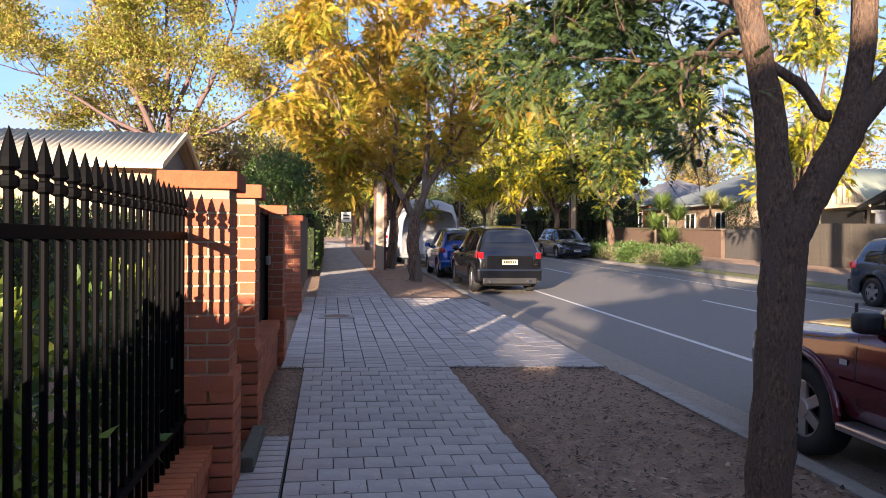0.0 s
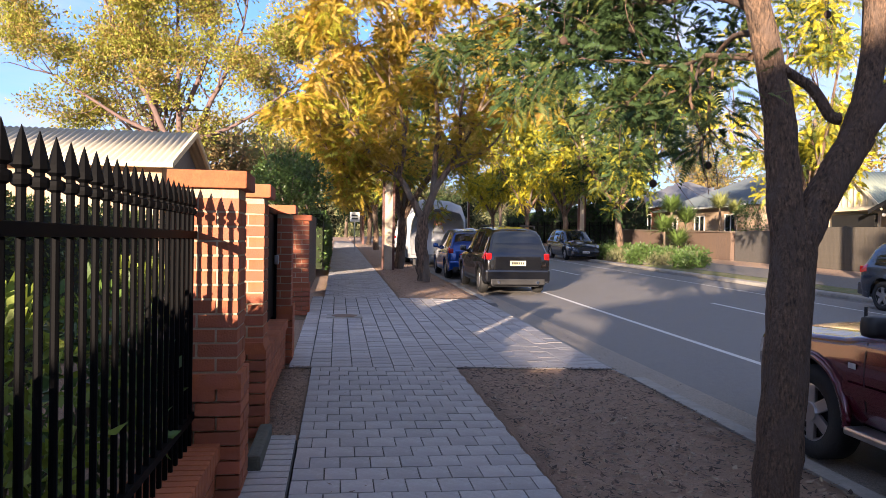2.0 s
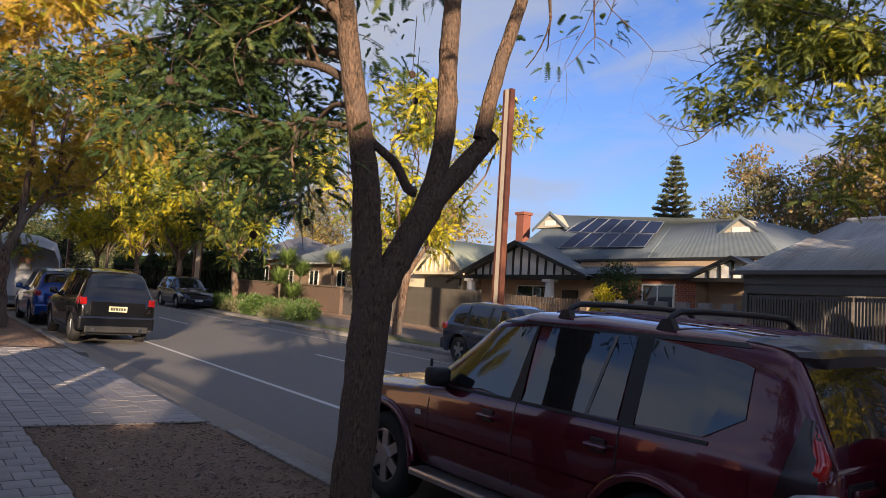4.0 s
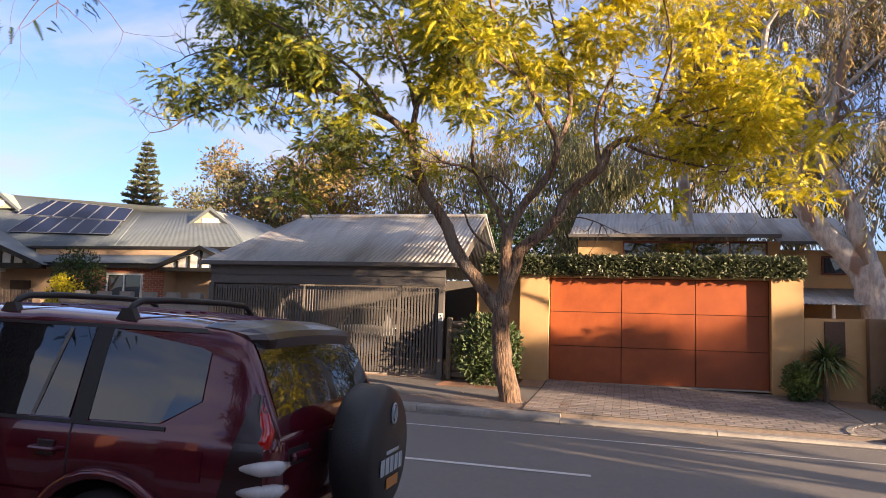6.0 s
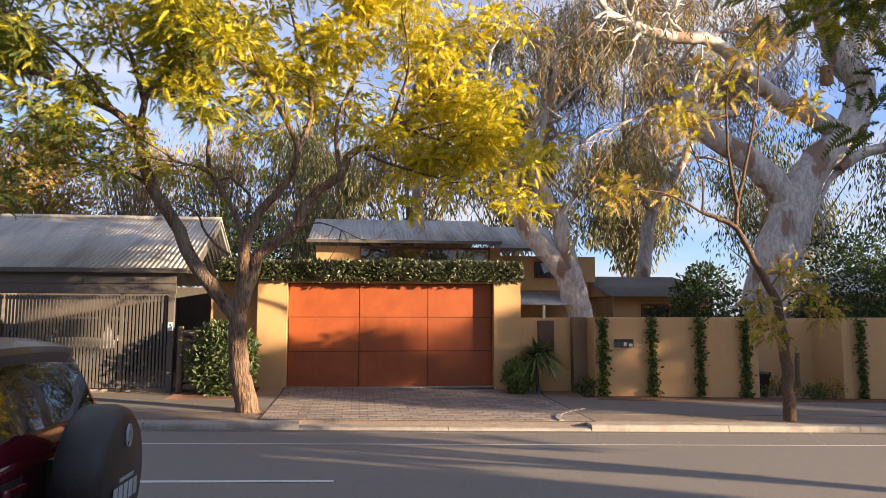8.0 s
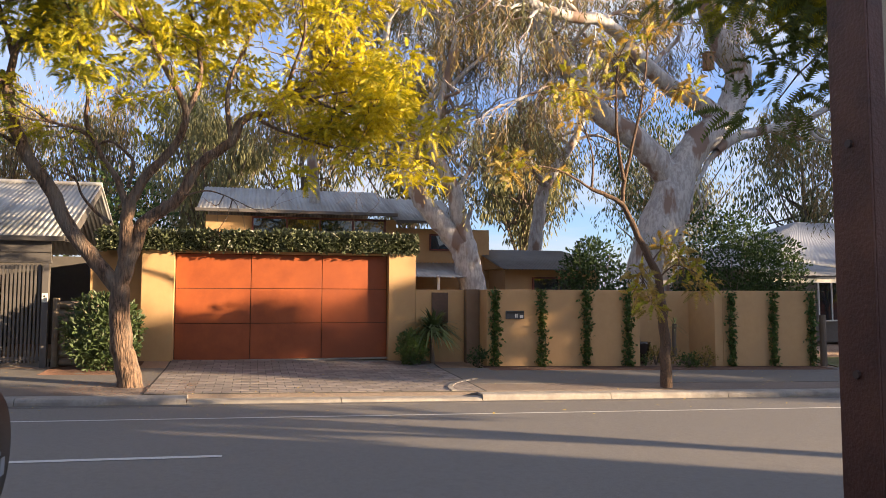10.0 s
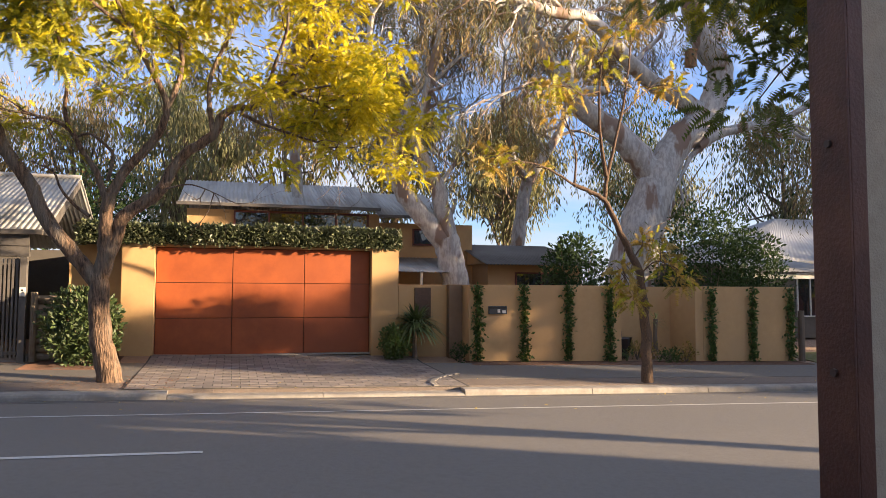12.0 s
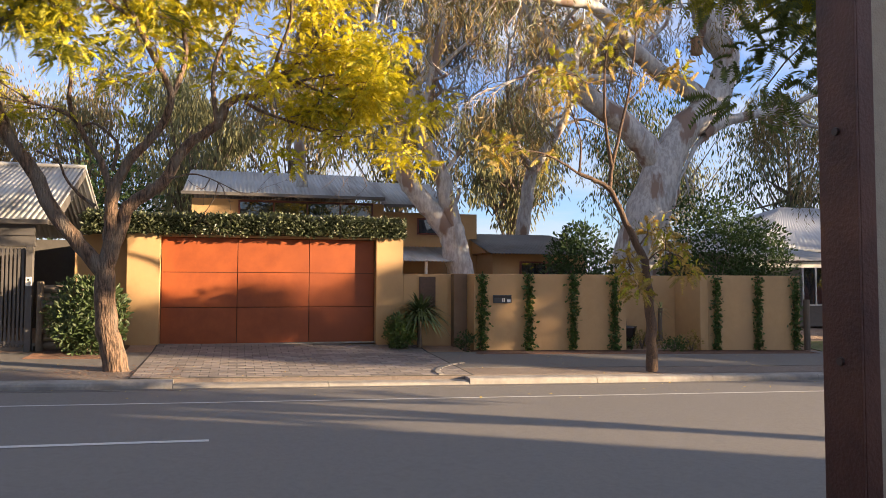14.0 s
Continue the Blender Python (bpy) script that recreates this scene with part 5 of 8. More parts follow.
steel_concrete_pole(2.41, -2.36, gz(2.4, -2.4) - 0.1, 9.0)
steel_concrete_pole(1.50, 26.8, gz(1.6, 27) - 0.1, 9.5, turn=90)
steel_concrete_pole(14.08, 16.33, gz(14, 16) - 0.1, 7.85, w=0.17, d=0.36)
steel_concrete_pole(14.2, 43.0, gz(14, 43) - 0.1, 9.0, turn=90)
steel_concrete_pole(1.9, 62, gz(1.6, 62) - 0.1, 9.0)
steel_concrete_pole(13.9, 80, gz(14, 80) - 0.1, 9.0)

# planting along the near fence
# leaf colour lightened here to stand for sun on the hedge
leafy_box("tall_hedge", "dense dark green hedge behind the iron fence", -3.7, -3.0, -3, 13, gz(-2, 4) - 0.1, 2.05, 30000, 0.06, mat("sun_lightened_leaf", (0.15, 0.19, 0.04), (0.08, 0.11, 0.025), rough=0.5, scale=2, island=0.4, trans=0.25), 11)


def shrub(name, label, x, y, z, r, h, n, size, material, seed, leaf=broad_leaf, category="shrub", flat=None, stems=5, group=""):
    rnd = random.Random(seed)
    root = thing(name, label, category, pose(x, y, z), group)
    bm = bmesh.new()
    V, F = [], []
    for i in range(stems):
        a = 2 * math.pi * (i + rnd.random()) / stems
        e = Vector((math.cos(a) * r * 0.6, math.sin(a) * r * 0.6, h * rnd.uniform(0.6, 0.95)))
        add_tube(bm, [(0, 0, -0.03), e * 0.5 + Vector((0, 0, 0.05)), e], [0.018, 0.012, 0.006], 5)
    part("stem", bm, TIMBER, root)
    k = max(6, n // 22)
    for _ in range(k):
        d = rand_dir(rnd)
        c = Vector((d.x * r * 0.72, d.y * r * 0.72, h * 0.52 + d.z * h * 0.40))
        clump(V, F, c, r * 0.42, n // k, leaf, size, rnd, 0.9, 0.4)
    raw("leaves", V, F, material, root)
    return root


BRIGHTL = mat("bright_shrub_leaf", (0.28, 0.33, 0.04), (0.16, 0.22, 0.03), rough=0.5, scale=2, island=0.35, trans=0.4)
for i, y in enumerate((0.9, 1.9, 2.9, 3.9, 5.2)):
    shrub("shrub", "glossy green shrub with bright new leaves behind the fence", -1.38, y, gz(-1.4, y), 0.45, 1.25, 700, 0.10, BRIGHTL if i % 2 == 0 else HEDGEG, 20 + i, group="shrubs behind the fence")
shrub("shrub", "light green leafy shoot poking through the iron fence", -1.12, 1.75, gz(-1.4, 1.6), 0.30, 0.95, 240, 0.10, BRIGHTL, 31, group="shrubs behind the fence")
shrub("round_shrub", "large rounded evergreen shrub overhanging the path", -1.25, 18.5, gz(-1, 18.5) + 1.85, 0.95, 1.25, 5200, 0.09, HEDGEG, 33)
fence_t = thing("paling_fence", "dark weathered timber paling fence along the path", "fence")
me_p = mesh_of(box(-0.012, 0.012, -0.048, 0.048, 0, 1.75, 0.003), "paling", TIMBER)
for i in range(80):
    q = new("paling", me_p)
    q.parent = fence_t
    y = 14.2 + i * 0.1
    q.location = (-0.72, y, gz(-0.7, y))
for z in (0.4, 1.4):
    part("rail", box(-0.80, -0.735, 14.2, 22.2, z + 0.45, z + 0.53), TIMBER, fence_t)
leafy_box("low_hedge", "green clipped hedge along the far end of the path", -1.3, -0.5, 24, 48, gz(-1, 30), 2.6, 9000, 0.12, HEDGEG, 12)


def left_house():
    h = thing("neighbour_house", "cottage with a cream corrugated roof behind the hedge", "house")
    part("wall", box(-14, -4.05, 17.6, 22.4, 0.2, 3.4), SAND, h)
    cream = mat("cream_roofing", (0.40, 0.355, 0.26), (0.33, 0.29, 0.21), rough=0.6, scale=2, c3=(0.30, 0.27, 0.20))
    corrugated("roof_sheet", (-14, 17.2, 3.36), (-14, 20.0, 4.42), (-3.75, 17.2, 3.36), (-3.75, 20.0, 4.42), cream, h, 0.15, 0.02)
    corrugated("roof_sheet", (-14, 22.8, 3.36), (-14, 20.0, 4.42), (-3.75, 22.8, 3.36), (-3.75, 20.0, 4.42), cream, h, 0.15, 0.02)
    part("gable", prism([(17.6, 3.4), (22.4, 3.4), (20.0, 4.3)], -4.2, -4.05, "x"), mat("grey_gable", (0.2, 0.2, 0.21), rough=0.8), h)
    part("barge_board", prism([(17.15, 3.26), (17.15, 3.4), (20, 4.46), (22.85, 3.4), (22.85, 3.26), (20, 4.32)], -3.78, -3.70, "x"), CREAM, h)
    part("gutter", box(-14, -3.7, 17.1, 17.22, 3.26, 3.37, 0.02), CREAM, h)
    return h


left_house()


def litter(name, label, x0, x1, y0, y1, n, size, material, seed):
    rnd = random.Random(seed)
    V, F = [], []
    for _ in range(n):
        x, y = rnd.uniform(x0, x1), rnd.uniform(y0, y1)
        z = gz(x, y) + 0.012 + 0.02 * max(0, noise.noise((x * 2.3, y * 2.3, 0)))
        a = rnd.uniform(0, 6.28)
        s = size * rnd.uniform(0.4, 1.4)
        d = Vector((math.cos(a), math.sin(a), rnd.uniform(-0.1, 0.25)))
        e = Vector((-math.sin(a), math.cos(a), rnd.uniform(-0.2, 0.3))) * rnd.uniform(0.15, 0.5)
        o = len(V)
        p = Vector((x, y, z))
        V += [p - d * s, p + e * s, p + d * s + Vector((0, 0, s * 0.2)), p - e * s]
        F.append((o, o + 1, o + 2, o + 3))
    return tagged(raw(name, V, F, material), label, "leaf litter", kind="stuff")


DRY = mat("dry_leaf", (0.20, 0.13, 0.08), (0.09, 0.06, 0.04), rough=0.9, scale=3, island=0.5)
DRYP = mat("pale_dry_leaf", (0.36, 0.28, 0.19), (0.22, 0.16, 0.1), rough=0.9, scale=3, island=0.4)
YEL = mat("fallen_yellow", (0.5, 0.36, 0.08), (0.36, 0.26, 0.06), rough=0.8, scale=3, island=0.4)
litter("leaf_litter", "brown twigs and dry leaves on the verge", 1.3, 3.1, 1.5, 8.3, 5000, 0.027, mat("twig_litter", (0.12, 0.075, 0.05), (0.04, 0.027, 0.02), rough=0.9, scale=3, island=0.8), 1)
litter("pale_litter", "pale dry leaves scattered on the verge", 1.3, 3.1, 1.5, 8.3, 1700, 0.028, DRYP, 2)
litter("bark_litter", "bark chips along the brick wall", -0.66, -0.36, 5.6, 8.3, 1500, 0.018, DRY, 3)
litter("path_litter", "small leaves fallen on the pavers", -0.3, 3.0, 3.5, 20, 160, 0.016, DRY, 4)
litter("mulch_litter", "bark chips under the street tree", 1.3, 3.1, 16.5, 30, 2600, 0.03, mat("orange_chip", (0.3, 0.17, 0.09), (0.17, 0.1, 0.06), rough=0.9, scale=3, island=0.5), 5)
litter("gutter_litter", "leaves in the near gutter", 3.34, 3.8, 2, 20, 260, 0.018, DRY, 6)
litter("far_litter", "yellow leaves on the far footpath and road", 11, 17, -14, 12, 420, 0.03, YEL, 7)
litter("far_chips", "bark chips at the foot of the far wall", 16.9, 17.38, -15, -5.8, 1500, 0.025, DRY, 8)
litter("tree_chips", "bark chips round the street tree", 13.65, 15.2, 0.9, 3.2, 900, 0.025, mat("rust_chip", (0.28, 0.15, 0.09), (0.15, 0.09, 0.06), rough=0.9, scale=3, island=0.5), 9)

sg_ = thing("street_sign", "small white sign on a post beside the path", "sign", pose(0.95, 46, gz(1, 46)))
part("post", tube([(0, 0, -0.1), (0, 0, 2.4)], 0.03, 8), GALV, sg_)
part("plate", box(-0.3, 0.3, -0.05, -0.03, 1.75, 2.35, 0.01), WHITE, sg_)
part("lettering_bar", box(-0.2, 0.2, -0.056, -0.05, 2.1, 2.2), INK, sg_)
part("lettering_bar", box(-0.2, 0.2, -0.056, -0.05, 1.9, 1.98), INK, sg_)

# ---------------------------------------------------------------- far side: houses
def gable_roof(root, x0, x1, y0, y1, ze, zr, material, ridge="x", over=0.4, pitch=0.2, hip=0.0):
    """Two corrugated slopes; ridge 'x': the ridge runs along x at the middle of y."""
    if ridge == "x":
        ym = (y0 + y1) / 2
        for ya in (y0 - over, y1 + over):
            corrugated("roof_sheet", (x0 - over, ya, ze - 0.05), (x0 - over + hip, ym, zr), (x1 + over, ya, ze - 0.05), (x1 + over - hip, ym, zr), material, root, pitch, 0.014)
    else:
        xm = (x0 + x1) / 2
        for xa in (x0 - over, x1 + over):
            corrugated("roof_sheet", (xa, y0 - over, ze - 0.05), (xm, y0 - over + hip, zr), (xa, y1 + over, ze - 0.05), (xm, y1 + over - hip, zr), material, root, pitch, 0.014)


def window_unit(root, x, y0, y1, z0, z1, frame_m=WHITE, bars=2, name="window"):
    w = part(name, box(x, x + 0.03, y0 + 0.05, y1 - 0.05, z0 + 0.05, z1 - 0.05), GLASS, root)
    bm = bmesh.new()
    add_box(bm, x - 0.05, x + 0.04, y0, y1, z0, z0 + 0.055)
    add_box(bm, x - 0.05, x + 0.04, y0, y1, z1 - 0.055, z1)
    for i in range(bars + 1):
        y = y0 + (y1 - y0 - 0.055) * i / bars
        add_box(bm, x - 0.045, x + 0.035, y, y + 0.055, z0 + 0.056, z1 - 0.056)
    part("frame", bm, frame_m, w)
    return w


def bungalow():
    h = thing("bungalow", "bungalow with blue-grey roof, white gables and solar panels", "house")
    W = part("wall", box(26.2, 38, 14.0, 31.4, 0.4, 3.7), SAND, h)
    # brick bay
    b = part("brick_bay", box(25.4, 26.18, 17.3, 21.4, 0.4, 3.45), MORTAR, h)
    V, F = [], []
    z, i = 0.5, 0
    while z < 3.35:
        y = 17.3 - (0.12 if i % 2 else 0)
        while y < 21.35:
            a, c = max(y, 17.3) + 0.006, min(y + 0.24, 21.4) - 0.006
            if not (18.2 < (a + c) / 2 < 19.9 and 2.2 < z < 3.25):
                o = len(V)
                V += [(25.39, a, z), (25.39, c, z), (25.39, c, z + 0.074), (25.39, a, z + 0.074), (25.41, a, z), (25.41, c, z), (25.41, c, z + 0.074), (25.41, a, z + 0.074)]
                F += [(o, o + 3, o + 2, o + 1), (o, o + 1, o + 5, o + 4), (o + 3, o + 7, o + 6, o + 2)]
            y += 0.25
        z += 0.086
        i += 1
    tagged(raw("bricks", V, F, BRICKI, b), kind="stuff")
    window_unit(h, 25.36, 18.25, 19.85, 2.2, 3.2)
    # porch gable with timber battens
    y0, y1, zb, za = 22.4, 31.6, 3.55, 5.15
    part("gable_infill", prism([(y0 + 0.5, zb), (y1 - 0.5, zb), ((y0 + y1) / 2, za - 0.12)], 25.06, 25.14, "x"), WHITE, h)
    n = 16
    for i in range(1, n):
        y = y0 + (y1 - y0) * i / n
        top = zb + (za - zb) * (1 - abs(y - (y0 + y1) / 2) / ((y1 - y0) / 2)) - 0.12
        if top > zb + 0.1:
            part("batten", box(25.0, 25.058, y - 0.05, y + 0.05, zb, top), BLACKP, h)
    part("porch_beam", box(24.98, 25.2, y0 + 0.2, y1 - 0.2, zb - 0.22, zb), BLACKP, h)
    for sg, ya in ((-1, y0 - 0.1), (1, y1 + 0.1)):
        ym = (y0 + y1) / 2
        corrugated("roof_sheet", (24.55, ya, zb - 0.08), (24.55, ym, za + 0.02), (30.5, ya, zb - 0.08), (30.5, ym, za + 0.02), BLUEGREY, h, 0.25, 0.006)
        part("barge_board", prism([(ya, zb - 0.2), (ya, zb - 0.02), (ym, za + 0.06), (ym, za - 0.14)], 24.5, 24.56, "x"), BLACKP, h)
    for y in (30.9, 25.0):
        c = part("column", tube([(25.1, y, 2.2), (25.1, y, 3.2)], [0.26, 0.21], 14), WHITE, h)
        part("capital", box(24.82, 25.38, y - 0.28, y + 0.28, 3.2, 3.34, 0.02), WHITE, c)
        part("pedestal", box(24.75, 25.45, y - 0.35, y + 0.35, 0.4, 2.19, 0.02), SAND, c)
    part("porch_wall", box(25.0, 25.25, 22.6, 24.6, 0.4, 2.1), SAND, h)
    window_unit(h, 26.16, 26.0, 28.4, 1.6, 3.1)
    part("front_door", box(26.14, 26.19, 24.2, 25.2, 0.6, 2.9), mat("dark_door", (0.05, 0.035, 0.025), rough=0.5), h)
    part("fascia", box(25.1, 25.2, 17.0, 22.5, 3.42, 3.62), BLACKP, h)
    # main hipped roof: west slope, then the cross ridge with small gablets
    corrugated("roof_sheet", (25.0, 17.0, 3.6), (26.6, 17.3, 4.2), (25.0, 23.5, 3.6), (26.6, 23.5, 4.2), BLUEGREY, h, 0.25, 0.006, "lower verandah slope")
    corrugated("roof_sheet", (26.2, 20.3, 4.35), (29.6, 21.5, 6.35), (26.2, 30.0, 4.35), (29.0, 28.3, 7.1), BLUEGREY, h, 0.25, 0.006)
    corrugated("roof_sheet", (26.2, 14.2, 4.3), (29.5, 17.5, 6.3), (26.2, 21.6, 4.3), (29.5, 21.6, 6.3), BLUEGREY, h, 0.25, 0.006)
    corrugated("roof_sheet", (26.2, 14.2, 4.3), (29.5, 17.5, 6.3), (38, 14.2, 4.3), (34, 17.5, 6.3), BLUEGREY, h, 0.25, 0.006)
    corrugated("roof_sheet", (38, 14.2, 4.2), (29.5, 17.5, 6.28), (38, 31, 4.2), (29.0, 28.3, 7.08), BLUEGREY, h, 0.25, 0.006)
    corrugated("roof_sheet", (26.2, 30.0, 4.35), (29.0, 28.3, 7.1), (38, 33, 4.2), (33, 28.3, 7.0), BLUEGREY, h, 0.25, 0.006)
    part("eave_band", box(26.1, 26.25, 14.2, 24, 3.7, 4.28), SAND, h)
    part("gutter", box(26.0, 26.12, 14.1, 24.2, 4.24, 4.36, 0.02), BLACKP, h)
    for yc, zc, xx in ((28.2, 7.05, 28.1), (17.3, 6.2, 28.4)):
        part("gablet", prism([(yc - 1.1, zc - 0.75), (yc + 1.1, zc - 0.75), (yc, zc)], xx, xx + 1.2, "x"), mat("cream_shingle", (0.5, 0.45, 0.34), rough=0.8), h)
        for sg in (-1, 1):
            part("barge_board", prism([(yc + sg * 1.3, zc - 0.92), (yc + sg * 1.3, zc - 0.80), (yc, zc + 0.12), (yc, zc - 0.02)], xx - 0.1, xx - 0.02, "x"), BLUEGREY, h)
        part("vent", box(xx - 0.02, xx + 0.02, yc - 0.4, yc + 0.4, zc - 0.66, zc - 0.36), WHITE, h)
    # side porch gable
    part("gable_infill", prism([(13.9, 3.45), (17.2, 3.45), (15.45, 4.15)], 25.0, 25.1, "x"), WHITE, h)
    for y in (14.5, 15.0, 15.5, 16.0, 16.5):
        part("batten", box(24.94, 24.998, y - 0.04, y + 0.04, 3.45, 4.12 - abs(y - 15.45) * 0.4), BLACKP, h)
    for ya in (13.6, 17.5):
        corrugated("roof_sheet", (24.8, ya, 3.4), (24.8, 15.45, 4.25), (28, ya, 3.4), (28, 15.45, 4.25), BLUEGREY, h, 0.25, 0.006)
        part("barge_board", prism([(ya, 3.3), (ya, 3.44), (15.45, 4.28), (15.45, 4.12)], 24.72, 24.79, "x"), BLACKP, h)
    part("side_beam", box(24.95, 25.15, 13.8, 17.3, 3.3, 3.45), BLACKP, h)
    # chimney
    CH = mat("chimney_brick", (0.26, 0.085, 0.05), (0.13, 0.05, 0.035), rough=0.9, scale=9, stretch=(1, 1, 3), bump=0.6, bscale=14)
    c = part("chimney", box(28.7, 29.25, 30.95, 31.55, 3.8, 7.25), CH, h)
    part("corbel", box(28.62, 29.33, 30.87, 31.63, 7.25, 7.42, 0.02), CH, c)
    # solar panels lie on the west slope
    pv = mat("solar_cell", (0.014, 0.024, 0.07), (0.01, 0.018, 0.05), rough=0.35, scale=6, spec=0.15)
    fr = mat("panel_frame", (0.4, 0.42, 0.45), rough=0.4, metal=0.6)

    def on_roof(y, s):
        a = Vector((26.2, 20.3 + (30.0 - 20.3) * (y - 21.0) / 8.0, 4.35))
        b = Vector((29.35, 21.5 + (28.3 - 21.5) * (y - 21.0) / 8.0, 6.35 + 0.75 * (y - 21.0) / 8.0))
        return a.lerp(b, s)
    for row, (s0, s1, ya, yb, n) in enumerate(((0.62, 0.96, 21.3, 28.0, 7), (0.26, 0.60, 21.4, 26.2, 5))):
        for i in range(n):
            q = [on_roof(ya + (yb - ya) * (i + e) / n, s) for e, s in ((0.03, s0), (0.97, s0), (0.97, s1), (0.03, s1))]
            nrm = (q[1] - q[0]).cross(q[3] - q[0]).normalized()
            if nrm.z < 0:
                nrm = -nrm
            pp = raw("solar_panel", [v + nrm * 0.06 for v in q] + [v + nrm * 0.10 for v in q], [(3, 2, 1, 0), (4, 5, 6, 7), (0, 1, 5, 4), (1, 2, 6, 5), (2, 3, 7, 6), (3, 0, 4, 7)], pv, h)
            bm = bmesh.new()
            for a, b in zip(q, q[1:] + q[:1]):
                add_tube(bm, [a + nrm * 0.1, b + nrm * 0.1], 0.018, 4)
            part("frame", bm, fr, pp)
    part("roof_vent", box(27.6, 28.8, 16.2, 17.0, 5.05, 5.12), WHITE, h).rotation_euler = (0, 0, 0)
    return h


bungalow()


def cream_house():
    h = thing("cream_house", "cream weatherboard house with arched gable timbers", "house")
    part("wall", box(25.6, 36, 32.2, 38.0, 0.5, 3.9), CREAM, h)
    gable_roof(h, 25.2, 36, 31.6, 36.0, 3.75, 5.55, mat("pale_green_roof", (0.33, 0.36, 0.27), (0.27, 0.3, 0.22), rough=0.5, scale=2), "x", 0.3)
    part("gable", prism([(31.7, 3.75), (35.9, 3.75), (33.8, 5.4)], 25.1, 25.2, "x"), CREAM, h)
    for i in range(9):
        y = 32.1 + i * 0.42
        t = 3.75 + 1.6 * (1 - abs(y - 33.8) / 2.1)
        part("batten", box(25.03, 25.098, y - 0.025, y + 0.025, 3.75, max(3.9, t)), CREAM, h)
    for ya in (31.3, 36.3):
        part("barge_board", prism([(ya, 3.5), (ya, 3.66), (33.8, 5.62), (33.8, 5.44)], 24.85, 24.93, "x"), CREAM, h)
    part("beam", box(24.95, 25.15, 31.5, 36.1, 3.55, 3.75), CREAM, h)
    # black slab stands in for the shade inside the carport
    part("carport_shade", box(25.4, 25.58, 32.4, 35.5, 0.5, 3.4), BLACKP, h)
    return h


cream_house()


def hip_house(name, label, x0, x1, y0, y1, ze, zr, roof_m, wall_m, hip=3.0, base=0.5):
    h = thing(name, label, "house")
    part("wall", box(x0, x1, y0, y1, base, ze), wall_m, h)
    ym = (y0 + y1) / 2
    xm = (x0 + x1) / 2
    o = 0.5
    a, b, c, d = (x0 - o, y0 - o, ze), (x1 + o, y0 - o, ze), (x1 + o, y1 + o, ze), (x0 - o, y1 + o, ze)
    r0, r1 = (xm, min(ym, y0 + hip), zr), (xm, max(ym, y1 - hip), zr)
    corrugated("roof_sheet", a, r0, d, r1, roof_m, h, 0.25, 0.012)
    corrugated("roof_sheet", b, r0, c, r1, roof_m, h, 0.25, 0.012)
    corrugated("roof_sheet", a, r0, b, (xm + 0.02, r0[1], zr), roof_m, h, 0.25, 0.012)
    corrugated("roof_sheet", d, r1, c, (xm + 0.02, r1[1], zr), roof_m, h, 0.25, 0.012)
    part("gutter", box(x0 - o - 0.1, x0 - o, y0 - o, y1 + o, ze - 0.1, ze + 0.02, 0.02), WHITE, h)
    for i in range(3):
        y = y0 + (y1 - y0) * (i + 0.5) / 3
        window_unit(h, x0 - 0.02, y - 0.7, y + 0.7, base + 0.9, ze - 0.5)
    return h


hip_house("grey_villa", "villa with a large blue-grey hipped roof", 24, 36, 41, 53, 4.2, 7.2, BLUEGREY, SAND, 6, 0.9)
hip_house("brick_villa", "older villa with a small gabled roof beyond the palms", 26, 36, 58, 70, 4.8, 7.4, mat("slate_roof", (0.2, 0.2, 0.21), rough=0.7), BRICKI, 5, 1.2)
# dim wall colour stands for the shade under this roof
hip_house("white_roof_house", "house with a pale grey hipped metal roof", 27, 39, -38, -21.6, 3.3, 5.9, mat("pale_roof", (0.40, 0.42, 0.45), (0.33, 0.35, 0.38), rough=0.45, scale=2), mat("dim_wall", (0.16, 0.14, 0.12), (0.12, 0.105, 0.09), rough=0.9), 6, 0.0)


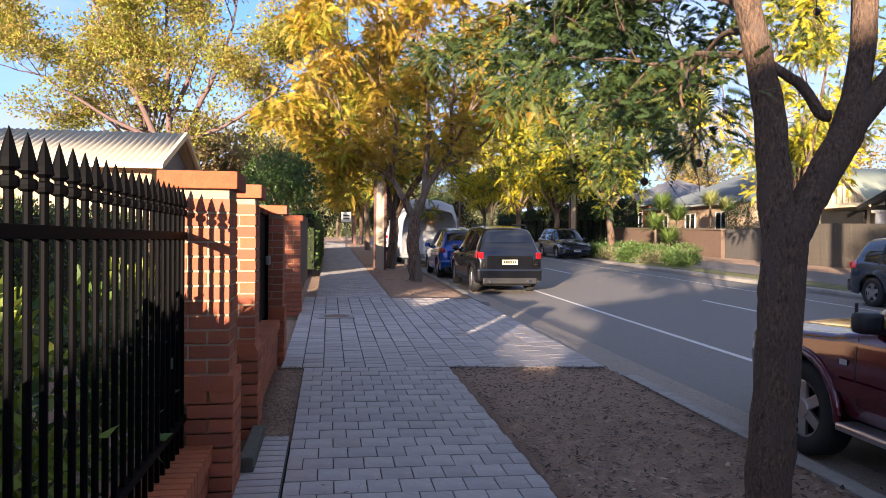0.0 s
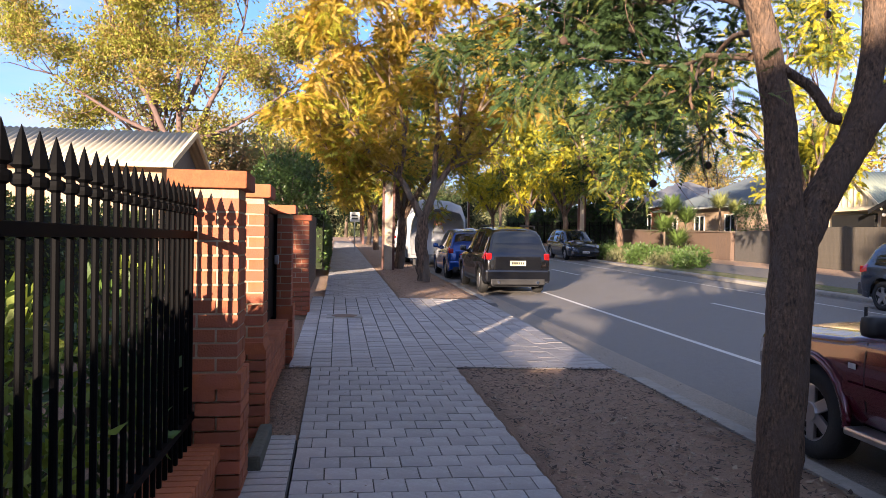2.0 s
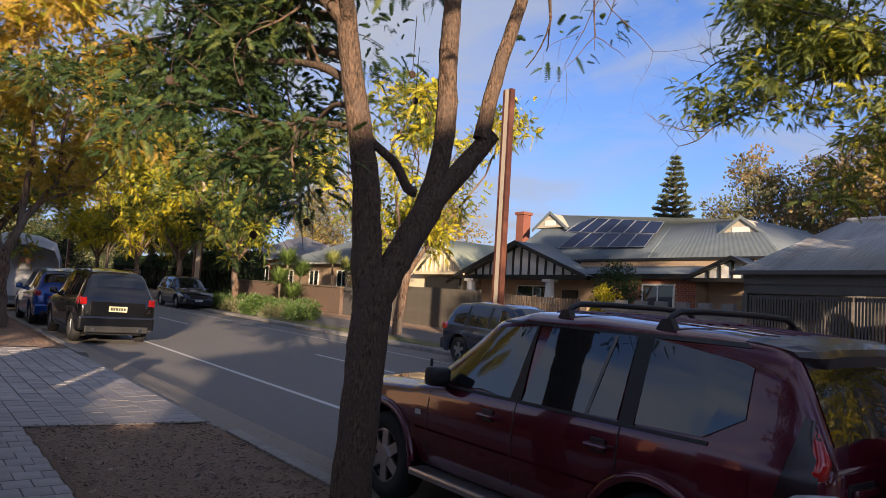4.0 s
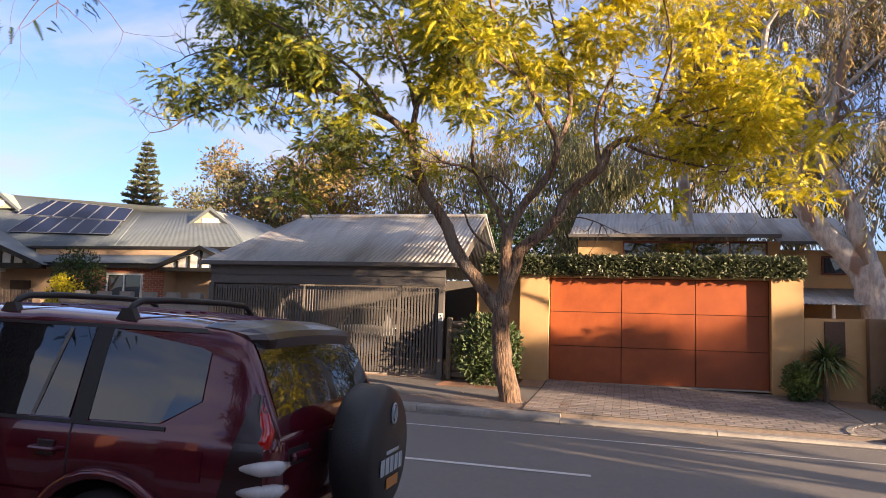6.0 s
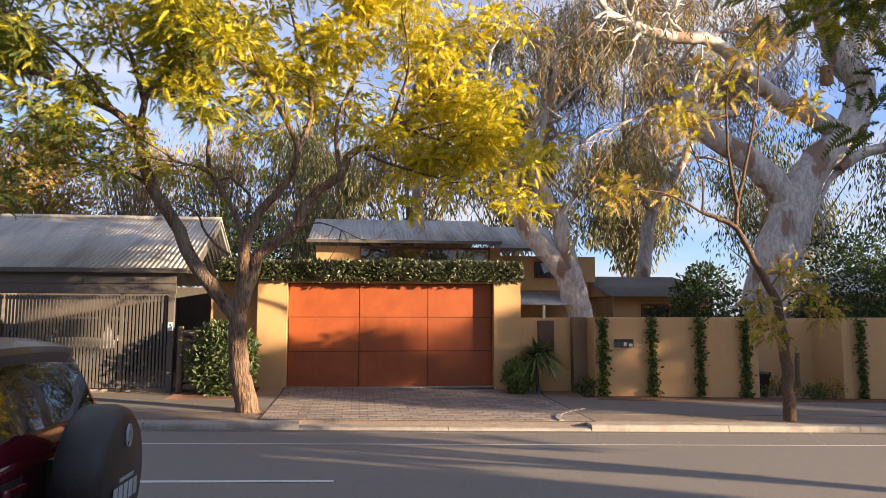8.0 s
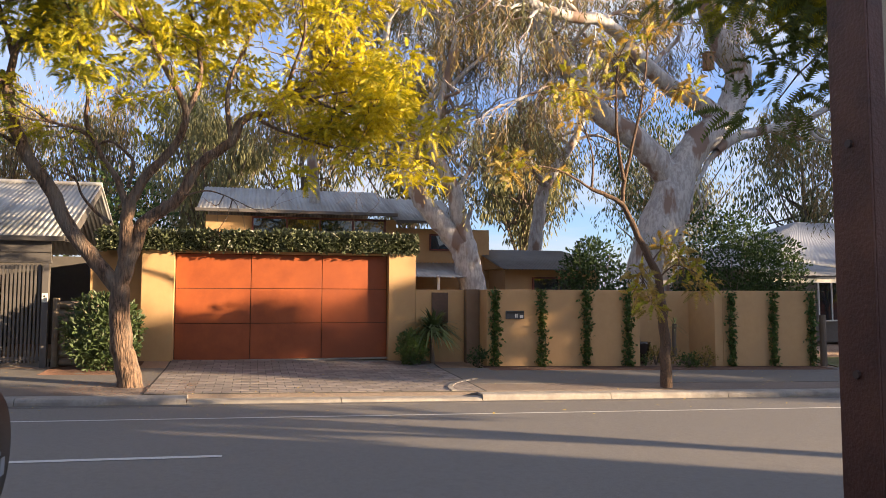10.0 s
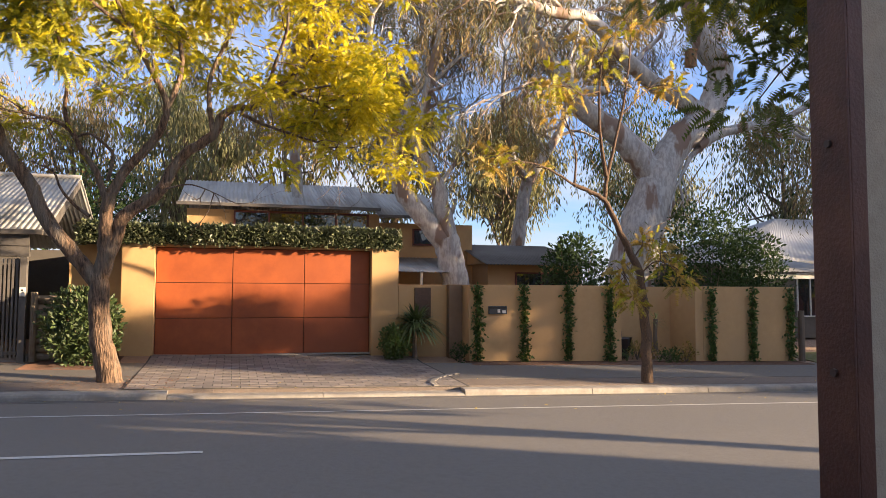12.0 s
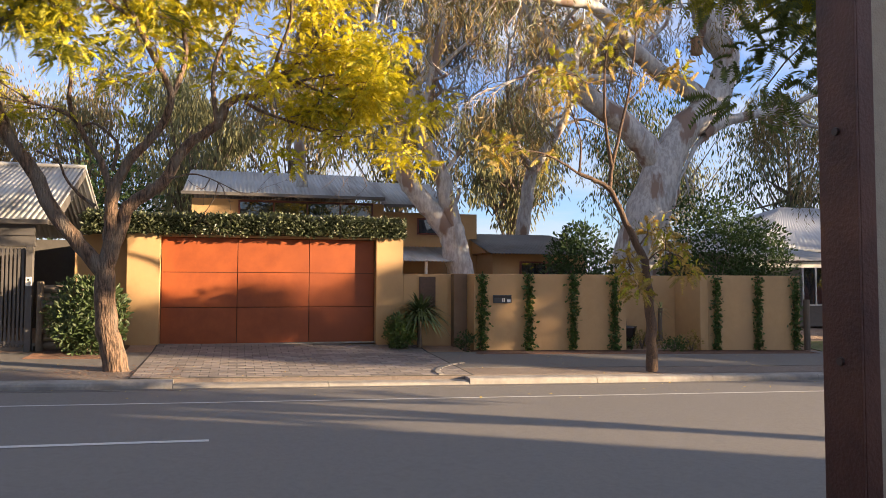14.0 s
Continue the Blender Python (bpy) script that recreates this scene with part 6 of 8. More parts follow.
def tan_house():
    h = thing("tan_house", "two storey tan rendered house with corrugated roof", "house")
    part("wall", box(26, 33, -5.0, 1.5, 0.2, 4.65), TAN, h)
    part("wing_wall", box(26.4, 33, -8.6, -5.0, 0.2, 4.4), TAN, h)
    corrugated("roof_sheet", (25.3, -4.85, 4.76), (29.5, -4.85, 6.1), (25.3, 1.75, 4.76), (29.5, 1.75, 6.1), GALV, h, 0.13, 0.02)
    corrugated("roof_sheet", (33.5, -4.85, 4.76), (29.5, -4.85, 6.1), (33.5, 1.75, 4.76), (29.5, 1.75, 6.1), GALV, h, 0.13, 0.02)
    corrugated("roof_sheet", (25.6, -7.5, 4.58), (29.5, -7.5, 5.9), (25.6, -4.87, 4.58), (29.5, -4.87, 5.9), GALV, h, 0.13, 0.02)
    part("gutter", box(25.2, 25.32, -4.9, 1.8, 4.68, 4.79, 0.02), DARKGREY, h)
    part("gutter", box(25.5, 25.62, -7.6, -4.92, 4.5, 4.6, 0.02), DARKGREY, h)
    rf = mat("red_window_frame", (0.14, 0.03, 0.02), rough=0.5)
    window_unit(h, 25.96, -4.6, 0.0, 4.02, 4.62, rf, 4)
    window_unit(h, 25.96, -1.1, 0.0, 3.3, 4.0, rf, 1)
    window_unit(h, 26.36, -7.2, -6.3, 3.6, 4.2, rf, 1)
    # lower verandahs
    corrugated("awning", (23.6, -7.4, 2.55), (26.3, -7.4, 3.15), (23.6, -4.6, 2.55), (26.3, -4.6, 3.15), GALV, h, 0.13, 0.02)
    corrugated("awning", (25.0, -4.6, 4.0), (25.96, -4.6, 4.18), (25.0, -2.0, 4.0), (25.96, -2.0, 4.18), GALV, h, 0.13, 0.02)
    for y in (-7.3, -6.0, -4.7):
        part("verandah_post", tube([(23.8, y, 0.3), (23.8, y, 2.6)], 0.05, 8), WHITE, h)
    part("low_wing", box(24.6, 30, -12.2, -8.6, 0.0, 2.9), TAN, h)
    corrugated("roof_sheet", (23.9, -12.6, 2.85), (27.5, -12.0, 3.75), (23.9, -8.3, 2.85), (27.5, -8.3, 3.75), mat("dark_tin", (0.17, 0.16, 0.15), (0.12, 0.11, 0.1), rough=0.6, metal=0.3, scale=3), h, 0.13, 0.02)
    part("gable", prism([(24.6, 2.9), (27.5, 2.9), (27.5, 3.7)], -8.6, -8.4, "y"), TAN, h)
    window_unit(h, 24.56, -11.6, -9.6, 2.0, 2.6, rf, 2)
    return h


tan_house()


def right_carport():
    c = thing("open_carport", "white framed open carport with translucent roof", "carport")
    for y in (-16.2, -19.5):
        part("post", box(19.9, 20.0, y - 0.05, y + 0.05, -0.3, 2.35), WHITE, c)
        part("post", box(24.0, 24.1, y - 0.05, y + 0.05, -0.3, 2.9), WHITE, c)
    part("beam", box(19.88, 20.02, -19.8, -15.4, 2.35, 2.5), WHITE, c)
    corrugated("roof_sheet", (19.6, -15.3, 2.56), (24.5, -15.3, 3.35), (19.6, -19.9, 2.56), (24.5, -19.9, 3.35), mat("grey_sheet", (0.3, 0.3, 0.3), rough=0.5), c, 0.2, 0.02)
    part("shed_wall", box(21.5, 26, -16.0, -15.8, -0.3, 2.4), mat("dark_shed", (0.07, 0.065, 0.06), rough=0.8), c)
    part("back_wall", box(25, 25.2, -20, -15.8, -0.3, 3.0), mat("dark_shed", (0.07, 0.065, 0.06), rough=0.8), c)
    return c


right_carport()
bol = thing("timber_bollard", "weathered timber post at the end of the wall", "post", pose(17.5, -15.45, gz(17.5, -15.4) - 0.05))
part("post", tube([(0, 0, 0), (0, 0, 1.45)], [0.09, 0.085], 10), TIMBER, bol)
strip("side_lawn", 16.6, 19.5, -24, -15.7, GRASS, "patch of bright green lawn by the drive", "lawn", dz=0.01, rough=0.02)


# ---------------------------------------------------------------- fences across the road
def slat_fence(name, label, x, y0, y1, z1, step, material, w, group=""):
    f = thing(name, label, "fence", group=group)
    me = mesh_of(box(-0.012, 0.012, -w / 2, w / 2, 0, z1, 0.002), "slat", material)
    n = int((y1 - y0) / step)
    for i in range(n):
        y = y0 + (i + 0.5) * (y1 - y0) / n
        s = new("slat", me)
        s.parent = f
        s.location = (x, y, gz(x, y))
    for z in (0.3, z1 - 0.3):
        bm = box(x + 0.014, x + 0.06, y0, y1, z, z + 0.06)
        for v in bm.verts:
            v.co.z += gz(x, v.co.y)
        part("rail", bm, material, f)
    y = y0
    while y <= y1 + 0.01:
        part("post", box(x + 0.06, x + 0.14, y - 0.04, y + 0.04, gz(x, y) - 0.2, gz(x, y) + z1 + 0.03), material, f)
        y += (y1 - y0) / max(1, round((y1 - y0) / 2.4))
    return f


BROWNSHEET = mat("brown_sheet", (0.115, 0.10, 0.08), (0.085, 0.072, 0.058), rough=0.6, scale=6, spread=0.06)
slat_fence("picket_fence", "dark brown vertical slat front fence", 18.9, 17.5, 21.8, 1.55, 0.13, TIMBER, 0.085)
slat_fence("sheet_fence", "brown ribbed sheet metal fence", 18.6, 22.4, 28.4, 1.62, 0.075, BROWNSHEET, 0.07)
pf = thing("side_gate", "plain charcoal sheet gate beside the ribbed fence", "gate")
part("leaf", box(18.6, 18.63, 28.6, 33.0, 0.75, 2.42), DARKGREY, pf)
part("post", box(18.58, 18.66, 28.45, 28.58, 0.6, 2.45), DARKGREY, pf)
bf = thing("brush_fence", "weathered brown brush fence with timber capping", "fence")
bm_ = box(18.5, 18.75, 33.2, 48.0, 0.5, 2.35, 0.02)
for v_ in bm_.verts:
    v_.co.z += SLOPE * (v_.co.y - 33)
part("panel", bm_, mat("brushwood", (0.18, 0.12, 0.085), (0.075, 0.05, 0.038), rough=0.95, scale=40, stretch=(1, 1, 0.08), bump=0.8, bscale=60, c3=(0.14, 0.09, 0.06)), bf)
bm_ = box(18.42, 18.83, 33.15, 48.05, 2.35, 2.43, 0.02)
for v_ in bm_.verts:
    v_.co.z += SLOPE * (v_.co.y - 33)
part("capping", bm_, TIMBER, bf)
slat_fence("iron_fence", "dark iron fence under the trees further along", 18.4, 48.5, 80, 1.9, 0.25, IRON, 0.05)
bw = thing("block_wall", "pale grey concrete block wall with open tops", "wall", kind="structure")
me_b = mesh_of(box(-0.1, 0.1, -0.195, 0.195, 0, 0.19, 0.006), "block", mat("block_grey", (0.30, 0.28, 0.25), (0.22, 0.205, 0.18), rough=0.9, scale=20, bump=0.3, spread=0.15))
for j in range(9):
    for i in range(16):
        if j == 8 and i % 2:
            continue
        o_ = new("block", me_b)
        o_.parent = bw
        o_.location = (19.9, 10.8 + i * 0.4 + (0.2 if j % 2 else 0), 0.55 + j * 0.2)


def log_wall():
    w = thing("log_wall", "low wall of stacked treated timber logs", "wall", kind="structure")
    for i in range(8):
        z = gz(17.5, 3.9) + 0.09 + i * 0.172
        part("log", tube([(17.5, 3.45, z), (17.5, 4.0, z)], 0.088, 12), LOGM, w)
    for i in range(8):
        z = gz(17.5, 3.9) + 0.09 + i * 0.172
        part("log", tube([(17.6, 3.4, z), (18.7, 3.4, z)], 0.088, 12), LOGM, w)
    part("upright", tube([(17.38, 3.98, gz(17.5, 3.9) - 0.1), (17.38, 3.98, gz(17.5, 3.9) + 1.45)], 0.07, 10), LOGM, w)
    return w


log_wall()
ic = thing("intercom", "small white intercom panel on the gate post", "intercom", pose(17.30, 4.19, 1.72))
part("plate", box(-0.012, 0.012, -0.055, 0.055, 0, 0.19, 0.004), WHITE, ic)
part("lens", tube([(-0.02, 0, 0.13), (-0.012, 0, 0.13)], 0.02, 10), INK, ic)


def brick_drive():
    root = strip("driveway", 13.64, 18.3, -4.4, 1.75, JOINT, "grey brick-paved driveway in front of the garage", "driveway", dz=0.006)
    rnd = random.Random(3)
    me = mesh_of(box(-0.101, 0.101, -0.151, 0.151, -0.02, 0.0, 0.003), "paver", mat("drive_brick", (0.26, 0.225, 0.205), (0.15, 0.13, 0.12), rough=0.9, scale=20, bump=0.3, spread=0.25))
    V, F = [], []
    count = 0
    j, x = 0, 13.66
    while x < 18.25:
        y = -4.35 - (0.16 if j % 2 else 0)
        while y < 1.7:
            a, b = max(y, -4.35) + 0.009, min(y + 0.32, 1.72) - 0.009
            if b - a > 0.05:
                cx, cy = x + 0.11, (a + b) / 2
                dz = rnd.uniform(0.010, 0.016)
                if x < 15.4 and b - a > 0.3:
                    pv = new("paver", me)
                    pv.parent = root
                    pv.location = (cx, cy, gz(cx, cy) + dz)
                    pv.rotation_euler = (math.atan(SLOPE), -0.03, 0)
                    y += 0.32
                    continue
                o = len(V)
                for px in (x + 0.009, x + 0.211):
                    for py in (a, b):
                        V.append((px, py, gz(px, py) + dz))
                F.append((o, o + 2, o + 3, o + 1))
            y += 0.32
        x += 0.22
        j += 1
    ob = raw("drive_pavers", V, F, mat("drive_brick_i", (0.26, 0.225, 0.205), (0.15, 0.13, 0.12), rough=0.9, scale=20, bump=0.3, island=0.25), root)
    so = ob.modifiers.new("thick", "SOLIDIFY")
    so.thickness = 0.02
    tagged(ob, kind="stuff")
    return root


brick_drive()
ed = thing("drive_edging", "curved pale edging bricks beside the driveway", "edging", kind="structure")
me_e = mesh_of(box(-0.05, 0.05, -0.1, 0.1, -0.03, 0.0, 0.005), "edge_brick", CONCRETE)
for i in range(9):
    a = i / 8
    o_ = new("edge_brick", me_e)
    o_.parent = ed
    xx, yy = 13.75 + 1.5 * a, -3.75 - 0.85 * a ** 2
    o_.location = (xx, yy, gz(xx, yy) + 0.03)
    o_.rotation_euler = (0, 0, radians(90 - 50 * a))

# ---------------------------------------------------------------- garden things at the tan wall


def vine(y, x, z0, z1, seed, w=0.155):
    rnd = random.Random(seed)
    root = thing("climbing_vine", "narrow green vine climbing the tan wall", "vine", pose(x, y, z0), "vines on the wall")
    bm = bmesh.new()
    pts = [(rnd.uniform(-.02, 0), rnd.uniform(-.05, .05), (z1 - z0) * i / 8) for i in range(9)]
    add_tube(bm, pts, 0.012, 5)
    part("stem", bm, TIMBER, root)
    V, F = [], []
    for i in range(650):
        z = rnd.uniform(0, z1 - z0) ** 1.0
        k = 0.75 + 0.45 * noise.noise((z * 2.5, seed * 3.7, 0)) + (0.25 if z > z1 - z0 - 0.25 else 0)
        p = Vector((rnd.uniform(-0.09, -0.01), rnd.gauss(0, w * 0.55) * k, z))
        broad_leaf(V, F, p, (rand_dir(rnd) + Vector((-0.8, 0, -0.1))).normalized(), rand_dir(rnd), 0.1 * rnd.uniform(0.6, 1.3), rnd)
    raw("leaves", V, F, HEDGEG, root)


for i, y in enumerate((-5.80, -7.02, -8.22, -9.38)):
    vine(y, 17.4, gz(17.4, y), 2.04, 41 + i)
for i, y in enumerate((-12.42, -13.72, -14.95)):
    vine(y, 17.4, gz(17.4, y), 2.0, 51 + i)

lb = thing("letterbox", "dark letterbox slot set in the tan wall", "letterbox", pose(17.38, -6.33, 1.42))
part("face", box(-0.015, 0.02, -0.24, 0.24, -0.1, 0.1, 0.006), mat("letterbox_steel", (0.07, 0.075, 0.08), rough=0.35, metal=0.4), lb)
part("flap", box(-0.025, -0.014, -0.22, 0.22, 0.03, 0.08, 0.004), BLACKP, lb)
part("label_plate", box(-0.021, -0.014, -0.21, -0.12, -0.08, -0.01, 0.002), WHITE, lb)
part("marking_bar", box(-0.021, -0.014, -0.06, -0.035, -0.07, 0.02), WHITE, lb)
part("marking_bar", box(-0.021, -0.014, -0.02, 0.005, -0.07, 0.02), WHITE, lb)
pl = thing("wall_panel_art", "rusty pressed metal panel on the recessed wall", "wall panel", pose(18.18, -4.62, 1.55))
part("sheet", box(-0.02, 0.02, -0.21, 0.21, -0.35, 0.42, 0.006), mat("rust_sheet", (0.13, 0.075, 0.05), (0.08, 0.05, 0.035), rough=0.8, scale=14, bump=0.5), pl)


def spiky(name, label, x, y, z, n, length, width, material, seed, trunk=0.0, up=0.5, category="plant", group="", droop=0.5):
    """A rosette of long strap leaves, on a stem if trunk is given."""
    rnd = random.Random(seed)
    root = thing(name, label, category, pose(x, y, z), group)
    part("stem", tube([(0, 0, -0.05), (0.02, 0.01, trunk * 0.5), (0, 0, trunk + 0.08)], [0.07, 0.055, 0.06], 8), TIMBER, root)
    V, F = [], []
    for i in range(n):
        a = rnd.uniform(0, 2 * math.pi)
        e = rnd.uniform(-0.25, 1.0)
        d = Vector((math.cos(a) * math.cos(e), math.sin(a) * math.cos(e), math.sin(e) + up * 0.5)).normalized()
        s = d.cross(Vector((0, 0, 1)))
        s = s.normalized() if s.length > 0.01 else Vector((1, 0, 0))
        L = length * rnd.uniform(0.7, 1.1)
        p = Vector((0, 0, trunk + rnd.uniform(-0.1, 0.12)))
        prev = None
        for k in range(5):
            t = k / 4
            c = p + d * L * t + Vector((0, 0, -droop * L * t * t * (1.1 - e * 0.5)))
            w = width * (1 - t) ** 0.7 * (0.5 + 2 * min(t, 0.25))
            o = len(V)
            V += [c - s * w, c + s * w]
            if prev is not None:
                F.append((prev, prev + 1, o + 1, o))
            prev = o
    raw("leaves", V, F, material, root)
    return root


YUC = mat("strap_leaf", (0.09, 0.13, 0.045), (0.05, 0.08, 0.03), rough=0.5, scale=3, island=0.35, trans=0.15)
YUCY = mat("pale_strap_leaf", (0.30, 0.31, 0.10), (0.2, 0.23, 0.07), rough=0.5, scale=3, island=0.3, trans=0.2)
spiky("dracaena", "dark green strappy plant by the entry recess", 17.85, -4.35, gz(18, -4.4), 300, 1.0, 0.036, YUC, 61, 0.75, 0.7, droop=0.6)
shrub("box_shrub", "small clipped green shrub at the garage pier", 17.65, -3.82, gz(17.8, -3.8), 0.38, 0.80, 2000, 0.075, HEDGEG, 62)
shrub("box_shrub", "low dark green shrub at the entry gate", 17.35, -5.35, gz(17.4, -5.3), 0.25, 0.45, 420, 0.06, DKGRN, 63)
shrub("leafy_shrub", "full green shrub with hanging leaves beside the log wall", 16.95, 2.95, gz(17.0, 2.9), 0.75, 1.5, 4200, 0.11, mat("shrub_green", (0.07, 0.105, 0.03), (0.035, 0.06, 0.02), rough=0.55, scale=2, island=0.35, trans=0.2), 64)
pot = thing("plant_pot", "dark glazed pot with a spiky plant", "plant pot", pose(17.95, -10.0, gz(18, -10)))
part("pot", tube([(0, 0, 0), (0, 0, 0.25), (0, 0, 0.5), (0, 0, 0.55)], [0.2, 0.27, 0.31, 0.33], 18), mat("dark_glaze", (0.03, 0.022, 0.02), rough=0.25, scale=8), pot, smooth=True)
spiky("pot_plant", "thin-stemmed spiky plant growing in the pot", 17.95, -10.0, gz(18, -10) + 0.55, 50, 0.42, 0.014, YUCY, 65, 0.7, 0.5)
spiky("pot_plant", "small spiky plant with pale leaves in the bed", 17.8, -11.0, gz(18, -10) + 0.2, 40, 0.42, 0.014, YUCY, 66, 0.75, 0.5)
for i, (x, y) in enumerate(((17.7, -9.9), (17.8, -10.8), (17.6, -11.3), (17.3, -11.6), (17.2, -11.0), (17.75, -10.4))):
    shrub("ground_cover", "low tuft of green and rusty foliage by the wall", x, y, gz(x, y), 0.3, 0.25 + 0.2 * (i % 2), 240, 0.07, (HEDGEG, RUSTLEAF)[i % 2], 70 + i, group="low planting by the wall")
YUCG = mat("green_sword_leaf", (0.15, 0.22, 0.05), (0.08, 0.13, 0.03), rough=0.5, scale=3, island=0.35, trans=0.2)
for i, (x, y, h, n) in enumerate(((16.8, 36.0, 2.5, 420), (16.3, 35.7, 1.5, 380), (17.9, 36.6, 1.9, 380), (16.9, 35.4, 0.8, 300))):
    spiky("yucca", "tall clump of green sword-leaved yucca", x, y, gz(x, y), n, 1.25, 0.05, YUCG, 81 + i, h, 0.9, group="yuccas at the brush fence", droop=0.3)
for i, (x, y, h) in enumerate(((20.8, 38.5, 2.7), (21.9, 38.8, 2.4))):
    spiky("yucca", "pale variegated yucca behind the brush fence", x, y, gz(x, y), 320, 1.15, 0.05, YUCY, 86 + i, h, 0.9, group="yuccas at the brush fence", droop=0.3)
shrub("flowering_shrub", "garden shrub with reddish flowers behind the fence", 20.2, 34.2, gz(20, 34) + 0.5, 0.9, 2.4, 1500, 0.10, HEDGEG, 85)
for i in range(16):
    y = 29.5 + i * 0.85
    shrub("verge_planting", "soft grey-green grasses along the far verge", 14.6 + 0.5 * (i % 3), y, gz(15, y), 0.75, 0.5 + 0.12 * (i % 3), 1100, 0.13, (HEDGEG, OLIVE)[i % 2], 90 + i, long_leaf if i % 2 else broad_leaf, group="verge planting")
shrub("golden_shrub", "yellow-leaved shrub in front of the bungalow", 20.3, 17.4, gz(20, 17.6), 0.55, 2.2, 2200, 0.10, JYEL, 110)
shrub("dark_shrub", "tall dark green shrub in front of the bungalow", 21.2, 17.7, gz(21, 17), 0.85, 3.1, 3400, 0.10, DKGRN, 111)
shrub("tall_shrub", "dense dark evergreen shrub behind the tan wall", 19.6, -9.5, 0.3, 1.0, 3.2, 4200, 0.12, DKGRN, 112)
shrub("tall_shrub", "glossy camellia tree behind the tan wall", 19.2, -13.6, 0.2, 1.5, 4.3, 8000, 0.11, DKGRN, 113)
shrub("tall_shrub", "glossy camellia tree behind the tan wall", 19.4, -15.4, 0.2, 1.1, 3.6, 4500, 0.11, DKGRN, 114)
shrub("tall_shrub", "dark evergreen behind the garage", 27.5, 4.4, 0.3, 1.8, 6.0, 4200, 0.17, DKGRN, 115)

# ---------------------------------------------------------------- trees
def leaf_sun_tint(p, rnd):
    """Yellow is partly leaf, partly sunlight painted on the garage side and top; the inside of the fork stays bare."""
    if p.z < 3.7 or p.z < 4.5 and -2.4 < p.y < 1.7 and rnd.random() < 0.75:
        return -1
    if p.z < 5.0 and -2.6 < p.y < 2.2 and rnd.random() < 0.6:
        return -1
    if p.y > 4.5 and p.z < 6.0 - (p.y - 4.5) * 0.2 or p.y > 7.3 or p.y < -5.6:
        return -1
    if (p.y > 2.2 and p.z < 5.7 or p.y < -2.6 and p.z < 4.7) and rnd.random() < 0.55:
        return -1
    if p.y < -2.4 and rnd.random() < 0.3:
        return -1
    t = 0.46 - p.y * 0.11 + (p.z - 5.5) * 0.05 + rnd.gauss(0, 0.25)
    return 0 if t > 0.62 else 1 if t > 0.12 else 2


B = (14.6, 2.12, 0.15)
J = []
J.append(([(0.00, -0.08, -0.06), (0.00, 0.07, 0.60), (0.00, 0.17, 1.26), (0.00, 0.19, 1.87)], (0.23, 0.165), 0))
J.append(([(0.00, 0.19, 1.80), (0.01, 0.60, 2.32), (0.03, 1.07, 2.94), (0.04, 1.41, 3.64), (0.06, 1.79, 4.17), (0.08, 2.06, 4.84), (0.10, 2.18, 5.45)], (0.15, 0.1), 0))
J.append(([(0.10, 2.18, 5.39), (0.05, 2.65, 5.82), (-0.02, 3.27, 6.07), (-0.09, 3.77, 6.38), (-0.16, 4.27, 6.50), (-0.25, 4.76, 6.56), (-0.33, 5.38, 6.50), (-0.42, 5.99, 6.21), (-0.51, 6.54, 6.06), (-0.60, 7.15, 5.78)], (0.085, 0.018), 0.72))
J.append(([(0.10, 2.18, 5.39), (0.22, 2.14, 5.97), (0.37, 2.07, 6.38), (0.53, 1.81, 6.73), (0.71, 1.56, 7.35), (0.90, 1.56, 8.07)], (0.08, 0.03), 0.6))
J.append(([(0.05, 1.83, 4.21), (0.13, 2.07, 4.46), (0.23, 2.35, 4.61), (0.35, 2.83, 4.73), (0.47, 3.40, 4.85), (0.60, 3.98, 4.86)], (0.05, 0.015), 0.6))
J.append(([(0.00, 3.28, 6.07), (-0.13, 3.48, 5.92), (-0.30, 3.78, 5.70), (-0.50, 4.07, 5.36), (-0.70, 4.15, 5.05)], (0.04, 0.014), 0.7))
J.append(([(-0.20, 4.25, 6.49), (-0.11, 4.84, 6.89), (-0.00, 5.59, 7.22), (0.13, 6.38, 7.52), (0.26, 7.18, 7.67), (0.40, 7.86, 7.60)], (0.045, 0.014), 0.75))
J.append(([(0.30, 2.17, 6.12), (0.24, 2.37, 6.85), (0.17, 2.63, 7.47), (0.09, 2.88, 8.08), (0.00, 3.39, 8.72)], (0.055, 0.025), 0.65))
J.append(([(0.10, 2.67, 5.83), (-0.09, 3.14, 6.53), (-0.34, 3.70, 7.03), (-0.61, 4.38, 7.41), (-0.90, 5.03, 7.70)], (0.05, 0.018), 0.7))
J.append(([(0.00, 3.54, 6.27), (0.32, 4.38, 7.24), (0.74, 5.31, 8.26), (1.20, 6.62, 9.10)], (0.045, 0.018), 0.7))
J.append(([(0.00, 0.19, 1.84), (-0.04, 0.11, 2.38), (-0.09, 0.09, 2.94), (-0.15, 0.03, 3.44)], (0.13, 0.11), 0))
J.append(([(-0.10, 0.04, 3.39), (-0.16, -0.24, 3.88), (-0.23, -0.58, 4.26), (-0.32, -0.85, 4.69), (-0.40, -0.91, 5.11), (-0.50, -0.64, 5.66), (-0.60, -0.31, 6.32), (-0.70, 0.03, 6.98), (-0.80, 0.36, 7.76)], (0.1, 0.03), 0.5))
J.append(([(-0.10, 0.07, 3.27), (-0.16, 0.27, 3.83), (-0.23, 0.49, 4.16), (-0.32, 0.65, 4.49), (-0.41, 0.93, 4.65), (-0.50, 1.19, 4.69)], (0.07, 0.025), 0.25))
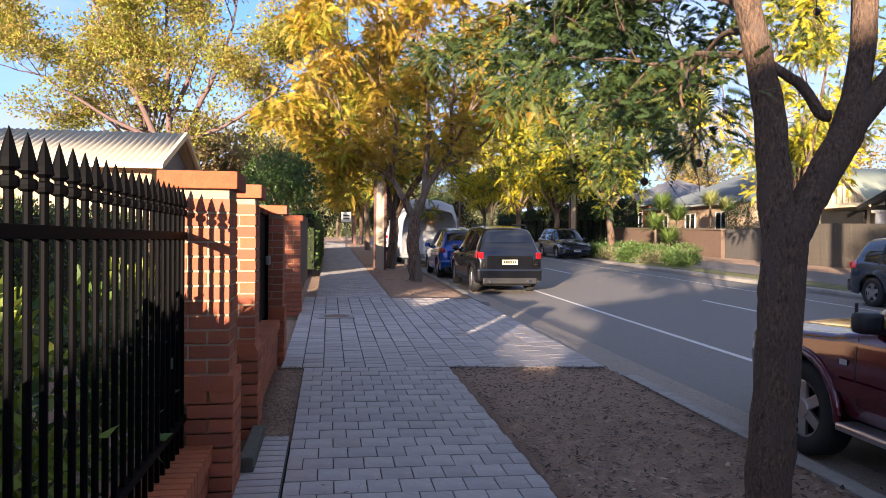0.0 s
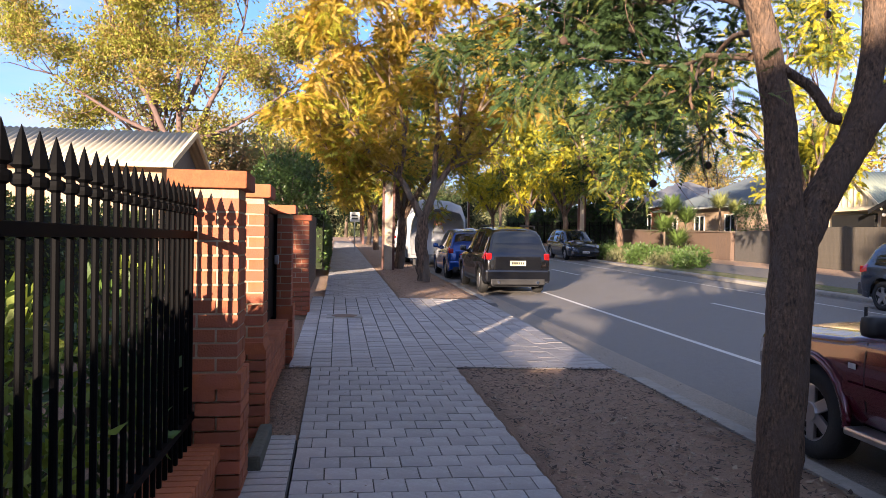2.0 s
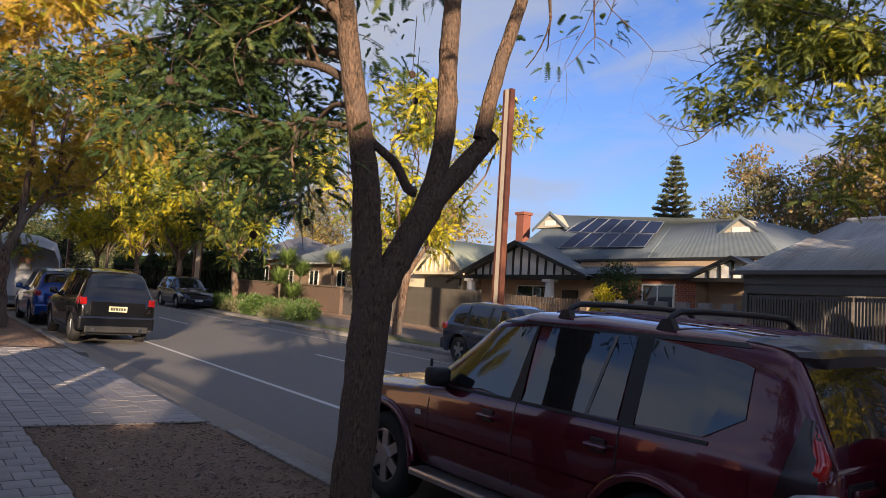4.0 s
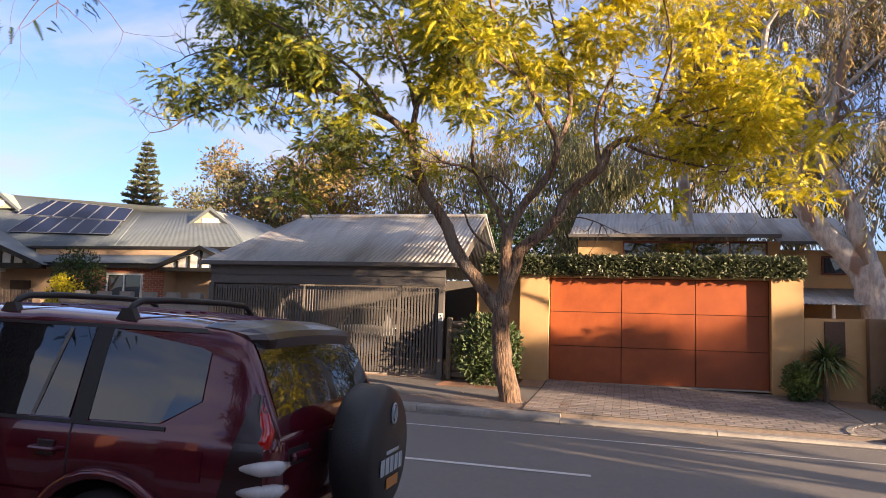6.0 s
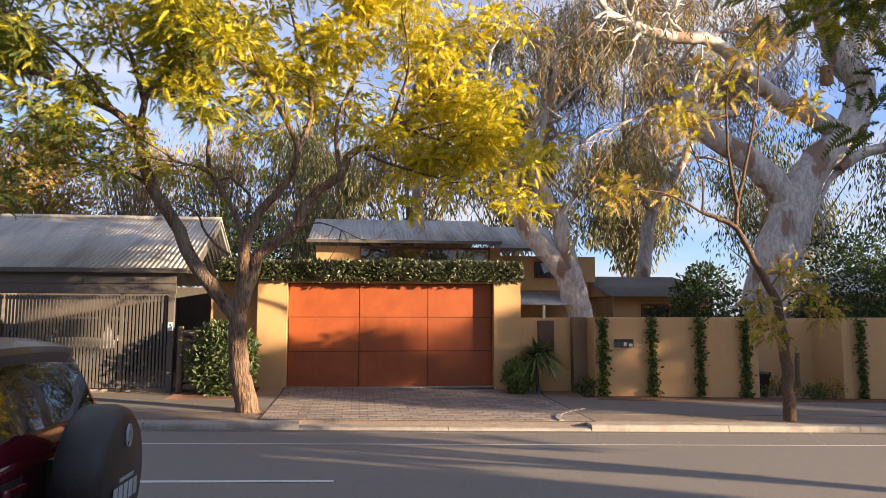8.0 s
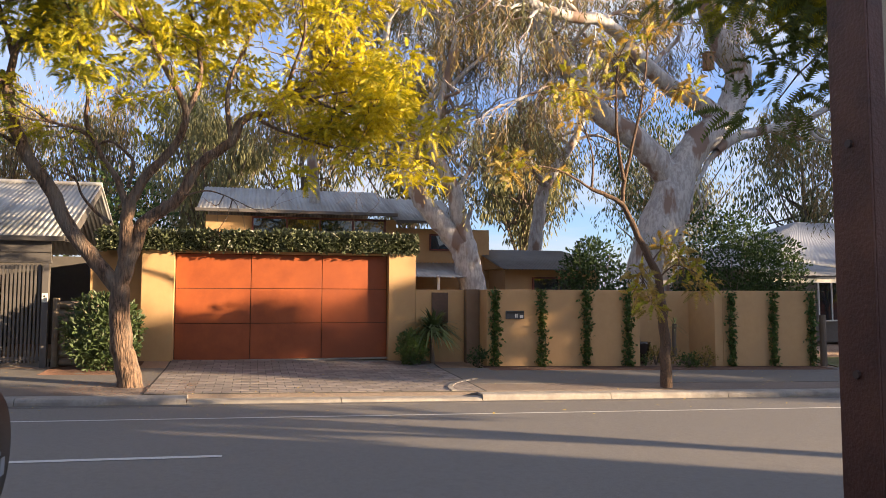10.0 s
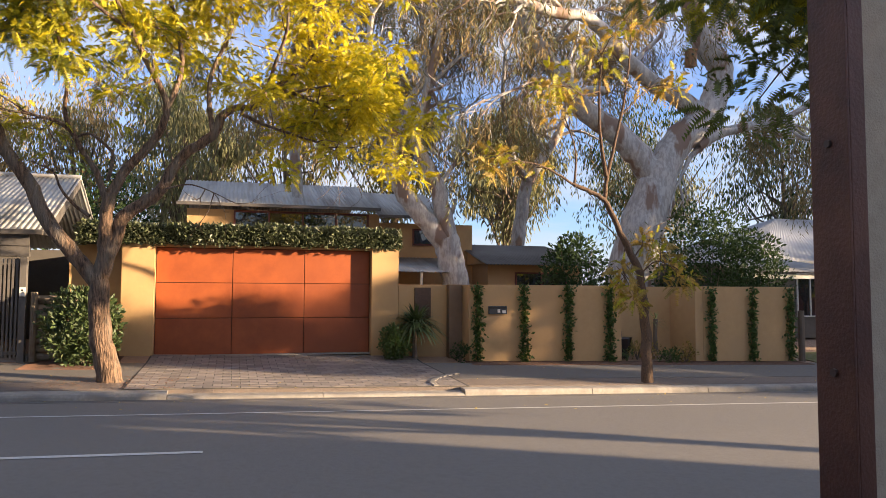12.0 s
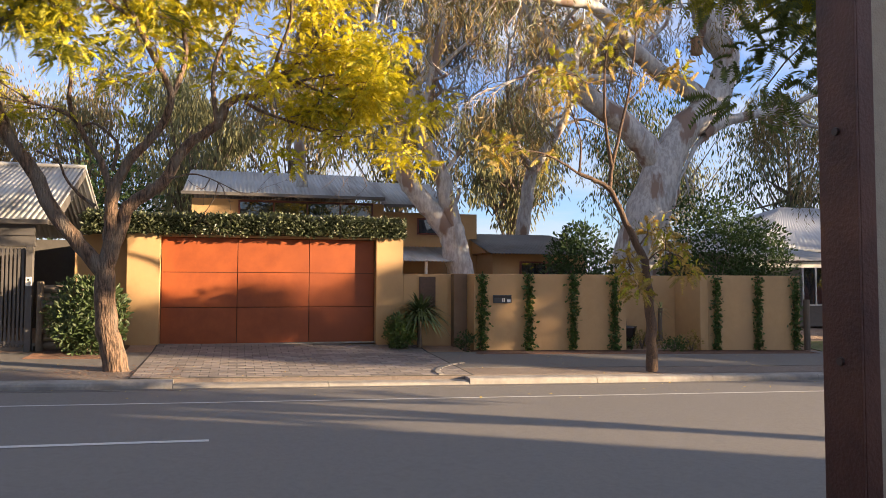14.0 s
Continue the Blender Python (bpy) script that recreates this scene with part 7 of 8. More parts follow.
J.append(([(-0.30, 0.62, 4.44), (-0.34, 0.71, 4.60), (-0.40, 0.76, 4.88), (-0.46, 0.73, 5.26), (-0.53, 0.82, 5.82), (-0.60, 0.94, 6.49)], (0.05, 0.02), 0.35))
J.append(([(-0.10, 0.08, 3.67), (-0.01, 0.01, 4.14), (0.12, 0.21, 4.40), (0.25, 0.47, 4.58), (0.40, 0.73, 4.52)], (0.04, 0.02), 0.0))
J.append(([(0.00, 0.37, 3.03), (0.06, 0.64, 3.23), (0.13, 0.89, 3.53), (0.21, 1.04, 3.84), (0.30, 1.42, 4.03)], (0.035, 0.015), 0.0))
J.append(([(-0.40, -0.91, 5.00), (-0.26, -1.05, 5.37), (-0.07, -1.14, 5.99), (0.14, -1.00, 6.76), (0.37, -0.80, 7.57), (0.60, -0.59, 8.42)], (0.06, 0.025), 0.55))
J.append(([(0.00, 0.19, 1.82), (0.01, -0.02, 2.50), (0.03, -0.18, 3.01), (0.05, -0.51, 3.29), (0.07, -0.78, 3.52), (0.09, -0.99, 3.92), (0.11, -1.21, 4.26), (0.13, -1.70, 4.65), (0.15, -1.86, 5.05)], (0.14, 0.085), 0))
J.append(([(0.15, -1.86, 5.02), (0.11, -2.07, 5.20), (0.06, -2.45, 5.24), (-0.00, -2.61, 5.39), (-0.07, -2.68, 5.61), (-0.13, -3.17, 5.53), (-0.20, -3.58, 5.36)], (0.08, 0.03), 0.45))
J.append(([(0.10, -2.21, 5.13), (-0.03, -2.55, 4.93), (-0.20, -2.91, 4.78), (-0.39, -3.31, 4.62), (-0.59, -3.73, 4.46), (-0.80, -4.09, 4.21)], (0.04, 0.012), 0.65))
J.append(([(0.10, -1.72, 4.70), (0.22, -1.63, 5.36), (0.37, -1.68, 5.98), (0.53, -2.00, 6.84), (0.71, -2.22, 7.62), (0.90, -2.28, 8.43)], (0.055, 0.022), 0.55))
J.append(([(-0.10, -2.68, 5.56), (-0.02, -3.08, 5.81), (0.07, -3.50, 6.27), (0.18, -3.93, 6.96), (0.30, -4.36, 7.43)], (0.05, 0.018), 0.7))
J.append(([(-0.20, -3.17, 5.51), (-0.31, -3.57, 5.60), (-0.45, -4.05, 5.65), (-0.60, -4.41, 5.33)], (0.03, 0.012), 0.8))
J.append(([(0.00, -3.49, 6.24), (0.27, -3.93, 6.31), (0.61, -4.40, 6.40), (1.00, -4.82, 6.09)], (0.03, 0.012), 0.8))
J.append(([(0.00, -2.61, 5.36), (-0.32, -2.85, 6.06), (-0.74, -3.03, 6.67), (-1.20, -2.91, 7.24)], (0.045, 0.02), 0.65))
J.append(([(0.00, -0.90, 3.57), (-0.13, -1.29, 3.66), (-0.31, -1.62, 3.56), (-0.50, -1.89, 3.42)], (0.02, 0.008), 0.35))
J.append(([(-0.60, -0.31, 6.32), (-0.87, 0.21, 6.59), (-1.21, 0.71, 7.05), (-1.60, 1.07, 7.47)], (0.04, 0.018), 0.65))
J.append(([(0.40, -0.80, 7.59), (0.61, -1.42, 8.00), (0.89, -2.10, 8.44), (1.20, -2.80, 8.89)], (0.04, 0.02), 0.65))
tree("jacaranda", "spreading street tree with yellow-green feathery leaves", B, J, BARK, [JYEL, JLIME, JGRN], fine_frond, 0.205, 13, 0.46,
     depth=2, seed=5, length=0.85, lift=0.04, pick=leaf_sun_tint, thin=0.7, flat=0.35, wobble=0.12, level=0.25)


def shade_side(p, rnd):
    """The clear limbs over the parked car carry no leaves."""
    if p.x > 0.35 and p.z < 4.3 and p.y < 0.25 or p.z < 2.25:
        return -1
    if p.x > 1.0 and (p.z < 4.0 or rnd.random() < 0.6) or rnd.random() < 0.55:
        return -1
    return 0 if rnd.random() < 0.25 else 1


B = (2.55, 4.15, 0.18)
N = []
N.append(([(-0.02, 0.00, -0.23), (-0.03, 0.00, 0.03), (0.02, 0.00, 0.65), (0.04, 0.00, 1.16), (0.06, 0.00, 1.53)], (0.14, 0.13), 0))
N.append(([(0.06, 0.00, 1.48), (0.02, 0.01, 1.73), (-0.00, 0.03, 2.01), (-0.02, 0.05, 2.35), (-0.08, 0.08, 2.69), (-0.15, 0.10, 3.04), (-0.22, 0.12, 3.45), (-0.32, 0.15, 3.93)], (0.125, 0.06), 0.12))
N.append(([(0.07, 0.00, 1.50), (0.11, -0.01, 1.62), (0.19, -0.02, 1.80), (0.30, -0.04, 2.01), (0.43, -0.05, 2.23)], (0.118, 0.095), 0))
N.append(([(0.43, 0.00, 2.22), (0.53, 0.01, 2.53), (0.59, 0.03, 2.91), (0.59, 0.05, 3.40), (0.62, 0.08, 3.83), (0.62, 0.10, 4.36)], (0.085, 0.06), 0.12))
N.append(([(0.41, -0.03, 2.20), (0.66, -0.05, 2.50), (0.89, -0.07, 2.78), (0.93, -0.10, 2.84)], (0.09, 0.062), 0))
N.append(([(0.83, -0.08, 2.78), (0.92, -0.09, 3.22), (1.04, -0.11, 3.64), (1.15, -0.13, 4.03), (1.28, -0.15, 4.58)], (0.06, 0.045), 0.12))
N.append(([(0.33, -0.02, 2.33), (0.27, -0.01, 2.35), (0.17, 0.01, 2.50), (0.01, 0.03, 2.61), (-0.09, 0.05, 2.67)], (0.038, 0.03), 0))
N.append(([(-0.21, 0.05, 2.69), (-0.24, 0.27, 2.74), (-0.24, 0.57, 2.82), (-0.20, 0.89, 2.84), (-0.25, 1.24, 2.91), (-0.33, 1.60, 3.09)], (0.024, 0.01), 0.6))
N.append(([(-0.12, 0.10, 2.97), (-0.12, 0.65, 3.25), (-0.20, 1.36, 3.43), (-0.37, 2.15, 3.58), (-0.47, 3.00, 3.61)], (0.04, 0.012), 0.75))
N.append(([(-0.16, 0.10, 3.17), (0.00, 0.88, 3.45), (0.18, 1.88, 3.72), (0.23, 3.00, 3.76), (0.45, 4.20, 3.72)], (0.04, 0.012), 0.75))
N.append(([(-0.23, 0.10, 3.44), (-0.19, 0.76, 3.63), (-0.23, 1.62, 3.79), (-0.49, 2.58, 3.91), (-0.78, 3.60, 3.99)], (0.045, 0.012), 0.75))
N.append(([(-0.14, 0.05, 2.82), (-0.05, 0.53, 2.95), (0.07, 1.16, 2.88), (0.23, 1.86, 2.85), (0.42, 2.60, 2.74)], (0.025, 0.008), 0.6))
N.append(([(-0.34, 0.10, 3.48), (-0.31, 0.66, 3.71), (-0.24, 1.39, 3.75), (-0.20, 2.20, 3.77)], (0.035, 0.01), 0.75))
N.append(([(1.33, -0.10, 4.61), (1.70, 0.01, 4.72), (2.14, 0.15, 4.74), (2.45, 0.30, 4.47)], (0.018, 0.006), 0.45))
N.append(([(-0.22, 0.12, 3.4), (-1.0, 0.3, 4.1), (-1.8, 0.3, 4.6), (-2.6, 0.4, 4.9)], (0.05, 0.012), 0.75))
N.append(([(-0.22, 0.1, 3.4), (-0.8, -0.8, 4.3), (-1.2, -1.8, 4.8), (-1.6, -2.8, 5.0)], (0.05, 0.012), 0.75))
tree("street_tree", "dark rough-barked street tree forking at head height", B, N, BARKD, [JGRN, DKGRN], fine_frond, 0.115, 20, 0.36, depth=2, seed=8, length=0.7,
     lift=-0.02, wobble=0.05, trunk_label="dark fissured trunk with two main limbs", pick=shade_side, level=0.3)


def street_row(x, y, h, lean, seed, mats, dense=1.0, spread=1.0, pick=None, leaf=fine_frond, size=0.45, label=""):
    k = h / 7.0
    r = random.Random(seed)
    limbs = [([(0, 0, 0), (lean * 0.2, 0, 1.0 * k), (lean * 0.4, 0.05, 2.1 * k)], (0.2, 0.16), 0)]
    for i in range(6):
        a = 2 * math.pi * (i + r.random() * 0.7) / 6
        c, s = math.cos(a) * spread, math.sin(a) * spread
        limbs.append(([(lean * 0.4, 0.05, 2.0 * k), (lean * 0.4 + c * 0.6, s * 0.6, 3.1 * k), (lean * 0.5 + c * 1.4, s * 1.4, 4.3 * k), (lean * 0.6 + c * 2.3, s * 2.3, (5.2 + r.random()) * k)],
                      (0.11, 0.03), 0.65))
    limbs.append(([(lean * 0.4, 0, 2.0 * k), (lean * 0.6, 0.2, 4.0 * k), (lean * 0.7, 0.1, 6.0 * k)], (0.1, 0.03), 0.5))
    return tree("street_tree", label or "feathery street tree turning yellow along the road", (x, y, gz(x, y) - 0.05), limbs, BARK, mats, leaf, size * 0.66, 10, 0.48, depth=2, seed=seed, length=1.2 * k, lift=0.05,
                pick=pick, group="street trees", thin=0.58 * dense)


GOLD = mat("golden_leaflet", (0.44, 0.29, 0.02), (0.29, 0.22, 0.02), rough=0.6, scale=0.9, island=0.25, trans=0.4)
T = []
T.append(([(0.03, 0.00, -0.01), (-0.03, 0.00, 0.92), (-0.00, 0.00, 1.82)], (0.2, 0.17), 0))
T.append(([(-0.00, 0.00, 1.70), (-0.32, -0.06, 2.29), (-0.74, -0.13, 2.97), (-1.31, -0.22, 3.30), (-1.79, -0.31, 3.91), (-2.19, -0.40, 4.67)], (0.12, 0.03), 0.55))
T.append(([(-0.00, 0.00, 1.77), (0.29, 0.07, 2.56), (0.70, 0.17, 3.23), (1.11, 0.27, 3.91), (1.62, 0.38, 4.94), (1.98, 0.50, 5.98)], (0.13, 0.03), 0.5))
T.append(([(0.30, 0.10, 2.48), (0.36, 0.14, 3.71), (0.42, 0.19, 4.54), (0.29, 0.24, 5.69), (0.08, 0.30, 6.84)], (0.1, 0.03), 0.5))
T.append(([(-0.74, -0.10, 2.98), (-0.56, 0.14, 4.01), (-0.71, 0.45, 5.20), (-1.03, 0.80, 6.42)], (0.08, 0.03), 0.55))
T.append(([(-1.31, -0.20, 3.31), (-1.86, -0.33, 3.12), (-2.33, -0.51, 3.25), (-2.72, -0.70, 3.53)], (0.05, 0.02), 0.7))
T.append(([(0.70, 0.20, 3.23), (1.40, -0.01, 3.56), (2.00, -0.29, 4.03), (2.42, -0.60, 4.80)], (0.06, 0.02), 0.65))
T.append(([(-1.79, -0.30, 3.92), (-2.34, -0.30, 4.37), (-2.66, -0.30, 5.14), (-2.66, -0.30, 5.93)], (0.05, 0.02), 0.7))
T.append(([(-0.72, 0.40, 5.19), (-1.40, -0.04, 5.88), (-1.90, -0.60, 6.51)], (0.05, 0.02), 0.7))
T.append(([(1.11, 0.30, 3.91), (1.05, 0.01, 5.02), (1.14, -0.38, 6.24), (1.22, -0.80, 7.08)], (0.06, 0.02), 0.6))
T.append(([(0.28, 0.20, 5.68), (-0.39, 0.55, 6.72), (-0.52, 1.00, 7.67)], (0.05, 0.02), 0.6))
T.append(([(1.63, 0.40, 4.94), (2.35, 0.62, 5.85), (2.75, 0.90, 6.96)], (0.05, 0.02), 0.65))
tree("street_tree", "golden-leaved street tree forking low beside the parked cars", (2.35, 21.3, 0.58), T, BARK, [GOLD, GOLD, OCHRE, GOLD, JLIME], fine_frond, 0.30, 10, 0.42,
     depth=2, seed=101, length=0.95, lift=0.05, group="street trees", thin=0.5, level=0.25)
street_row(2.2, 27.8, 6.5, 0.3, 102, [JLIME, GOLD, JGRN], 0.8)
street_row(2.4, 37.5, 8.5, 0.3, 103, [JLIME, GOLD, JGRN], 0.8, 1.2, size=0.6)
street_row(2.4, 48.0, 9.0, -0.3, 104, [GOLD, JLIME], 0.8, 1.3, size=0.7)
street_row(2.4, 60.0, 9.0, 0.3, 105, [GOLD, OLIVE], 0.7, 1.4, size=0.8)
street_row(14.9, 22.5, 7.5, 0.9, 106, [JLIME, JYEL, JGRN], 0.9, 1.1, label="pale-trunked street tree leaning over the far verge")
street_row(14.9, 38.0, 8.5, -0.4, 107, [JGRN, JLIME, DKGRN], 1.0, 1.4, size=0.6)
street_row(14.8, 47.0, 8.5, -0.4, 108, [JGRN, JLIME, JYEL], 1.0, 1.4, size=0.65)
street_row(14.8, 57.0, 9.0, -0.4, 109, [JYEL, JLIME, JGRN], 0.9, 1.5, size=0.7)
street_row(14.8, 70.0, 9.0, -0.4, 110, [JYEL, JLIME], 0.8, 1.6, size=0.8)
street_row(2.4, 75.0, 9.0, -0.4, 111, [GOLD, JLIME], 0.8, 1.6, size=0.8)

B = (2.2, -5.8, gz(2.2, -5.8) - 0.05)
tree("street_tree", "fresh green feathery street tree overhanging the pole", B, [
    ([(0, 0, 0), (0.0, 0.1, 1.0), (0.1, 0.15, 2.0)], (0.15, 0.12), 0),
    ([(0.1, 0.15, 1.9), (0.3, 0.9, 2.7), (0.5, 1.6, 3.3), (0.7, 2.2, 3.6)], (0.08, 0.02), 0.5),
    ([(0.1, 0.15, 1.9), (0.8, 0.8, 3.0), (1.4, 1.5, 3.7), (1.9, 2.3, 4.2)], (0.08, 0.02), 0.5),
    ([(0.1, 0.15, 1.9), (0.0, 0.3, 3.4), (0.3, 0.6, 4.8)], (0.08, 0.02), 0.5),
    ([(0.1, 0.15, 1.9), (-0.6, -0.6, 3.2), (-1.2, -1.2, 4.2)], (0.08, 0.02), 0.5),
], BARKD, [JLIME, JGRN, JGRN], fine_frond, 0.13, 44, 0.38, depth=1, seed=77, length=0.7, lift=-0.03, group="street trees")

# young street tree in front of the wall
Y = []
Y.append(([(0.00, -0.01, 0.07), (0.00, 0.01, 0.91), (0.00, 0.04, 1.62), (0.00, 0.14, 2.32), (0.00, 0.46, 2.97)], (0.125, 0.075), 0))
Y.append(([(0.00, 0.45, 2.93), (-0.03, 0.73, 3.43), (-0.05, 0.96, 3.80), (-0.07, 1.27, 3.95), (-0.10, 1.66, 4.08)], (0.07, 0.04), 0))
Y.append(([(-0.10, 1.66, 4.08), (-0.20, 2.08, 4.27), (-0.30, 2.55, 4.42), (-0.40, 3.07, 4.45)], (0.03, 0.01), 0.5))
Y.append(([(0.00, 0.94, 3.77), (0.05, 0.77, 4.56), (0.10, 0.47, 5.61), (0.15, 0.25, 6.68), (0.20, 0.13, 7.57)], (0.05, 0.015), 0.2))
Y.append(([(0.00, 0.88, 4.31), (-0.10, 1.06, 5.11), (-0.20, 1.13, 6.02), (-0.30, 1.11, 6.76)], (0.045, 0.015), 0.3))
Y.append(([(-0.10, 1.66, 4.08), (0.05, 1.55, 4.81), (0.20, 1.77, 5.66)], (0.03, 0.01), 0.3))
Y.append(([(0.00, 0.16, 2.26), (-0.15, -0.17, 2.56), (-0.30, -0.41, 2.44)], (0.02, 0.008), 0.6))
Y.append(([(0.00, 0.27, 2.62), (0.15, -0.09, 2.93), (0.30, -0.46, 2.83)], (0.02, 0.008), 0.6))
Y.append(([(0.10, 0.47, 5.61), (0.25, -0.05, 6.12), (0.40, -0.56, 6.45)], (0.02, 0.008), 0.5))
Y.append(([(-0.20, 1.13, 6.02), (-0.35, 1.59, 5.88), (-0.50, 1.91, 5.99)], (0.018, 0.008), 0.5))
Y.append(([(0.00, 0.45, 2.91), (-0.20, 0.64, 2.43), (-0.40, 0.63, 2.08)], (0.015, 0.006), 0.6))
tree("young_street_tree", "scrawny young street tree with thin ochre fronds", (13.8, -8.3, -0.06), Y, BARKD, [RUSTLEAF, OCHRE, JLIME], fine_frond, 0.24, 4, 0.25,
     depth=1, seed=21, length=0.45, lift=-0.03, thin=0.5, wobble=0.25)


# ---------------------------------------------------------------- gum trees
def behind_limbs(p, rnd):
    """The gums carry most of their leaves to the garden side and high up."""
    if p.x < 0.3 and rnd.random() < 0.8 or p.z < 5.5 and rnd.random() < 0.7:
        return -1
    return rnd.randrange(3)


def gum(base, limbs, seed, label, dens=1.0, size=0.2, per=7, rad=0.6, mats=None):
    return tree("gum_tree", label, base, limbs, GUM, mats or [OLIVEB, OLIVE, OLIVEB], weeping_spray, size, per, rad, depth=3, seed=seed, length=1.5, lift=-0.06, flat=1.1,
                group="gum trees", thin=dens, split=(2, 2), bend=0.3, pick=behind_limbs, wobble=0.07)


G = []
G.append(([(0.00, 0.35, -0.12), (0.00, 0.16, 2.11), (0.00, -0.32, 4.19), (0.00, -0.89, 5.54), (0.00, -1.06, 6.32)], (0.95, 0.62), 0))
G.append(([(0.00, -0.94, 5.93), (0.04, -0.33, 6.77), (0.08, 0.17, 7.27), (0.13, 1.09, 7.91), (0.19, 1.89, 8.47), (0.25, 2.37, 9.21), (0.31, 2.85, 9.85), (0.37, 3.43, 10.66), (0.43, 3.76, 11.41), (0.50, 3.98, 12.56)], (0.5, 0.2), 0.22))
G.append(([(0.00, -0.99, 5.97), (-0.03, -1.71, 7.23), (-0.07, -2.36, 7.85), (-0.11, -3.02, 8.58), (-0.15, -3.39, 9.40), (-0.20, -3.37, 10.09), (-0.25, -2.84, 10.52), (-0.30, -2.48, 11.26), (-0.35, -2.17, 12.20), (-0.40, -1.88, 13.33)], (0.56, 0.34), 0.1))
G.append(([(-0.30, -2.87, 10.46), (-0.14, -3.28, 11.60), (0.07, -3.85, 12.56), (0.30, -4.72, 14.01)], (0.26, 0.15), 0.3))
G.append(([(0.00, -2.55, 7.23), (-0.09, -3.36, 7.70), (-0.20, -4.20, 7.93), (-0.33, -5.28, 8.18), (-0.46, -5.74, 8.27), (-0.60, -6.50, 8.73)], (0.22, 0.1), 0.25))
G.append(([(-0.10, -2.50, 8.43), (-0.21, -1.51, 8.93), (-0.35, -0.77, 9.12), (-0.50, 0.17, 9.66), (-0.67, 0.98, 10.29), (-0.84, 1.58, 10.72), (-1.02, 2.27, 10.95), (-1.21, 3.23, 10.86), (-1.40, 4.26, 10.94), (-1.60, 5.16, 11.19)], (0.34, 0.14), 0.35))
G.append(([(-0.20, 2.18, 8.44), (-0.55, 1.85, 8.69), (-1.00, 1.32, 8.58)], (0.15, 0.12), 0))
G.append(([(0.00, -2.69, 7.16), (-0.13, -2.23, 6.85), (-0.31, -1.84, 6.35), (-0.50, -1.49, 5.89)], (0.12, 0.05), 0.3))
G.append(([(-0.60, 0.23, 9.63), (-0.33, -0.36, 10.25), (0.01, -1.24, 11.04), (0.40, -1.60, 12.02)], (0.1, 0.05), 0.5))
G.append(([(0.30, 2.85, 9.84), (0.01, 3.38, 9.23), (-0.38, 4.03, 8.70), (-0.80, 4.67, 8.35)], (0.1, 0.04), 0.6))
G.append(([(-0.60, -5.62, 8.22), (-0.76, -6.09, 7.66), (-0.97, -6.61, 7.45), (-1.20, -7.09, 6.65)], (0.08, 0.03), 0.7))
G.append(([(-0.80, 1.06, 10.24), (-0.43, 1.78, 10.00), (0.06, 2.14, 10.69), (0.60, 2.30, 11.64)], (0.1, 0.04), 0.6))
gum((22, -12.75, -0.3), G, 31, "huge pale-barked gum tree with massive forked limbs", 0.9)
H = []
H.append(([(0.00, -0.08, 1.02), (0.00, 0.10, 2.16), (0.00, 0.31, 3.10), (0.00, 0.47, 3.71)], (0.5, 0.42), 0))
H.append(([(0.00, 0.47, 3.48), (0.02, 1.12, 4.23), (0.04, 1.70, 4.87), (0.07, 1.99, 5.34), (0.10, 2.27, 5.80), (0.13, 2.37, 6.47), (0.17, 2.18, 7.16), (0.20, 1.89, 7.76)], (0.36, 0.24), 0))
H.append(([(0.20, 2.17, 7.07), (0.08, 2.40, 7.79), (-0.07, 2.82, 8.48), (-0.23, 3.08, 8.98), (-0.41, 3.27, 9.66), (-0.60, 3.13, 10.93)], (0.17, 0.08), 0.3))
H.append(([(0.20, 1.89, 7.70), (0.28, 1.62, 8.48), (0.37, 1.16, 9.13), (0.48, 1.04, 10.17), (0.60, 1.23, 11.59)], (0.18, 0.08), 0.35))
H.append(([(0.00, 0.31, 3.49), (-0.03, 0.60, 4.62), (-0.07, 0.82, 5.47), (-0.11, 1.17, 6.11), (-0.15, 1.59, 6.99), (-0.20, 1.34, 7.80), (-0.25, 1.16, 8.77), (-0.30, 0.76, 10.53)], (0.34, 0.14), 0.25))
H.append(([(0.20, 2.17, 7.07), (-0.01, 2.76, 7.51), (-0.29, 3.13, 7.61), (-0.60, 3.64, 7.72)], (0.08, 0.03), 0.4))
H.append(([(0.00, 0.47, 4.15), (-0.17, 0.25, 4.71), (-0.40, 0.28, 4.97)], (0.1, 0.05), 0))
H.append(([(-0.10, 0.82, 5.37), (0.06, 0.33, 5.99), (0.27, -0.03, 6.64), (0.50, -0.20, 8.08)], (0.1, 0.04), 0.6))
H.append(([(-0.20, 1.15, 8.78), (-0.04, 0.28, 9.68), (0.17, -0.60, 10.63), (0.40, -1.09, 12.19)], (0.09, 0.04), 0.6))
H.append(([(-0.30, 3.09, 8.96), (-0.04, 3.76, 9.54), (0.30, 4.11, 10.76)], (0.08, 0.04), 0.6))
gum((24, -7.35, 0.0), H, 32, "leaning gum tree with peeling bark behind the wall", 1.0)
K = []
K.append(([(0.00, 0.31, 0.88), (0.02, 0.47, 2.36), (0.05, 0.56, 3.62), (0.08, 0.35, 5.01), (0.11, 0.14, 6.18), (0.15, -0.25, 6.91), (0.18, -0.77, 7.65), (0.22, -1.30, 8.40), (0.26, -1.71, 9.40), (0.30, -2.00, 11.13)], (0.36, 0.14), 0.25))
K.append(([(0.00, 0.06, 6.45), (-0.09, 0.71, 7.16), (-0.22, 1.01, 8.16), (-0.35, 1.30, 9.72), (-0.50, 1.24, 11.53)], (0.18, 0.07), 0.45))
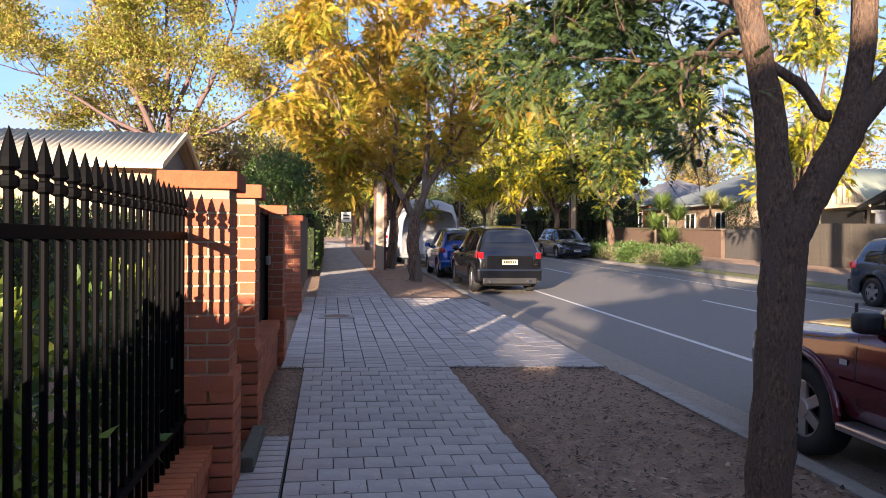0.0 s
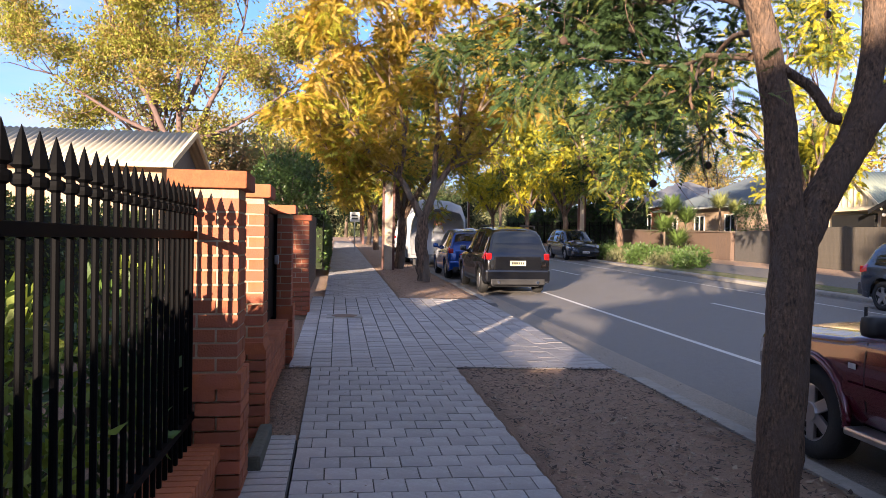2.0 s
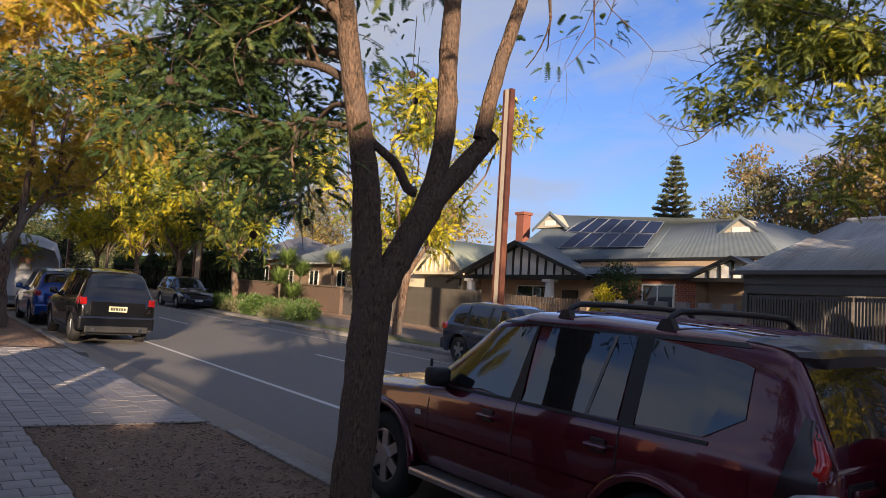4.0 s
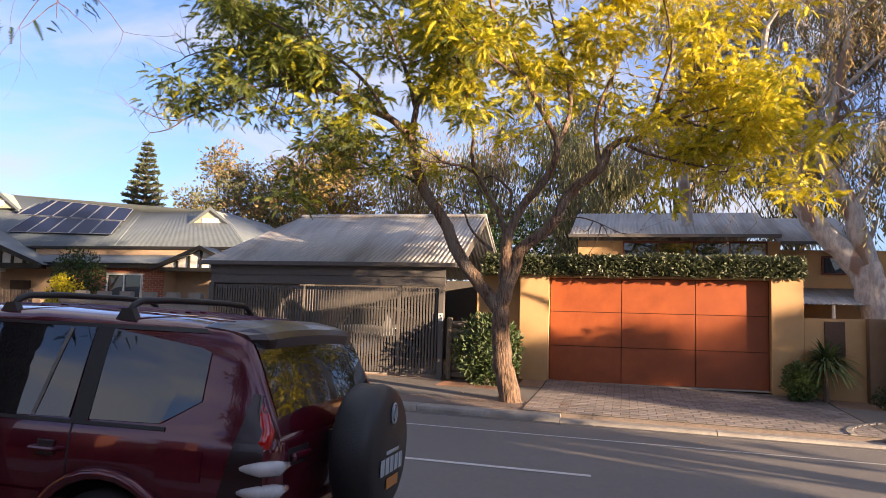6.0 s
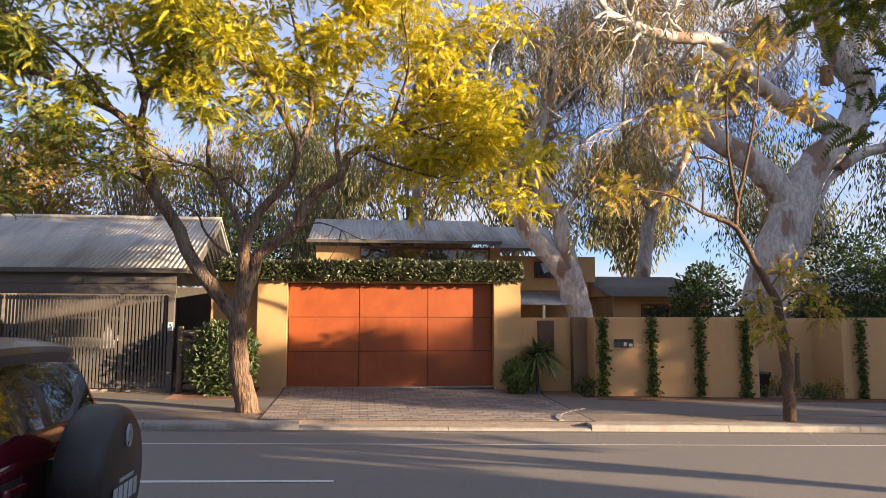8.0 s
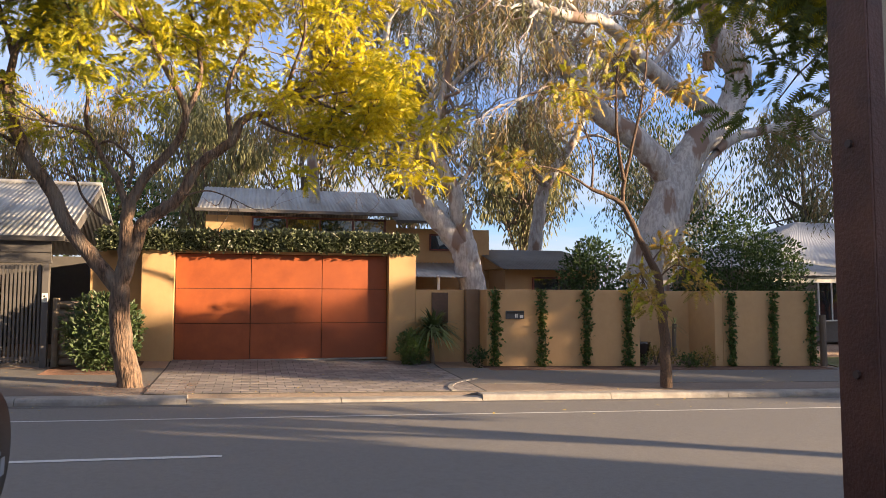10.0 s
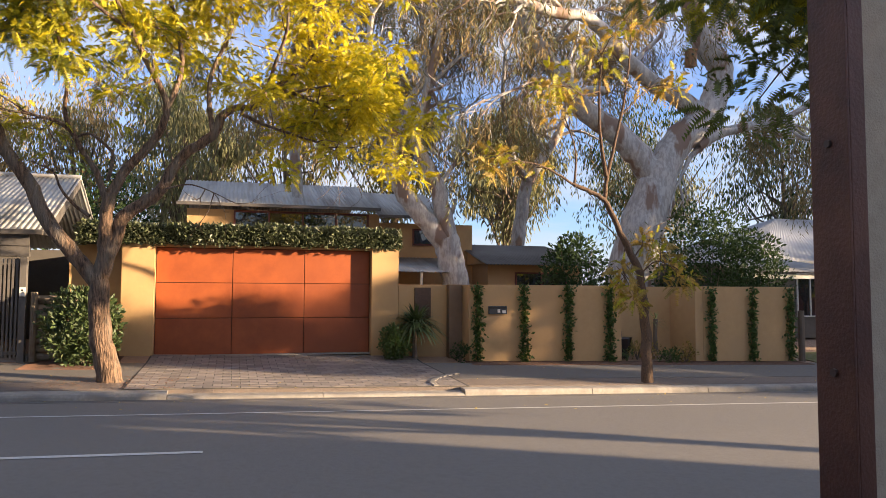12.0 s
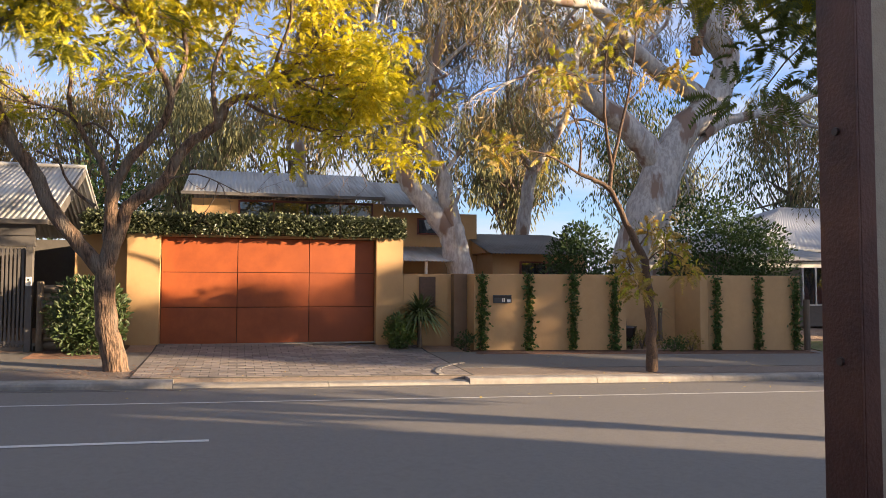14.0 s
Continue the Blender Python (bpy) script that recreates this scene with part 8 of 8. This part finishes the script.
K.append(([(0.10, -0.74, 7.63), (0.29, -0.19, 8.82), (0.53, -0.16, 10.55), (0.80, -0.66, 12.87)], (0.13, 0.06), 0.5))
K.append(([(0.20, -1.29, 8.40), (-0.02, -2.09, 8.65), (-0.30, -2.73, 8.39)], (0.08, 0.04), 0.5))
gum((28, -11.6, 0.0), K, 33, "tall gum tree with shaggy bark at its foot", 1.0)
gum((27, -2.5, 0.0), [
    ([(0, 0, 0), (0, 0.3, 5), (0.2, 0.5, 8.5), (0.2, 0.4, 11)], (0.3, 0.12), 0.3),
    ([(0, 0.4, 7.5), (0.2, 2.2, 9.2), (0.2, 3.6, 10.0)], (0.14, 0.06), 0.5),
    ([(0, 0.4, 8), (0.2, -1.4, 9.6), (0.2, -2.8, 10.2)], (0.14, 0.06), 0.5),
], 34, "slender gum tree above the tan house roof", 0.9)


def nest_box(x, y, z, k, label):
    n = thing("nest_box", label, "nest box", pose(x, y, z), "nest boxes")
    wood = mat("nest_timber", (0.34, 0.19, 0.10), (0.24, 0.13, 0.07), rough=0.85, scale=12, stretch=(1, 1, 0.2), bump=0.2)
    part("body", box(-0.14 * k, 0.14 * k, -0.14 * k, 0.14 * k, 0, 0.55 * k, 0.008), wood, n)
    part("lid", box(-0.19 * k, 0.17 * k, -0.17 * k, 0.17 * k, 0.552 * k, 0.585 * k, 0.006), wood, n)
    part("entrance", tube([(-0.146 * k, 0, 0.4 * k), (-0.13 * k, 0, 0.4 * k)], 0.045 * k, 12), INK, n)
    part("hanger", box(0.142 * k, 0.4 * k, -0.03, 0.03, 0.2 * k, 0.26 * k), TIMBER, n)


nest_box(21.30, -14.64, 9.44, 1.0, "wooden nest box fixed to the great gum limb")
nest_box(23.50, -4.99, 6.99, 0.8, "small wooden nest box on the leaning gum")


def far_tree(x, y, h, r, seed, mats, n=70, per=60, size=0.42, leaf=broad_leaf, name="background_tree", label="", trunk=0.25, base=None, z_low=0.35, bark=None):
    """A tree some way off: trunk, limbs and a crown of many uneven leaf clumps."""
    rnd = random.Random(seed)
    z0 = gz(min(x, 50), max(-60, min(100, y))) - 0.2 if base is None else base
    root = thing(name, label or "tall gum tree in the gardens behind", "tree", pose(x, y, z0), "background trees")
    bm = bmesh.new()
    add_tube(bm, [(0, 0, 0), (0.1, 0.1, h * 0.3), (0.0, 0.2, h * 0.75)], [trunk, trunk * 0.7, trunk * 0.2], 8)
    sets = [([], []) for _ in mats]
    for i in range(n):
        d = rand_dir(rnd)
        q = rnd.uniform(0.45, 1.0)
        zc = h * (z_low + (1 - z_low) * 0.5)
        c = Vector((d.x * r * q, d.y * r * q, zc + d.z * h * (1 - z_low) * 0.5 * q))
        k = 0.75 + 0.5 * noise.noise(c * 0.35 + Vector((seed, 0, 0)))
        c = Vector((c.x * k, c.y * k, c.z))
        if i % 3 == 0:
            add_tube(bm, [(0, 0.1, h * rnd.uniform(0.25, 0.6)), c * 0.6 + Vector((0, 0, h * 0.12)), c], [trunk * 0.35, trunk * 0.2, 0.02], 5, cap=False)
        V, F = sets[rnd.randrange(len(mats))]
        clump(V, F, c, r * rnd.uniform(0.18, 0.34), per, leaf, size, rnd, 0.75)
    part("trunk", bm, bark or GUM, root, smooth=True)
    for (V, F), m in zip(sets, mats):
        if V:
            raw("crown", V, F, m, root)
    return root


k_ = 0
for x, y, h, r, ms in ((62, 36, 16.5, 5.0, [OLIVE, OLIVEB]), (60, 29, 15.5, 4.6, [OLIVEB, OLIVE]), (58, 23, 17, 5, [OLIVEB, RUSTLEAF]), (55, 16, 16, 5, [OLIVE, OLIVEB]), (50, 9, 15, 5, [OLIVE, OLIVEB]),
                       (46, 3, 14, 4.5, [OLIVE]), (44, -3, 15, 4.5, [OLIVE, OLIVEB]), (42, -9, 15, 4.5, [OLIVE]), (44, -17, 15, 5, [OLIVE]), (42, -25, 15, 5, [OLIVE, DKGRN]), (36, -31, 14, 5, [DKGRN, OLIVE]),
                       (30, -40, 13, 5, [DKGRN, OLIVE]), (52, -32, 17, 6, [OLIVE]), (36, 2, 12, 3.6, [OLIVE]), (37, -14, 13, 3.6, [OLIVE]),
                       (45, 62, 12, 6, [OLIVEB, RUSTLEAF]), (40, 76, 13, 6, [RUSTLEAF, OLIVE]), (30, 90, 12, 6, [OLIVE, RUSTLEAF]), (22, 100, 12, 5, [GOLD, OLIVE]), (8, 112, 12, 6, [GOLD, OLIVE]), (-5, 60, 9, 4, [JGRN, OLIVE]), (-6, 75, 10, 5, [OLIVE, GOLD]), (-8, 50, 8, 3.5, [OLIVEB, OLIVE]), (1, 100, 9, 5, [OLIVE, DKGRN]), (14, 108, 9, 5, [DKGRN, OLIVE]), (4, 95, 6, 4, [DKGRN]), (-6, 105, 12, 6, [OLIVE, GOLD]),
                       (20, 66, 9, 4, [DKGRN, OLIVE]), (21, 56, 8, 3.5, [DKGRN, JGRN]), (22, 80, 10, 4, [JLIME, OLIVE])):
    k_ += 1
    far_tree(x, y, h, r, 300 + k_, ms, 100 if x > 45 else 80, 85, 0.34, long_leaf if x > 30 and y < 20 else broad_leaf, bark=TIMBER)
BARE = mat("bare_twig", (0.16, 0.10, 0.09), (0.1, 0.07, 0.06), rough=0.9)
B = (-6.2, 31, gz(-6, 31))
tree("garden_tree", "tall open-crowned tree in fresh yellow-green leaf", B, [
    ([(0, 0, 0), (0, 0, 2.5), (-0.2, 0, 4.0)], (0.28, 0.2), 0),
    ([(-0.2, 0, 3.8), (-1.2, 0, 6.0), (-2.3, 0, 8.0), (-3.0, 0, 10.0)], (0.15, 0.04), 0.6),
    ([(-0.2, 0, 3.8), (0.8, 0, 6.0), (1.6, 0.2, 7.8), (2.2, 0.3, 9.6)], (0.15, 0.04), 0.6),
    ([(-0.2, 0, 3.9), (-0.3, 0.2, 7.0), (-0.4, 0.2, 11.0)], (0.15, 0.04), 0.6),
    ([(-0.6, 0, 4.8), (-2.4, 0, 5.6), (-4.0, 0, 6.6), (-5.0, 0, 7.2)], (0.1, 0.03), 0.6),
    ([(0.3, 0, 4.8), (1.8, 0, 5.4), (3.0, 0, 6.2), (3.8, 0, 6.8)], (0.1, 0.03), 0.6),
    ([(-0.3, 0, 6.0), (-1.4, 0, 8.6), (-1.4, 0, 11.0)], (0.1, 0.03), 0.5),
    ([(0, 0, 6.0), (1.0, 0, 8.8), (1.0, 0, 11.2)], (0.1, 0.03), 0.5),
], BARE, [LIMEY, LIMEY, RUSTLEAF], broad_leaf, 0.13, 46, 0.75, depth=3, seed=41, length=1.55, lift=0.12, split=(2, 3), thin=0.95, sub=3)
far_tree(-9.5, 40, 14, 5.5, 405, [LIMEY, OLIVE, LIMEY], 90, 70, 0.22, label="tall garden tree in fresh leaf further back", bark=BARE)
B = (-2.2, 36, gz(-2, 36))
tree("bare_tree", "small leafless plum tree with purple-brown twigs", B, [
    ([(0, 0, 0), (0, 0, 1.8)], (0.15, 0.12), 0),
    ([(0, 0, 1.7), (-0.8, 0, 3.4), (-1.4, 0, 5.0)], (0.09, 0.03), 0.6),
    ([(0, 0, 1.7), (0.7, 0, 3.4), (1.3, 0, 5.0)], (0.09, 0.03), 0.6),
    ([(0, 0, 1.7), (0.0, 0.3, 3.6), (0.1, 0, 5.4)], (0.09, 0.03), 0.6),
], BARE, [RUSTLEAF], broad_leaf, 0.06, 4, 0.3, depth=3, seed=42, length=1.1, lift=0.15, thin=0.5)


def norfolk_pine():
    t = thing("norfolk_pine", "tall symmetrical conifer with tiered branches", "tree", pose(70, 51, 1.0))
    rnd = random.Random(9)
    bm = bmesh.new()
    h = 19.6
    add_tube(bm, [(0, 0, 0), (0, 0, h)], [0.4, 0.05], 8)
    V, F = [], []
    z = 5.0
    while z < h - 0.3:
        r = (h - z) * 0.27 * rnd.uniform(0.8, 1.15) + 0.25
        for i in range(10):
            a = 2 * math.pi * (i + rnd.random() * 0.4) / 10
            d = Vector((math.cos(a), math.sin(a), 0))
            pts = [Vector((0, 0, z)), d * r * 0.5 + Vector((0, 0, z - 0.05)), d * r + Vector((0, 0, z + 0.12 * r))]
            add_tube(bm, pts, [0.06, 0.04, 0.01], 4, cap=False)
            m = max(5, int(r * 9))
            for k in range(m):
                c = pts[0].lerp(pts[2], (k + 0.5) / m)
                for _ in range(4):
                    broad_leaf(V, F, c + rand_dir(rnd) * 0.08, (d + rand_dir(rnd) * 0.9 + Vector((0, 0, 0.4))), rand_dir(rnd), 0.34, rnd)
        z += 0.98 * (0.6 + 0.4 * (h - z) / h)
    part("trunk", bm, TIMBER, t)
    raw("needles", V, F, mat("conifer_green", (0.09, 0.11, 0.045), (0.05, 0.065, 0.03), rough=0.7, scale=1, island=0.3), t)


norfolk_pine()

leafy_box("tall_hedge", "dark overgrown hedge behind the iron fence", 19.2, 20.8, 48, 84, 1.0, 4.6, 7000, 0.28, DKGRN, 15)
leafy_box("tall_hedge", "dense greenery closing the end of the street", -14, 30, 116, 119, 1.5, 9.0, 9000, 0.6, OLIVE, 16)
pods = bpy.data.objects["street_tree"]
for px, py, pz in ((2.27, 5.4, 2.2), (2.71, 5.4, 2.35), (1.55, 5.4, 3.24), (3.68, 5.4, 3.56), (2.0, 5.2, 3.3), (3.3, 4.9, 3.6)):
    pb = bmesh.new()
    bmesh.ops.create_icosphere(pb, subdivisions=2, radius=0.032)
    for v in pb.verts:
        v.co = Vector((v.co.x + px - 2.55, v.co.y * 0.45 + py - 4.15, v.co.z * 1.05 + pz - pods.location.z))
    add_tube(pb, [(px - 2.55, py - 4.15, pz - pods.location.z + 0.02), (px - 2.53, py - 4.13, pz - pods.location.z + 0.5)], 0.003, 4)
    part("seed_pod", pb, mat("pod_brown", (0.05, 0.028, 0.018), rough=0.8, scale=20), pods)

# ---------------------------------------------------------------- unseen things behind the camera, added for shade and reflections
# unseen trees added to put dark crowns in the car windows
far_tree(-6.5, 3.0, 9.5, 3.6, 401, [JGRN, OLIVE], 50, 60, 0.34, label="unseen leafy tree added behind the iron fence", bark=TIMBER)
far_tree(-9.5, -6.0, 10.0, 3.6, 402, [JGRN, DKGRN], 40, 60, 0.34, label="unseen leafy tree added behind the iron fence", bark=TIMBER, z_low=0.5)
# unseen green screen, keeps bright low sky out of the rear windows
leafy_box("tall_hedge", "unseen greenery added to darken reflections in the cars", -8, 34, -84, -81, -2.0, 13.0, 9000, 0.7, OLIVE, 17)
# unseen tree added to keep the sun off the gum limbs
far_tree(16.2, -27, 15, 5, 407, [JGRN, OLIVE], 110, 90, 0.4, label="unseen tall tree added to shade the gum limbs", bark=TIMBER)
# unseen trees added to cover sky glow in the car reflections
far_tree(16.0, -36, 12, 4.5, 403, [JGRN, OLIVE], 50, 60, 0.4, label="unseen leafy tree added further down the far verge", bark=TIMBER)
far_tree(16.0, -52, 10, 4, 404, [JGRN, OLIVE], 50, 60, 0.4, label="unseen leafy tree added further down the far verge", bark=TIMBER)
# unseen sun blocker for the parked car; dim walls dull its reflections
hip_house("unseen_shade_house", "unseen two storey house added to shade the parked car", -8, -2.2, -24, -13, 5.0, 6.8, BLUEGREY, mat("dim_wall", (0.16, 0.14, 0.12), (0.12, 0.105, 0.09), rough=0.9), 3, -0.4)
# unseen villas added to shade the road and footpath
hip_house("unseen_corner_house", "unseen brick villa added to block low sun", -26, -12, -34, -18, 3.2, 5.6, BLUEGREY, BRICKI, 5, -0.6)
hip_house("unseen_corner_house", "unseen brick villa added further down to block low sun", -18, -5, -58, -40, 3.2, 5.8, BLUEGREY, BRICKI, 5, -1.0)
# unseen street trees added to filter the sun on the far wall
for i, (x, y, k) in enumerate(((2.4, -17, 0.5), (2.4, -38, 1.2), (2.4, -46, 1.2))):
    street_row(x, y, 7.5, 0.2, 140 + i, [JLIME, JGRN], k, 1.2, leaf=broad_leaf, size=0.62)
